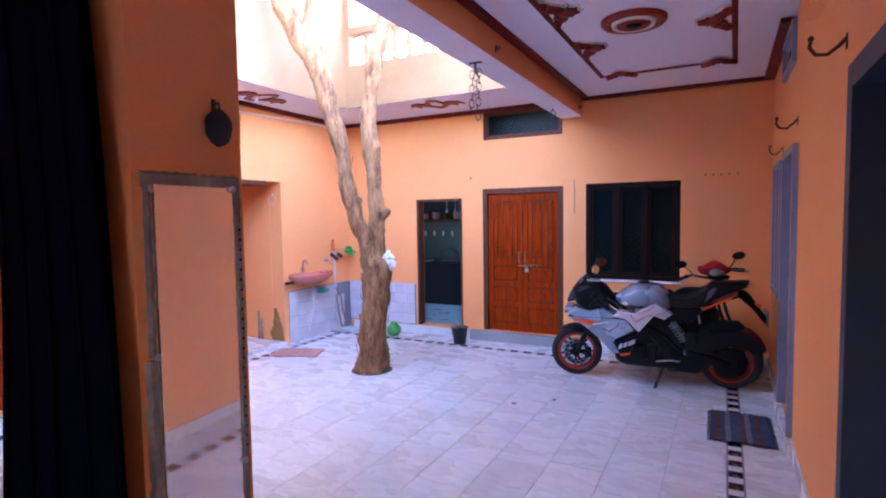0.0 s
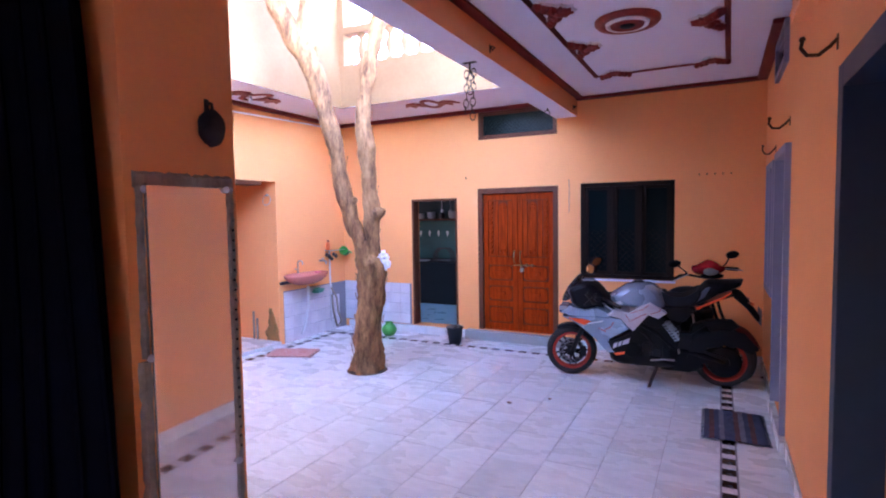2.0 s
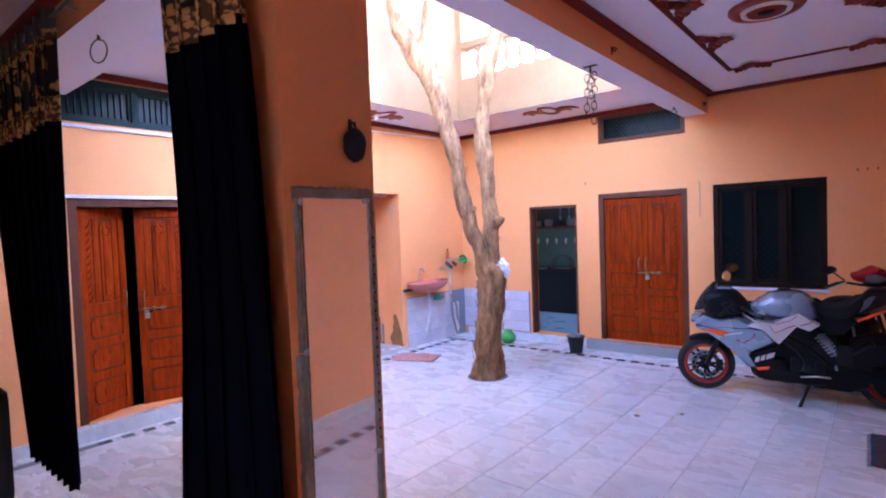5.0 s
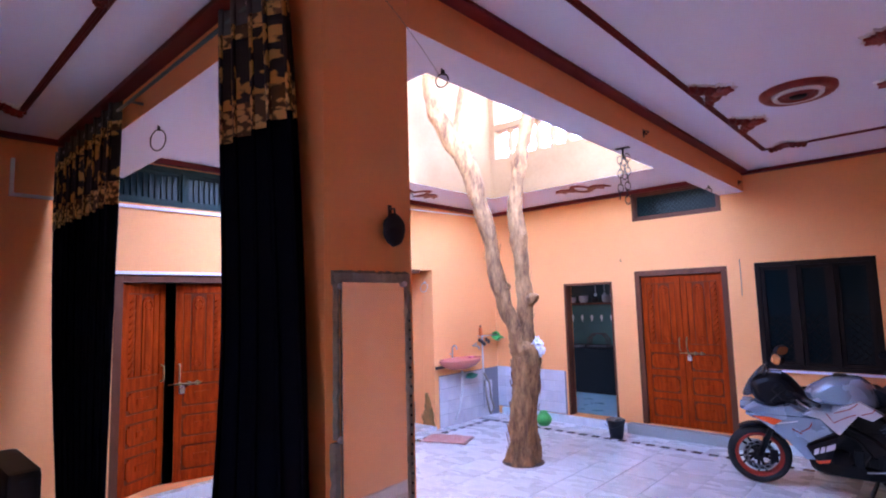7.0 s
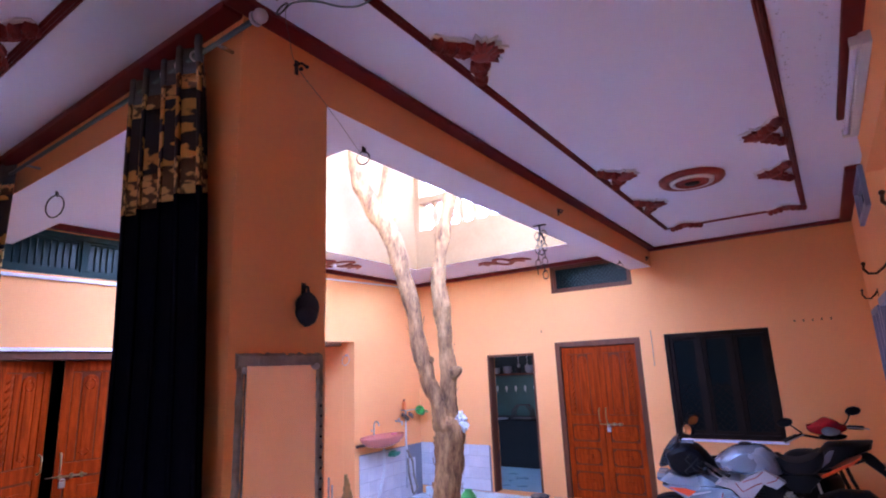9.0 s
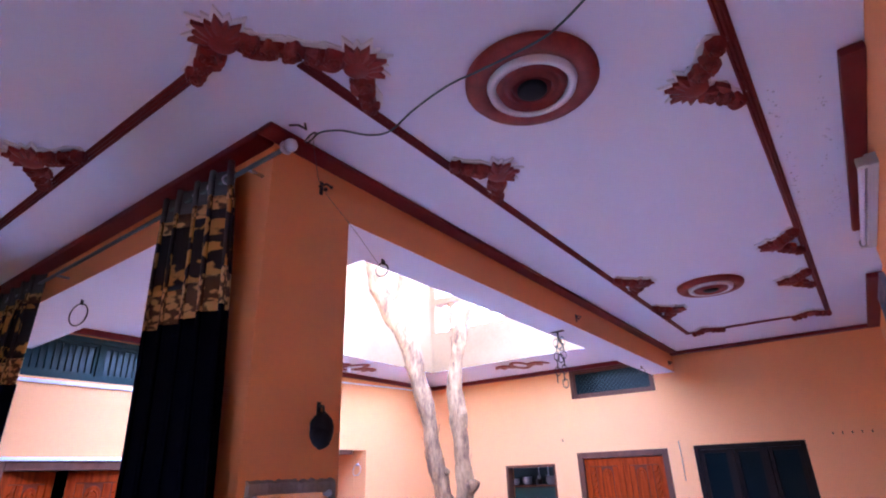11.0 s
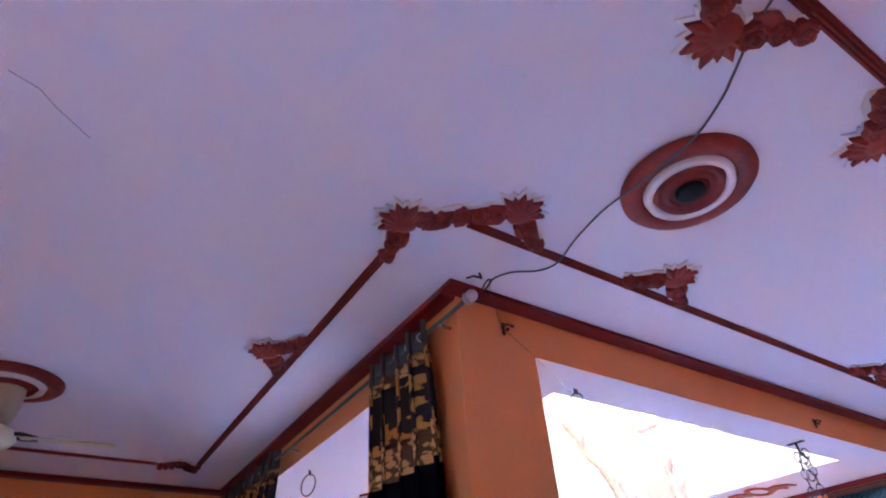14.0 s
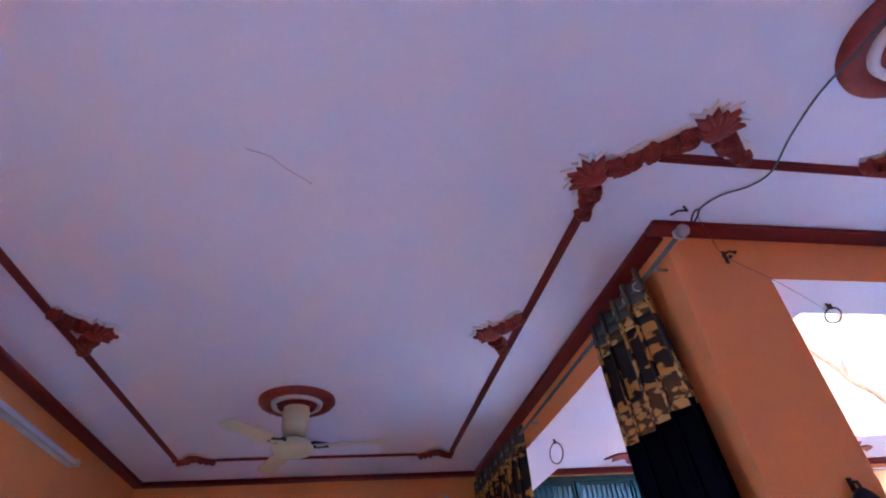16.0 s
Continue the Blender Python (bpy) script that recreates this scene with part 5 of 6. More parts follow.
M_ORANGE = mat("orange_plastic", (0.80, 0.16, 0.02), 0.35)
part("bottle_body", lathe([(0, 0), (0.03, 0.0), (0.032, 0.02), (0.032, 0.11), (0.018, 0.135), (0.014, 0.14)], 16), M_ORANGE, bottle)
part("bottle_cap", lathe([(0.016, 0.138), (0.016, 0.165), (0, 0.168)], 14), M_RED, bottle)
pipe = thing("riser_pipe", "old grey water riser with a coiled hose below", "pipe", (XL, 7.0, 0))
part("riser", tube([(0.03, 0, 0.15), (0.03, 0, 1.32)], 0.013), M_TUBE, pipe)
part("hose", tube([(0.06, -0.02, 0.72), (0.13, 0.03, 0.55), (0.10, 0.09, 0.32), (0.13, 0.14, 0.14), (0.10, 0.08, 0.05), (0.14, 0.0, 0.10), (0.12, -0.05, 0.35), (0.08, -0.03, 0.6)], 0.016), M_CEMENT, pipe, "grey flexible hose")
tagged(part("teal_cloth", add_blob(bmesh.new(), (0, 0, 0), (0.06, 0.11, 0.045), seed=5, amp=0.5, sub=3), M_TEALPL, at=(XL + 0.09, 6.62, 0.72), smooth=True), "teal scrubbing cloth on the pipe below the basin", "cloth")
low_tap = thing("low_tap", "low chrome tap on the tiled wall", "tap", (-5.35, YB, 0.46))
part("spout", tube([(0, -0.012, 0), (0, -0.10, 0), (0, -0.13, -0.04)], 0.014), M_STEEL, low_tap)
part("tap_handle", tube([(-0.05, -0.07, 0.035), (0.05, -0.07, 0.035)], 0.009), M_STEEL, low_tap)
ring_w = thing("towel_ring", "thin steel towel ring on the alcove side", "towel ring", (XL - 0.16, REC[1], 2.20))
part("ring", add_torus(bmesh.new(), 0.075, 0.005, Matrix.Translation((0, -0.02, -0.06)) @ Matrix.Rotation(radians(80), 4, "X"), 24, 6), M_STEEL, ring_w)
part("rose", lathe([(0, 0.02), (0.018, 0.015), (0.02, 0.0)], 12, Matrix.Translation((0, -0.001, 0.015)) @ Matrix.Rotation(radians(90), 4, "X")), M_STEEL, ring_w)
tagged(part("lintel_board", box((XL - 0.25, REC[0], REC[3] - 0.06), (XL + 0.03, REC[0] + 0.72, REC[3] - 0.002), 0.004), M_FRAMEWOOD), "dark old wooden board under the alcove lintel", "board")
for k in range(2):
    tagged(part("stub_pipe", tube([(0, 0, 0.0), (0, 0, 0.42 - 0.1 * k)], 0.014), M_CEMENT, at=(XL - 0.5 + 0.07 * k, REC[1] - 0.03, 0.05)), "short old pipe against the alcove wall", "pipe")
M_STAIN = mat("mossy_damp_plaster", (0.46, 0.19, 0.05), 0.95, second=(0.14, 0.12, 0.03), big=8, small=40, amount=1.0, bump=0.5)
bm = bmesh.new()
for k in range(9):
    add_blob(bm, (-0.10 - 0.03 * (k % 3) - 0.06 * rnd.random(), -0.001, 0.06 + 0.045 * k), (0.12 - 0.010 * k, 0.003, 0.09), seed=k, amp=0.6, freq=3, sub=2)
tagged(part("damp_patch", bm, M_STAIN, at=(XL, REC[1], 0.02)), "mossy brown damp patch on the alcove plaster", "stain")

# glazed tiles of the washing corner
dado = structure("dado_bed", box((XL + 0.0005, 5.95, 0.0), (XL + 0.005, YB, 0.78)), M_GROUT, "white glazed tile dado behind the basin", "dado")
dado2 = structure("dado_bed_north", box((XL + 0.005, YB - 0.005, 0.12), (KIT[0] - 0.03, YB - 0.0005, 0.78)), M_GROUT, "white glazed tile dado beside the kitchen door", "dado")
tile_mesh = finish(box((-0.5, -0.5, 0), (0.5, 0.5, 0.007)), "tile", M_TILE)
for k in range(8):
    for j in range(4):
        if k * 0.186 + 5.95 + 0.186 < YB and not (k > 5 and j == 3):
            o = new("tile", tile_mesh)
            o.parent = dado
            o.matrix_basis = pose(XL + 0.004, 5.95 + 0.093 + k * 0.186, 0.098 + j * 0.192, 0, 90, 0) @ Matrix.Diagonal((0.188, 0.182, 1, 1))
for k in range(7):
    for j in range(4):
        if j < 3 or k != 2:
            o = new("tile", tile_mesh)
            o.parent = dado2
            o.matrix_basis = pose(XL + 0.1 + k * 0.186, YB - 0.004, 0.21 + j * 0.165, 90, 0, 0) @ Matrix.Diagonal((0.182, 0.161, 1, 1))

# ---- loose things on the court floor ----
M_BUCKET = mat("dark_bucket_plastic", (0.015, 0.022, 0.028), 0.5, second=(0.03, 0.035, 0.04))
bucket = thing("waste_bucket", "small black plastic bucket with rubbish by the kitchen step", "bucket", (-3.43, 6.98, 0))
part("pail", lathe([(0, 0.002), (0.085, 0.002), (0.118, 0.23), (0.128, 0.235), (0.128, 0.245), (0.11, 0.245), (0.08, 0.012), (0, 0.012)], 24), M_BUCKET, bucket)
b = bmesh.new()
for k in range(6):
    add_blob(b, (rnd.uniform(-0.06, 0.06), rnd.uniform(-0.06, 0.06), 0.235 + 0.02 * rnd.random()), (0.045, 0.03, 0.022), seed=k, amp=0.6, sub=2)
part("rubbish", b, M_CEMENT, bucket, "crumpled brown rubbish")
part("bail", tube([(-0.125, 0, 0.225), (-0.10, -0.11, 0.18), (0, -0.135, 0.15), (0.10, -0.11, 0.18), (0.125, 0, 0.225)], 0.004), M_IRON, bucket)
pot = thing("green_pot", "round bright green plastic water pot by the tree", "pot", (-4.62, 7.05, 0))
part("pot_body", lathe([(0, 0.002), (0.07, 0.002), (0.115, 0.06), (0.12, 0.11), (0.085, 0.165), (0.055, 0.185), (0.065, 0.21), (0.056, 0.21), (0.045, 0.185), (0, 0.17)], 26), M_GREENPL, pot)
M_RUG = mat("red_rag_weave", (0.42, 0.10, 0.08), 0.95, second=(0.55, 0.42, 0.36), big=30, small=60, amount=1.0, bump=0.9)


def woven(name, label, w, d, m, mats, stripes, wob, fringe):
    """A soft woven mat: an uneven sheet with stripes, thickness and a frayed edge."""
    t = thing(name, label, "mat")
    t.matrix_world = m
    nx, ny = 48, 24
    g = bmesh.new()
    vs = [[g.verts.new((w * (i / nx - 0.5) + 0.008 * noise.noise(Vector((i * 0.5, j * 0.5, 1))), d * (j / ny - 0.5) + 0.010 * noise.noise(Vector((i * 0.4, j * 0.4, 7))), 0.010 + wob * abs(noise.noise(Vector((i * 0.22, j * 0.25, 3)))))) for i in range(nx + 1)] for j in range(ny + 1)]
    for j in range(ny):
        for i in range(nx):
            f = g.faces.new((vs[j][i], vs[j][i + 1], vs[j + 1][i + 1], vs[j + 1][i]))
            f.smooth = True
            f.material_index = stripes[int(i / nx * len(stripes))]
    ob = part("weave", g, mats, t)
    so = ob.modifiers.new("thickness", "SOLIDIFY")
    so.thickness, so.offset = 0.008, -1
    fr = bmesh.new()
    for k in range(fringe):
        y = d * (k / (fringe - 1) - 0.5)
        for s in (-1, 1):
            add_tube(fr, [(s * w / 2, y, 0.008), (s * (w / 2 + 0.025), y + rnd.uniform(-0.01, 0.01), 0.004)], 0.003, 4, False)
    fo = part("fringe", fr, mats[0], t)
    fo["kind"] = "stuff"
    return t


woven("rag_rug", "shaggy red and white rag rug on the floor", 0.62, 0.42, pose(-5.22, 5.52, 0.001, 0, 0, 22), [M_RUG], [0], 0.02, 24)
M_MATB = mat("slate_blue_weave", (0.035, 0.06, 0.11), 0.95, second=(0.015, 0.025, 0.05), big=25, small=90, amount=0.9, bump=0.7)
M_MATR = mat("brown_red_weave", (0.10, 0.035, 0.03), 0.95, second=(0.05, 0.02, 0.02), big=25, small=90, amount=0.9, bump=0.7)
M_MATG = mat("grey_weave", (0.16, 0.18, 0.21), 0.95, second=(0.07, 0.08, 0.1), big=25, small=90, amount=0.9, bump=0.7)
woven("door_mat", "striped blue and brown woven doormat by the side door", 0.46, 0.72, pose(0.135, 5.17, 0.001, 0, 0, 1), [M_MATB, M_MATR, M_MATG], [0, 1, 0, 2, 0, 0, 1, 2, 0, 1, 0, 0], 0.012, 30)
for x, y, s in ((-1.83, 4.93, 0.03), (-1.50, 5.2, 0.022)):
    tagged(part("dry_leaf", add_blob(bmesh.new(), (0, 0, 0.008), (s, s * 0.6, 0.007), seed=x, amp=0.5, sub=2), M_BARK, at=(x, y, 0)), "small dry brown leaf on the marble", "leaf")

# ---- kitchen seen through its doorway ----
M_KTILE = mat("teal_white_tile", (0.04, 0.125, 0.115), 0.4, second=(0.02, 0.065, 0.06), spec=0.1, amount=0.7)
counter = thing("kitchen_counter", "dark kitchen counter with a black worktop", "counter", (-5.2, 9.35, 0.11))
part("cabinet_front", box((-1.35, 0.02, 0.0), (1.8, 0.6, 0.80), 0.004), M_NEARBLACK, counter)
part("worktop", box((-1.38, -0.02, 0.80), (1.83, 0.62, 0.84), 0.006), M_NEARBLACK, counter, "black worktop")
splash = structure("kitchen_splashback", box((-6.59, 10.385, 0.95), (-3.36, 10.395, 1.75)), M_KTILE, "teal and white tiled kitchen splashback", "tiles")
M_KMOTIF = mat("pale_tile_motif", (0.42, 0.52, 0.50), 0.4)
for k in range(12):
    o = part("tile_motif", add_prism(bmesh.new(), [(-0.03, 0.0), (0.0, -0.09), (0.03, 0.0), (0.018, 0.05), (-0.018, 0.05)], 0.0, 0.004, Matrix.Rotation(radians(90), 4, "X")), M_KMOTIF, splash, at=(-6.35 + k * 0.22, 10.386, 1.50))
shelf = thing("kitchen_shelf", "dark kitchen shelf full of steel pots", "shelf", (-5.4, 10.18, 1.78))
part("board", box((-0.78, -0.02, 0), (1.2, 0.2, 0.03), 0.003), M_FRAMEWOOD, shelf)
for k in range(7):
    s = rnd.uniform(0.7, 1.15)
    v = thing("steel_pot", "round steel cooking pot on the kitchen shelf", "pot", (-6.1 + k * 0.26, 10.27, 1.812), 0, "kitchen pots")
    part("vessel", lathe([(0, 0), (0.06 * s, 0), (0.09 * s, 0.05 * s), (0.085 * s, 0.13 * s), (0.1 * s, 0.14 * s), (0.08 * s, 0.14 * s), (0.07 * s, 0.01), (0, 0.01)], 18), M_STEEL if k % 3 else M_IRON, v)
rackk = thing("dish_rack", "arched dark wire dish rack on the counter", "dish rack", (-5.0, 9.62, 0.951))
b = bmesh.new()
for k in range(6):
    add_tube(b, [(-0.2, k * 0.04, 0), (-0.19, k * 0.04, 0.16), (-0.1, k * 0.04, 0.26), (0.1, k * 0.04, 0.26), (0.19, k * 0.04, 0.16), (0.2, k * 0.04, 0)], 0.006, 6)
part("wires", b, M_IRON, rackk)
part("tray", box((-0.22, -0.02, 0.001), (0.22, 0.24, 0.02), 0.004), M_IRON, rackk)
lid = thing("steel_plate", "bright steel plate on the kitchen counter", "plate", (-5.4, 9.55, 0.952))
part("dish", lathe([(0, 0.004), (0.12, 0.004), (0.15, 0.02), (0.145, 0.022), (0.115, 0.008), (0, 0.008)], 24), M_STEEL, lid)
uten = thing("utensil_rail", "rail with hanging steel ladles under the lintel", "rail", (-4.05, 8.6, 2.14))
part("bar", tube([(-0.5, 0, 0), (0.4, 0, 0)], 0.008), M_STEEL, uten)
for k in range(5):
    b = tube([(-0.4 + k * 0.17, 0, 0), (-0.4 + k * 0.17, 0, -0.16)], 0.007)
    add_blob(b, (-0.4 + k * 0.17, 0, -0.18), (0.03, 0.015, 0.035), amp=0, sub=2)
    part("ladle", b, M_STEEL, uten)

# ---- dark covered couch in the west arm ----
M_COUCH = mat("black_leathercloth", (0.012, 0.011, 0.012), 0.6, second=(0.02, 0.018, 0.018), small=70, bump=0.2)
couch = thing("couch", "low black upholstered couch against the end wall", "sofa", (-5.18, -0.35, 0))
for lo, hi, nm in (((-0.45, -1.0, 0.05), (0.42, 1.0, 0.42), "seat"), ((-0.55, -1.0, 0.10), (-0.36, 1.0, 0.86), "backrest"), ((-0.5, 0.98, 0.05), (0.44, 1.18, 0.82), "armrest"), ((-0.5, -1.18, 0.05), (0.44, -0.98, 0.82), "armrest")):
    part(nm, box(lo, hi, 0.05), M_COUCH, couch)
for x, y in ((-0.4, -1.05), (0.36, -1.05), (-0.4, 1.05), (0.36, 1.05)):
    part("foot", lathe([(0, 0), (0.025, 0), (0.03, 0.06), (0, 0.06)], 12), M_FRAMEWOOD, couch, at=(x, y, 0))

# ---- motorcycles ----
M_SILVER = mat("silver_fairing_paint", (0.25, 0.33, 0.42), 0.26, 0.4, second=(0.18, 0.24, 0.32), big=3, small=60, amount=0.4, bump=0.02)
M_WHITEP = mat("white_fairing_panel", (0.60, 0.59, 0.63), 0.3, second=(0.32, 0.32, 0.36), amount=0.3, bump=0.02)
M_ORANGEP = mat("bright_orange_paint", (0.90, 0.10, 0.015), 0.35, second=(0.7, 0.10, 0.015), amount=0.3, bump=0.02)
M_TANKBLUE = mat("blue_grey_tank_stripe", (0.075, 0.095, 0.13), 0.35, second=(0.05, 0.065, 0.09), amount=0.3, bump=0.02)
M_RIM = mat("orange_red_rim_paint", (0.48, 0.035, 0.012), 0.45, second=(0.26, 0.02, 0.008), amount=0.4, bump=0.03)
M_SEAT = mat("black_vinyl_seat", (0.010, 0.011, 0.014), 0.6, second=(0.017, 0.018, 0.02), small=90, bump=0.2, spec=0.15)
M_ENGINE = mat("grey_black_engine", (0.007, 0.008, 0.010), 0.5, 0.2, second=(0.018, 0.018, 0.021), small=40, bump=0.2, spec=0.2)
M_BRONZE = mat("bronze_mirror_tint", (0.55, 0.30, 0.14), 0.25, 0.6, bump=0.0)
M_SCREEN = bpy.data.materials.new("smoked_clear_screen")
M_SCREEN.use_nodes = True
pb = M_SCREEN.node_tree.nodes["Principled BSDF"]
pb.inputs["Base Color"].default_value, pb.inputs["Roughness"].default_value, pb.inputs["Transmission Weight"].default_value, pb.inputs["IOR"].default_value = (0.10, 0.13, 0.16, 1), 0.08, 0.6, 1.15
M_DISC = mat("dull_disc_steel", (0.20, 0.21, 0.22), 0.4, 0.9, small=60, bump=0.05)
M_COIL = mat("pale_blue_coil_enamel", (0.26, 0.32, 0.36), 0.35, small=60, bump=0.05)
M_BIKERED = mat("deep_red_gloss_paint", (0.36, 0.012, 0.02), 0.22, second=(0.26, 0.008, 0.015), amount=0.3, bump=0.02)
M_LENS = mat("clear_lamp_lens", (0.34, 0.37, 0.40), 0.08, second=(0.12, 0.13, 0.15), small=50, amount=0.6, bump=0.1)


def wheel(bike, x, z, r, w, rim_m, disc, yaw=0.0, spokes=10):
    """Tyre, cast rim, brake disc and hub; the axle lies along local y."""
    m = Matrix.Translation((x, 0, z)) @ Matrix.Rotation(radians(yaw), 4, "Z") @ Matrix.Rotation(radians(90), 4, "X")
    wh = new("wheel")
    wh.parent = bike
    wh.matrix_basis = m
    part("tyre", lathe([(r * 0.74, -w * 0.42), (r * 0.88, -w * 0.5), (r * 0.97, -w * 0.3), (r, 0), (r * 0.97, w * 0.3), (r * 0.88, w * 0.5), (r * 0.74, w * 0.42), (r * 0.72, 0), (r * 0.74, -w * 0.42)], 44), M_RUBBER, wh)
    part("rim", lathe([(r * 0.70, -w * 0.40), (r * 0.76, -w * 0.44), (r * 0.765, -w * 0.36), (r * 0.72, 0), (r * 0.765, w * 0.36), (r * 0.76, w * 0.44), (r * 0.70, w * 0.40), (r * 0.64, w * 0.2), (r * 0.64, -w * 0.2), (r * 0.70, -w * 0.40)], 44), rim_m, wh)
    sp = bmesh.new()
    for k in range(spokes):
        a = 2 * math.pi * k / spokes + (0.12 if k % 2 else -0.12)
        add_tube(sp, [(0.045 * math.cos(a), 0.045 * math.sin(a), 0), (r * 0.67 * math.cos(a + 0.1), r * 0.67 * math.sin(a + 0.1), 0)], [0.016, 0.010], 6)
    part("spokes", sp, M_BLACK, wh)
    part("hub", lathe([(0, -w * 0.55), (0.03, -w * 0.55), (0.05, -w * 0.3), (0.05, w * 0.3), (0.03, w * 0.55), (0, w * 0.55)], 18), M_ENGINE, wh)
    if disc:
        for s in (1,):
            part("brake_disc", lathe([(r * 0.34, s * w * 0.52), (r * 0.52, s * w * 0.52), (r * 0.52, s * w * 0.56), (r * 0.34, s * w * 0.56), (r * 0.34, s * w * 0.52)], 32), M_ENGINE, wh, "dark brake disc")
    return wh


def solid(outline, half, bevel=0.02, taper=0.7):
    """A closed body from a side outline (x, z): full size in the middle, drawn in towards both sides."""
    b = bmesh.new()
    n = len(outline)
    cx, cz = sum(p[0] for p in outline) / n, sum(p[1] for p in outline) / n
    prev = None
    secs = [(-1.0, taper), (-0.85, 0.5 + taper / 2), (-0.45, 0.97), (0.0, 1.0), (0.45, 0.97), (0.85, 0.5 + taper / 2), (1.0, taper)]
    for y, f in secs:
        ring = [b.verts.new((cx + (x - cx) * f, y * half, cz + (z - cz) * f)) for x, z in outline]
        if prev:
            for j in range(n):
                b.faces.new((prev[j], prev[(j + 1) % n], ring[(j + 1) % n], ring[j]))
        else:
            b.faces.new(ring[::-1])
        prev = ring
    b.faces.new(prev)
    bmesh.ops.recalc_face_normals(b, faces=b.faces)
    for e in b.edges:
        if len(e.link_faces) == 2 and e.calc_face_angle(0) > radians(24):
            e.smooth = False
    return b


def smooth_loop(pts, k=4):
    out = []
    n = len(pts)
    for i in range(n):
        a, b, c, d = [Vector((*pts[(i + j) % n], 0)) for j in (-1, 0, 1, 2)]
        for j in range(k):
            t = j / k
            p = 0.5 * ((2 * b) + (c - a) * t + (2 * a - 5 * b + 4 * c - d) * t * t + (3 * b - a - 3 * c + d) * t ** 3)
            out.append((p.x, p.y))
    return out


# sports motorcycle: local -x is forward, the near flank faces -y
bike = thing("sports_motorcycle", "silver and orange faired sports motorcycle on its side stand", "motorcycle", (0.03, 6.37, 0))
bike.matrix_world = pose(0.03, 6.37, 0, 0, 0, 6.2) @ Matrix.Rotation(radians(2.5), 4, "X")
front = wheel(bike, -1.56, 0.285, 0.285, 0.11, M_RIM, True, 10)
wheel(bike, 0.02, 0.290, 0.29, 0.15, M_RIM, False)
b = bmesh.new()
for k in range(14):  # drilled disc: pale webs between the holes
    a = 2 * math.pi * k / 14
    add_tube(b, [(0.115 * math.cos(a), 0.115 * math.sin(a), 0.062), (0.138 * math.cos(a + 0.2), 0.138 * math.sin(a + 0.2), 0.062)], 0.006, 5)
add_torus(b, 0.142, 0.006, Matrix.Translation((0, 0, 0.062)), 32, 5)
add_torus(b, 0.108, 0.005, Matrix.Translation((0, 0, 0.062)), 28, 5)
part("drilled_disc", b, M_DISC, front, "grey drilled brake disc")
part("caliper", box((0.09, -0.06, 0.045), (0.16, 0.06, 0.085), 0.012), M_ENGINE, front, "dark brake caliper")
b = bmesh.new()
for s in (-1, 1):
    add_tube(b, [(-1.545, 0.085 * s, 0.285), (-1.36, 0.085 * s, 0.72), (-1.28, 0.085 * s, 0.92)], 0.026, 10)
    add_box(b, (-1.60, 0.07 * s - 0.02, 0.24), (-1.52, 0.07 * s + 0.02, 0.36), 0.01)
part("fork", b, M_ENGINE, bike, "dark upside-down fork")
b = bmesh.new()
prev = None
for k in range(13):
    a = radians(60 + k * 7)
    ring = [b.verts.new((-1.56 - 0.315 * math.cos(a) * q, y, 0.285 + 0.315 * math.sin(a) * q)) for y, q in ((-0.075, 0.93), (-0.06, 1.0), (0.0, 1.03), (0.06, 1.0), (0.075, 0.93))]
    if prev:
        for j in range(4):
            b.faces.new((prev[j], prev[j + 1], ring[j + 1], ring[j]))
    prev = ring
fm = part("front_mudguard", b, M_BLACK, bike, "black front mudguard", smooth=True)
so = fm.modifiers.new("thickness", "SOLIDIFY")
so.thickness = 0.006
part("nose_fairing", solid([(-1.70, 0.755), (-1.565, 0.83), (-1.40, 0.80), (-1.215, 0.855), (-1.09, 0.79), (-1.00, 0.735), (-1.20, 0.71), (-1.40, 0.715), (-1.60, 0.725)], 0.205, taper=0.72), M_SILVER, bike, "silver nose fairing", smooth=True)
part("side_fairing", solid([(-1.645, 0.73), (-1.40, 0.742), (-1.13, 0.742), (-0.99, 0.735), (-0.90, 0.62), (-1.12, 0.49), (-1.065, 0.335), (-1.14, 0.33), (-1.28, 0.49), (-1.42, 0.605), (-1.545, 0.685)], 0.225, taper=0.93), M_SILVER, bike, "silver side fairing", smooth=True)
part("upper_panel", solid([(-1.155, 0.765), (-1.065, 0.82), (-0.92, 0.80), (-0.845, 0.855), (-0.70, 0.92), (-0.535, 0.81), (-0.615, 0.75), (-0.72, 0.79), (-0.875, 0.595), (-0.925, 0.635), (-1.015, 0.73)], 0.236, taper=0.95), M_WHITEP, bike, "pale grey panel with fine red lines", smooth=True)
part("lower_panel", solid([(-1.145, 0.475), (-0.885, 0.585), (-0.945, 0.37), (-1.065, 0.335)], 0.237, taper=0.96), M_BLACK, bike, "black lower panel with a pale logo", smooth=True)
b = bmesh.new()
for u, w_, sl in ((-1.085, 0.045, 0.010), (-1.035, 0.040, 0.012), (-0.99, 0.075, 0.012)):  # pale slanted bars in place of the maker's mark
    v = 0.400 + (u + 1.085) * 0.42
    add_prism(b, [(u, v), (u + w_ - 0.006, v + w_ * 0.42), (u + w_ - 0.006 + sl, v + w_ * 0.42 + 0.052), (u + sl, v + 0.052)], 0.237, 0.243, Matrix.Rotation(radians(90), 4, "X"))
part("logo_plate", b, M_WHITEP, bike, "pale logo shape")
part("orange_tip", solid([(-1.075, 0.345), (-0.955, 0.375), (-0.965, 0.345), (-1.05, 0.325)], 0.242, taper=0.97), M_ORANGEP, bike, "orange lower edge")
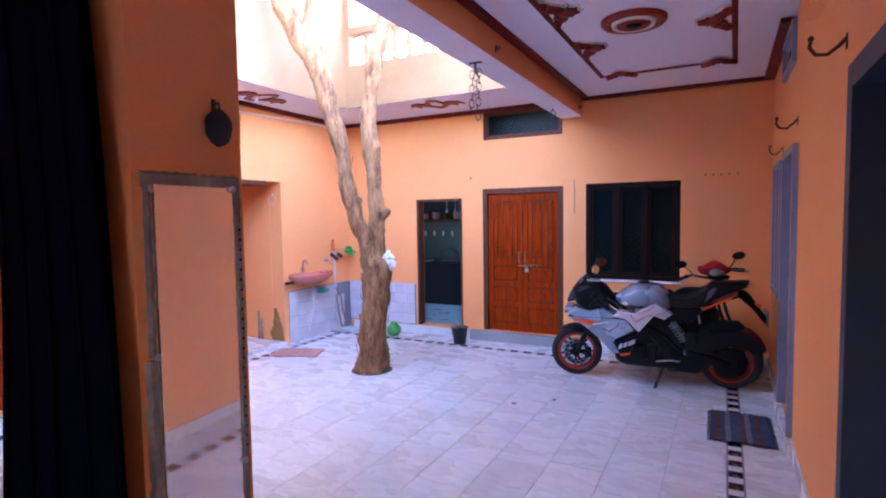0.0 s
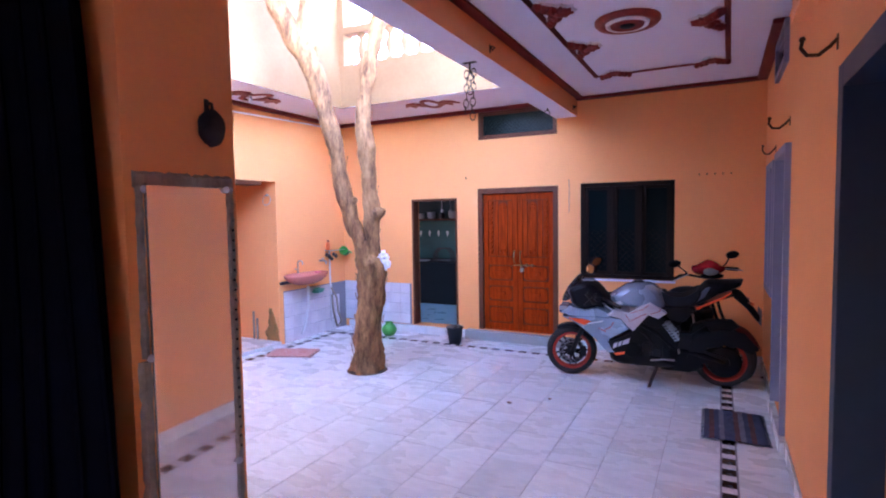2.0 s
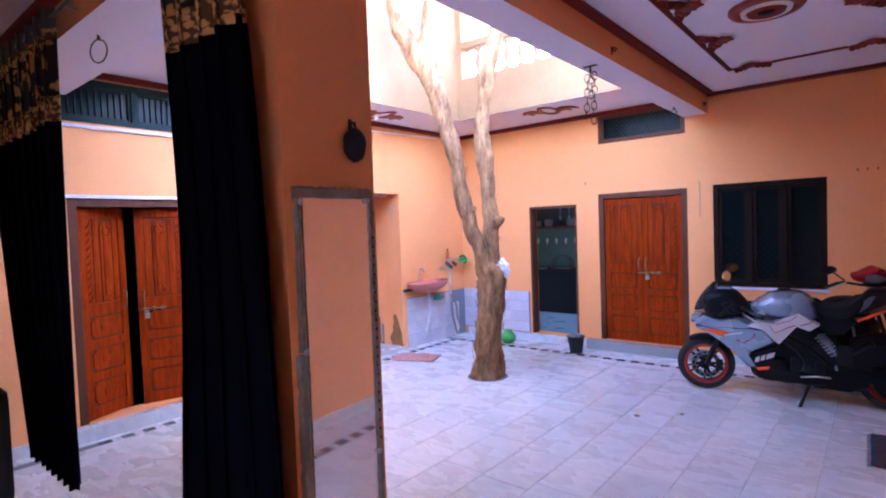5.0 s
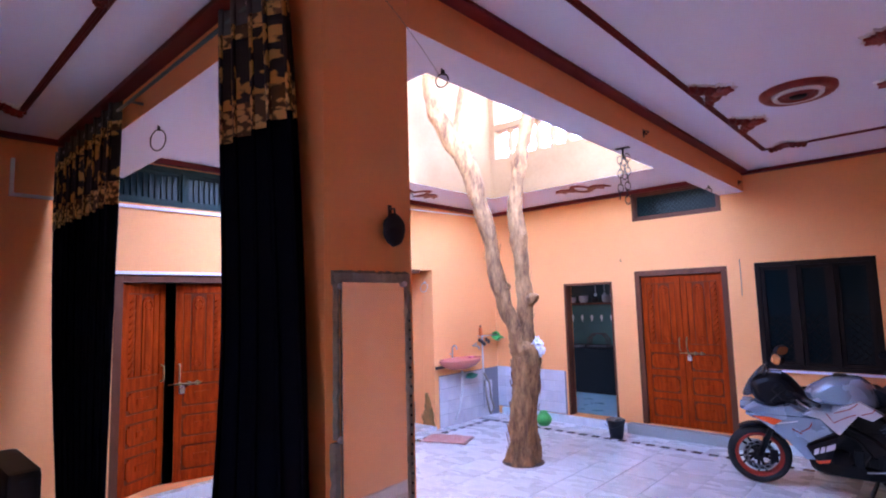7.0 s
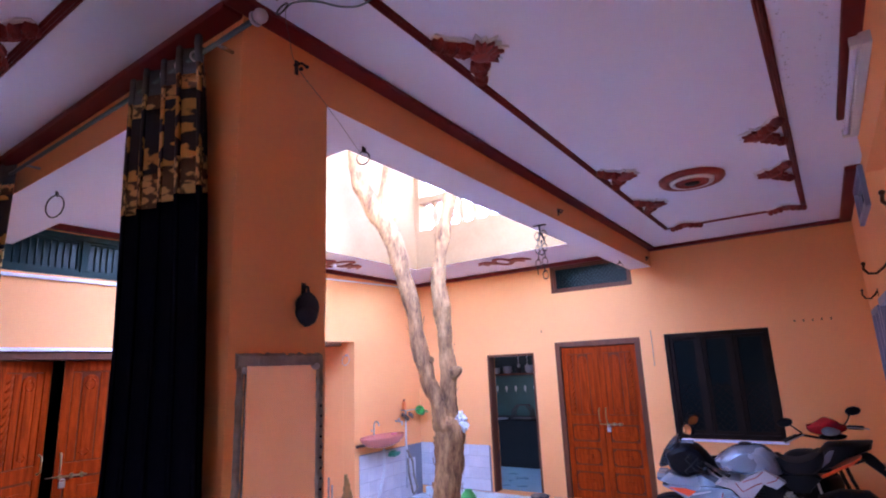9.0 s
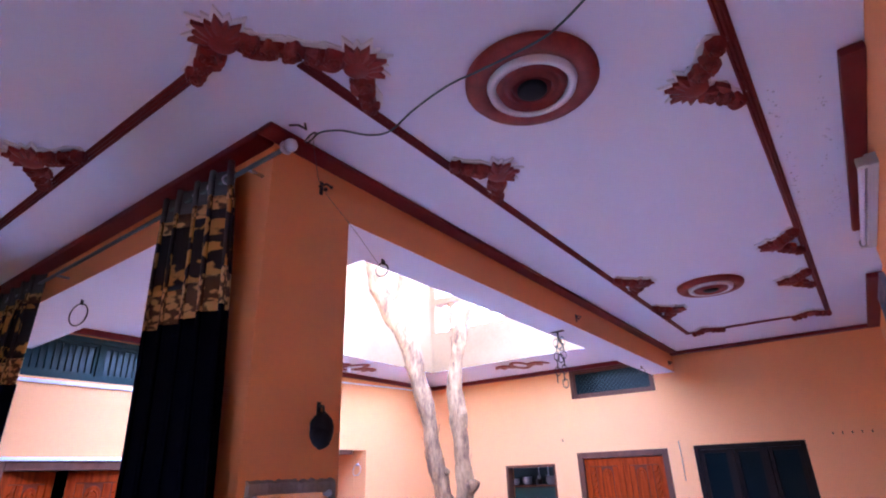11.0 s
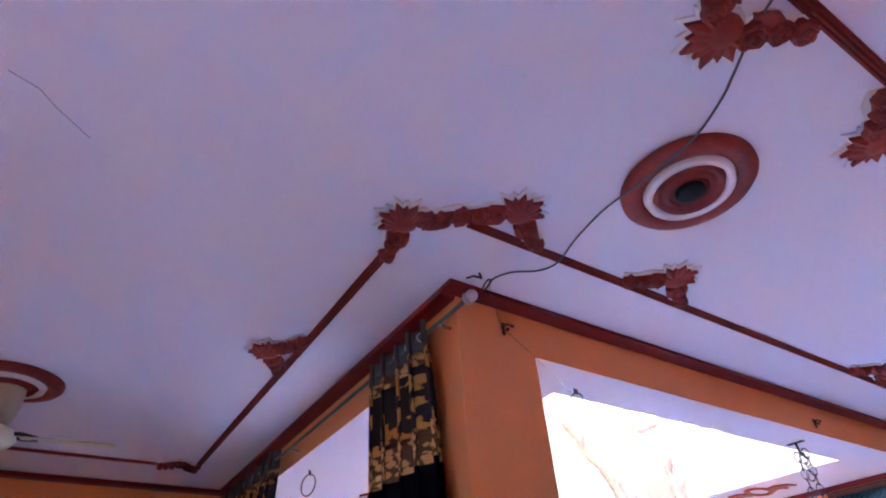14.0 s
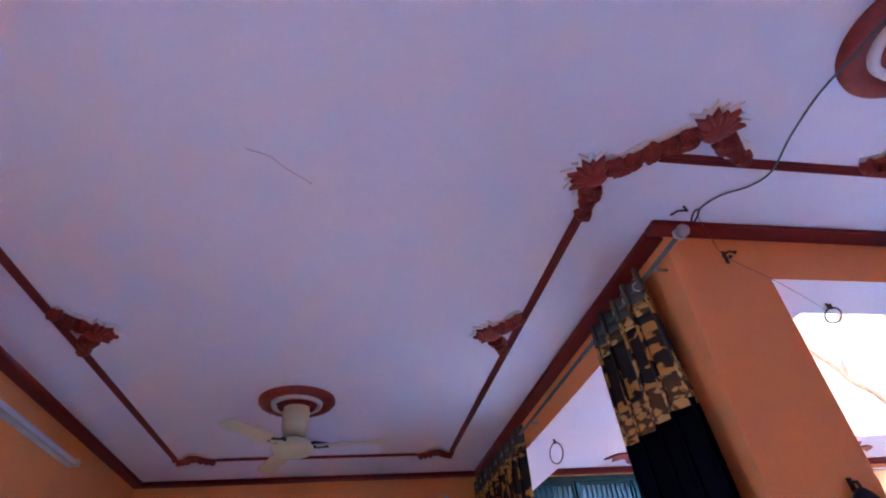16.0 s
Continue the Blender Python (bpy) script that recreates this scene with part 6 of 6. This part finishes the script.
part("orange_flash", solid([(-1.57, 0.715), (-1.41, 0.712), (-1.31, 0.688), (-1.385, 0.638), (-1.47, 0.668)], 0.231, taper=0.97), M_ORANGEP, bike, "orange flash on the nose")
for pts in (((-0.96, 0.79), (-0.91, 0.71), (-0.80, 0.775), (-0.74, 0.80)), ((-0.90, 0.80), (-0.78, 0.845), (-0.72, 0.90)), ((-0.70, 0.80), (-0.62, 0.83), (-0.60, 0.86)), ((-1.17, 0.60), (-1.10, 0.64), (-1.08, 0.69)), ((-1.24, 0.62), (-1.16, 0.58))):
    part("red_pinstripe", tube([(x, -0.238, z) for x, z in pts], 0.004, 5), M_RIM, bike, "thin red line")
part("pale_lettering", add_prism(bmesh.new(), [(-1.36, 0.648), (-1.19, 0.688), (-1.185, 0.70), (-1.355, 0.664)], 0.224, 0.230, Matrix.Rotation(radians(90), 4, "X")), M_WHITEP, bike, "thin pale bar")
for y0 in (-0.13, 0.03):
    part("headlight", box((-1.68, y0, 0.775), (-1.59, y0 + 0.10, 0.825), 0.015), M_LENS, bike, "clear headlight lens")
scr = solid(smooth_loop([(-1.66, 0.87), (-1.60, 1.02), (-1.50, 1.15), (-1.44, 1.19), (-1.43, 1.15), (-1.51, 1.03), (-1.56, 0.89)]), 0.11, taper=0.6)
part("windscreen", scr, M_SCREEN, bike, "smoked clear windscreen", smooth=True)
part("cockpit", solid(smooth_loop([(-1.60, 1.03), (-1.49, 1.09), (-1.37, 1.115), (-1.26, 1.09), (-1.16, 0.98), (-1.09, 0.87), (-1.20, 0.835), (-1.34, 0.79), (-1.45, 0.785), (-1.55, 0.85), (-1.58, 0.94)], 3), 0.17, taper=0.62), M_BLACK, bike, "black cockpit and dials", smooth=True)
b = bmesh.new()
for k, (x, y, z, r) in enumerate(((-1.34, -0.14, 1.00, 0.05), (-1.25, -0.16, 0.93, 0.045), (-1.40, -0.12, 0.92, 0.05), (-1.20, -0.17, 0.88, 0.035))):
    add_blob(b, (x, y, z), (r, r * 0.8, r * 0.9), seed=k, amp=0.25, freq=2.5, sub=2)
part("switchgear", b, M_ENGINE, bike, "dark switches and cables", smooth=True)
b = tube([(-1.30, -0.12, 1.04), (-1.38, -0.20, 0.98), (-1.30, -0.22, 0.88), (-1.18, -0.18, 0.84)], 0.007)
add_tube(b, [(-1.22, -0.10, 1.03), (-1.30, -0.22, 0.96), (-1.40, -0.20, 0.86), (-1.36, -0.12, 0.80)], 0.006)
part("cable", b, M_RUBBER, bike)
part("gauge", box((-1.42, -0.05, 1.085), (-1.30, 0.07, 1.125), 0.012), M_LENS, bike, "pale dial glass")
part("side_cover", solid([(-0.62, 0.86), (-0.30, 0.87), (-0.24, 0.84), (-0.36, 0.70), (-0.52, 0.70), (-0.60, 0.76)], 0.12, taper=0.9), M_BLACK, bike, "black side cover", smooth=True)
for s in (-1, 1):
    mi = part("rear_view_mirror", tube([(-1.44, 0.12 * s, 1.10), (-1.42, 0.20 * s, 1.20), (-1.38, 0.26 * s, 1.26)], 0.010), M_BLACK, bike)
    face = Matrix.Translation((-1.31, 0.31 * s, 1.285)) @ Matrix.Rotation(radians(10), 4, "Y") @ Matrix.Rotation(radians(-58 if s < 0 else 58), 4, "Z")
    outline = smooth_loop([(-0.075, -0.045), (0.065, -0.04), (0.085, 0.03), (0.02, 0.05), (-0.06, 0.03)], 3)
    upright = face @ Matrix.Rotation(radians(90), 4, "X")
    part("mirror_shell", add_prism(bmesh.new(), outline, -0.030, 0.004, upright), M_BLACK, mi)
    part("mirror_glass", add_prism(bmesh.new(), [(u * 0.9, v * 0.88) for u, v in outline], 0.004, 0.008, upright), M_BRONZE, mi, "bronze-tinted mirror glass")
    part("clip_on_bar", tube([(-1.24, 0.10 * s, 0.95), (-1.12, 0.27 * s, 0.92), (-1.02, 0.36 * s, 0.89)], 0.014), M_BLACK, bike)
    part("hand_grip", tube([(-1.12, 0.27 * s, 0.92), (-1.00, 0.38 * s, 0.885)], 0.02), M_RUBBER, bike)
    part("lever", tube([(-1.18, 0.26 * s, 0.90), (-1.12, 0.34 * s, 0.87), (-1.02, 0.42 * s, 0.835)], 0.007), M_STEEL, bike)
part("fuel_tank", solid(smooth_loop([(-1.13, 0.95), (-1.02, 1.04), (-0.92, 1.09), (-0.73, 1.105), (-0.635, 1.07), (-0.56, 0.98), (-0.54, 0.87), (-0.60, 0.83), (-0.87, 0.83), (-1.06, 0.86)], 3), 0.185, taper=0.62), M_SILVER, bike, "silver fuel tank", smooth=True)
part("tank_panel", solid([(-1.085, 0.885), (-0.86, 1.005), (-0.76, 1.055), (-0.70, 1.045), (-0.80, 0.975), (-1.02, 0.868)], 0.176, taper=0.90), M_WHITEP, bike, "pale tank stripe", smooth=True)
part("filler_cap", lathe([(0, 0.016), (0.05, 0.014), (0.066, 0.0)], 20, Matrix.Translation((-0.83, 0, 1.108))), M_BLACK, bike)
part("rider_seat", solid(smooth_loop([(-0.62, 1.02), (-0.55, 0.985), (-0.40, 0.975), (-0.27, 1.025), (-0.20, 1.08), (-0.19, 0.99), (-0.30, 0.86), (-0.56, 0.86)]), 0.14, taper=0.75), M_SEAT, bike, "black vinyl seat", smooth=True)
part("tail_unit", solid([(-0.27, 1.02), (-0.17, 1.13), (-0.14, 1.145), (0.19, 1.165), (0.17, 1.10), (0.09, 1.06), (-0.04, 1.005), (-0.21, 0.89), (-0.30, 0.86)], 0.115, taper=0.72), M_BLACK, bike, "black pointed tail unit", smooth=True)
part("tail_panel", solid([(-0.24, 1.00), (-0.16, 1.085), (-0.12, 1.09), (-0.17, 0.99), (-0.24, 0.93)], 0.122, taper=0.95), M_TANKBLUE, bike, "dark blue-grey side panel", smooth=True)
part("tail_stripe", solid([(-0.27, 0.855), (-0.14, 0.925), (-0.01, 0.985), (0.08, 1.045), (0.075, 1.03), (0.0, 0.965), (-0.13, 0.90), (-0.25, 0.835)], 0.112, taper=0.97), M_ORANGEP, bike, "orange stripe under the tail")
part("wheel_guard", add_prism(bmesh.new(), [(-0.34, 0.30), (-0.31, 0.50), (-0.16, 0.62), (0.02, 0.655), (0.20, 0.62), (0.335, 0.46), (0.27, 0.40), (0.16, 0.46), (0.0, 0.48), (-0.14, 0.44), (-0.22, 0.34)], 0.129, 0.138, Matrix.Rotation(radians(90), 4, "X"), bevel=0.003), M_BLACK, bike, "black metal guard over the rear wheel")
part("chain_case", solid(smooth_loop([(-0.52, 0.42), (-0.30, 0.44), (0.02, 0.36), (0.08, 0.29), (0.02, 0.24), (-0.30, 0.28), (-0.52, 0.32)]), 0.128, taper=0.95), M_BLACK, bike, "black chain case", smooth=True)
for k in range(5):
    part("engine_cover", box((-0.98 + k * 0.10, -0.150, 0.30 + 0.02 * (k % 2)), (-0.91 + k * 0.10, -0.120, 0.40 + 0.03 * (k % 3)), 0.012), M_ENGINE, bike, "dark engine side cover")
part("exhaust_box", solid([(-0.60, 0.16), (-0.30, 0.15), (-0.16, 0.22), (-0.20, 0.34), (-0.56, 0.34)], 0.13, taper=0.85), M_BLACK, bike, "black under-engine exhaust box", smooth=True)
part("sprocket_cover", lathe([(0, 0.012), (0.15, 0.012), (0.165, 0.006), (0.165, -0.006), (0, -0.006)], 32, Matrix.Translation((0.02, -0.088, 0.29)) @ Matrix.Rotation(radians(90), 4, "X")), M_BLACK, bike, "black sprocket and brake cover")
part("gear_lever", tube([(-0.70, -0.15, 0.27), (-0.56, -0.18, 0.30), (-0.46, -0.19, 0.30)], 0.009), M_STEEL, bike)
part("hose", tube([(-0.86, -0.12, 0.62), (-0.74, -0.15, 0.54), (-0.66, -0.14, 0.42), (-0.72, -0.13, 0.32)], 0.014), M_RUBBER, bike)
part("rear_mudguard", solid(smooth_loop([(0.06, 1.02), (0.16, 1.05), (0.30, 0.86), (0.36, 0.76), (0.33, 0.72), (0.22, 0.86)]), 0.05), M_BLACK, bike, smooth=True)
part("number_plate", box((0.345, -0.10, 0.70), (0.352, 0.10, 0.86), 0.003), M_TANKBLUE, bike, "dark blank plate")
for s in (-1, 1):
    part("rear_indicator", tube([(0.24, 0.05 * s, 0.93), (0.26, 0.15 * s, 0.93)], [0.008, 0.018]), M_ORANGE, bike)
for nm, lo, hi in (("crankcase", (-1.08, -0.12, 0.22), (-0.40, 0.12, 0.62)), ("cylinder", (-0.98, -0.10, 0.60), (-0.79, 0.10, 0.80)), ("airbox", (-0.78, -0.11, 0.60), (-0.52, 0.11, 0.80)), ("gearbox", (-0.42, -0.11, 0.17), (-0.20, 0.11, 0.56))):
    part(nm, box(lo, hi, 0.035), M_ENGINE, bike, "dark engine casting")
for k in range(6):
    part("cooling_fin", box((-1.0, -0.125, 0.622 + k * 0.028), (-0.72, 0.125, 0.634 + k * 0.028)), M_ENGINE, bike)
part("clutch_cover", lathe([(0, 0.03), (0.06, 0.028), (0.085, 0.01), (0.09, 0)], 24, Matrix.Translation((-0.88, -0.128, 0.36)) @ Matrix.Rotation(radians(90), 4, "X")), M_ENGINE, bike)
part("belly_pan", solid(smooth_loop([(-1.13, 0.32), (-1.0, 0.34), (-0.70, 0.33), (-0.40, 0.24), (-0.45, 0.19), (-0.70, 0.185), (-1.02, 0.195), (-1.12, 0.23)]), 0.15), M_BLACK, bike, smooth=True)
b = bmesh.new()
for s in (-1, 1):
    add_tube(b, [(-1.20, 0.05 * s, 0.86), (-0.95, 0.15 * s, 0.74), (-0.62, 0.14 * s, 0.56), (-0.46, 0.12 * s, 0.40)], 0.016, 8)
    add_tube(b, [(-0.62, 0.12 * s, 0.80), (-0.40, 0.11 * s, 0.62), (-0.46, 0.11 * s, 0.42)], 0.014, 8)
    add_tube(b, [(-0.62, 0.12 * s, 0.84), (-0.2, 0.10 * s, 0.90), (0.1, 0.06 * s, 1.0)], 0.012, 8)
part("trellis_frame", b, M_BLACK, bike, "black tubular frame")
b = bmesh.new()
for s in (-1, 1):
    add_tube(b, [(-0.46, 0.10 * s, 0.40), (-0.2, 0.12 * s, 0.36), (0.02, 0.11 * s, 0.29)], [0.035, 0.03, 0.026], 8)
part("swingarm", b, M_BLACK, bike)
b = tube([(-0.55, -0.10, 0.70), (-0.41, -0.10, 0.50)], 0.026, 10)
for k in range(7):
    add_torus(b, 0.042, 0.009, Matrix.Translation((-0.54 + k * 0.019, -0.115, 0.685 - k * 0.027)) @ Matrix.Rotation(radians(-35), 4, "Y"), 18, 6)
part("shock_absorber", b, M_COIL, bike, "pale coil shock absorber")
part("silencer", tube([(-0.44, -0.06, 0.40), (-0.30, -0.08, 0.50), (-0.12, -0.08, 0.62)], [0.03, 0.05, 0.06], 14), M_ENGINE, bike, "short dark silencer")
part("mud_flap", solid([(-0.34, 0.40), (-0.30, 0.66), (-0.12, 0.73), (0.10, 0.73), (0.17, 0.66), (0.02, 0.56), (-0.20, 0.46)], 0.05, taper=0.9), M_BLACK, bike, "black inner mudguard", smooth=True)
part("heel_plate", box((-0.42, -0.16, 0.42), (-0.30, -0.145, 0.60), 0.008), M_ENGINE, bike)
b = tube([(-0.62, -0.12, 0.22), (-0.68, -0.22, 0.10), (-0.715, -0.28, -0.002)], 0.017)
add_box(b, (-0.755, -0.31, -0.022), (-0.68, -0.26, -0.010), 0.004)
part("side_stand", b, M_IRON, bike, "iron side stand")
part("foot_peg", tube([(-0.42, -0.13, 0.40), (-0.42, -0.24, 0.40)], 0.012), M_STEEL, bike)
b = bmesh.new()
prev = None
for k in range(10):
    a = radians(30 + k * 13)
    ring = [b.verts.new((0.02 - 0.32 * math.cos(a), y, 0.29 + 0.32 * math.sin(a))) for y in (-0.085, 0, 0.085)]
    if prev:
        for j in range(2):
            b.faces.new((prev[j], prev[j + 1], ring[j + 1], ring[j]))
    prev = ring
hg = part("tyre_hugger", b, M_BLACK, bike, smooth=True)
so = hg.modifiers.new("thickness", "SOLIDIFY")
so.thickness = 0.006

# commuter motorcycle parked behind it, its bars turned to the court: local +x is forward
moto = thing("commuter_motorcycle", "dark commuter motorcycle with a red headlamp cowl beside the wall", "motorcycle", (0.16, 6.62, 0), -22)
wheel(moto, 0.0, 0.29, 0.29, 0.085, M_BLACK, False, -25)
wheel(moto, -1.12, 0.29, 0.29, 0.095, M_BLACK, False)
b = bmesh.new()
prev = None
for k in range(12):
    a = radians(25 + k * 12)
    ring = [b.verts.new(((0.33 * q) * math.cos(a), y, 0.29 + 0.33 * q * math.sin(a))) for y, q in ((-0.06, 0.93), (-0.04, 1.0), (0.04, 1.0), (0.06, 0.93))]
    if prev:
        for j in range(3):
            b.faces.new((prev[j], prev[j + 1], ring[j + 1], ring[j]))
    prev = ring
fg = part("front_mudguard", b, M_RED, moto, "dark red front mudguard", smooth=True, at=pose(0, 0, 0, 0, 0, -25))
so = fg.modifiers.new("thickness", "SOLIDIFY")
so.thickness = 0.006
b = bmesh.new()
for s in (-1, 1):
    add_tube(b, [(0.0, 0.08 * s, 0.29), (-0.18, 0.075 * s, 0.74), (-0.26, 0.07 * s, 1.02)], 0.018, 8)
part("fork", b, M_ENGINE, moto)
cowl_bm = bmesh.new()
add_blob(cowl_bm, (0, 0, 0), (0.13, 0.20, 0.10), seed=1, amp=0.08, freq=1.2, sub=4)
for v in cowl_bm.verts:  # a peak over the lamp and a flat underside
    v.co.z = v.co.z * (0.65 if v.co.z < 0 else 1.0) + 0.03 * max(v.co.x, 0) / 0.13 - 0.25 * abs(v.co.y) * (v.co.z > 0.03)
cowl = part("headlamp_cowl", cowl_bm, M_BIKERED, moto, "glossy red headlamp cowl", at=pose(-0.27, -0.05, 1.22, 0, 10, -34) @ Matrix.Diagonal((0.95, 0.92, 1.1, 1)), smooth=True)
lamp_bm = add_blob(bmesh.new(), (0.105, -0.03, 0.005), (0.036, 0.10, 0.045), seed=3, amp=0.05, sub=3)
part("headlamp", lamp_bm, M_LENS, cowl, "clear headlamp lens", smooth=True)
part("lamp_trim", add_blob(bmesh.new(), (0.085, 0, -0.05), (0.05, 0.15, 0.03), seed=5, amp=0.05, sub=3), M_BLACK, cowl, "black trim below the lamp", smooth=True)
bars = part("handlebar", tube([(0.0, -0.36, 0.0), (0.02, -0.22, 0.03), (0.06, -0.08, -0.02), (0.06, 0.08, -0.02), (0.02, 0.22, 0.03), (0.0, 0.36, 0.0)], 0.012), M_BLACK, moto, at=pose(-0.31, -0.05, 1.17, 8, 0, -40))
for s in (-1, 1):
    part("hand_grip", tube([(0.0, 0.25 * s, 0.02), (0.0, 0.38 * s, -0.01)], 0.02), M_RUBBER, bars)
    part("lever", tube([(0.05, 0.20 * s, 0.03), (0.07, 0.30 * s, 0.01), (0.06, 0.40 * s, -0.02)], 0.006), M_STEEL, bars)
    st = part("mirror_stalk", tube([(0.02, 0.20 * s, 0.04), (0.03, 0.25 * s, 0.09), (0.02, 0.29 * s, 0.14)], 0.007), M_BLACK, bars)
    part("rear_view_mirror", add_blob(bmesh.new(), (0.02, 0.33 * s, 0.165), (0.022, 0.075, 0.042), amp=0.05, sub=3), M_BLACK, st, smooth=True)
part("fuel_tank", solid(smooth_loop([(-0.30, 0.92), (-0.44, 1.0), (-0.66, 0.98), (-0.76, 0.86), (-0.60, 0.76), (-0.36, 0.78)]), 0.14, taper=0.6), M_BLACK, moto, "black fuel tank", smooth=True)
part("seat", solid(smooth_loop([(-0.72, 0.86), (-0.95, 0.84), (-1.25, 0.90), (-1.38, 0.90), (-1.36, 0.82), (-1.0, 0.76), (-0.76, 0.78)]), 0.13, taper=0.8), M_SEAT, moto, "long black seat", smooth=True)
b = box((-0.72, -0.12, 0.28), (-0.36, 0.12, 0.62), 0.04)
add_box(b, (-0.62, -0.09, 0.6), (-0.42, 0.09, 0.78), 0.03)
part("engine", b, M_ENGINE, moto)
b = bmesh.new()
for s in (-1, 1):
    add_tube(b, [(-0.26, 0.03 * s, 0.95), (-0.36, 0.06 * s, 0.55), (-0.50, 0.08 * s, 0.26), (-1.12, 0.09 * s, 0.29)], 0.016, 8)
    add_tube(b, [(-1.12, 0.10 * s, 0.29), (-1.02, 0.11 * s, 0.74)], 0.022, 8)
part("frame", b, M_BLACK, moto, "black tubular frame")
part("rear_mudguard", solid(smooth_loop([(-1.0, 0.70), (-1.3, 0.82), (-1.42, 0.66), (-1.44, 0.5), (-1.38, 0.5), (-1.28, 0.64), (-1.05, 0.62)]), 0.07), M_BLACK, moto, smooth=True)
part("leg_guard", tube([(-0.30, -0.16, 0.36), (-0.34, -0.22, 0.62), (-0.40, -0.14, 0.74)], 0.012), M_STEEL, moto, "pale steel leg guard")
part("side_box", solid([(-0.62, 0.42), (-0.30, 0.46), (-0.26, 0.74), (-0.44, 0.86), (-0.66, 0.74)], 0.16, taper=0.9), M_BLACK, moto, "black body panel", smooth=True)
part("centre_stand", tube([(-0.75, -0.14, 0.004), (-0.68, -0.10, 0.3)], 0.014), M_IRON, moto)

# ---- marble slabs and striped border of the floor ----
slab_mesh = finish(add_prism(bmesh.new(), [(-0.5, -0.5), (0.5, -0.5), (0.5, 0.5), (-0.5, 0.5)], -0.02, 0.0), "slab", M_MARBLE)
black_mesh = finish(box((-0.5, -0.5, -0.02), (0.5, 0.5, 0.0)), "stripe_tile", M_BLACKSTONE)
white_mesh = finish(box((-0.5, -0.5, -0.02), (0.5, 0.5, 0.0)), "stripe_tile", M_WHITESTONE)
SR = random.Random(21)


def lay(mesh, name, x0, x1, y0, y1, gap=0.003):
    o = new(name, mesh)
    o.parent = floor
    turn = SR.random() < 0.5
    sx, sy = x1 - x0 - gap, y1 - y0 - gap
    o.matrix_basis = pose((x0 + x1) / 2, (y0 + y1) / 2, SR.uniform(-0.0004, 0.0004)) @ Matrix.Diagonal((sx, sy, 1, 1))
    return o


BX0, BX1, BY = (-5.60, -5.49), (0.03, 0.145), (6.84, 6.95)


def columns(x0, x1, y0, y1, n, lengths):
    w = (x1 - x0) / n
    for c in range(n):
        y = y0 - SR.uniform(0.0, 0.5)
        while y < y1 - 0.01:
            e = y + SR.choice(lengths)
            if y1 - e < 0.12:
                e = y1
            lay(slab_mesh, "slab", x0 + c * w, x0 + (c + 1) * w, max(y, y0), min(e, y1))
            y = e


columns(BX0[1], BX1[0], YS, BY[0], 14, (0.58, 0.62, 0.66))
columns(BX1[1], XR, YS, BY[0], 1, (0.6, 0.75))
columns(XL, BX0[0], YS, BY[0], 1, (0.6, 0.9))
for k in range(9):
    lay(slab_mesh, "slab", XL + k * (XR - XL) / 9, XL + (k + 1) * (XR - XL) / 9, BY[1], YB)


def stripe(a0, a1, b0, b1, along):
    """Black and white squares in turn between thin black edge lines."""
    k, a = 0, a0
    while a < a1 - 0.02:
        w = 0.085 if k % 2 else 0.105
        e = min(a + w, a1)
        args = (a, e, b0 + 0.012, b1 - 0.012) if along == "x" else (b0 + 0.012, b1 - 0.012, a, e)
        lay(white_mesh if k % 2 else black_mesh, "stripe_tile", *args, gap=0.001)
        a, k = e, k + 1


stripe(YS, BY[0], *BX1, "y")
stripe(XL + 0.3, XR, *BY, "x")
stripe(1.6, BY[0], *BX0, "y")
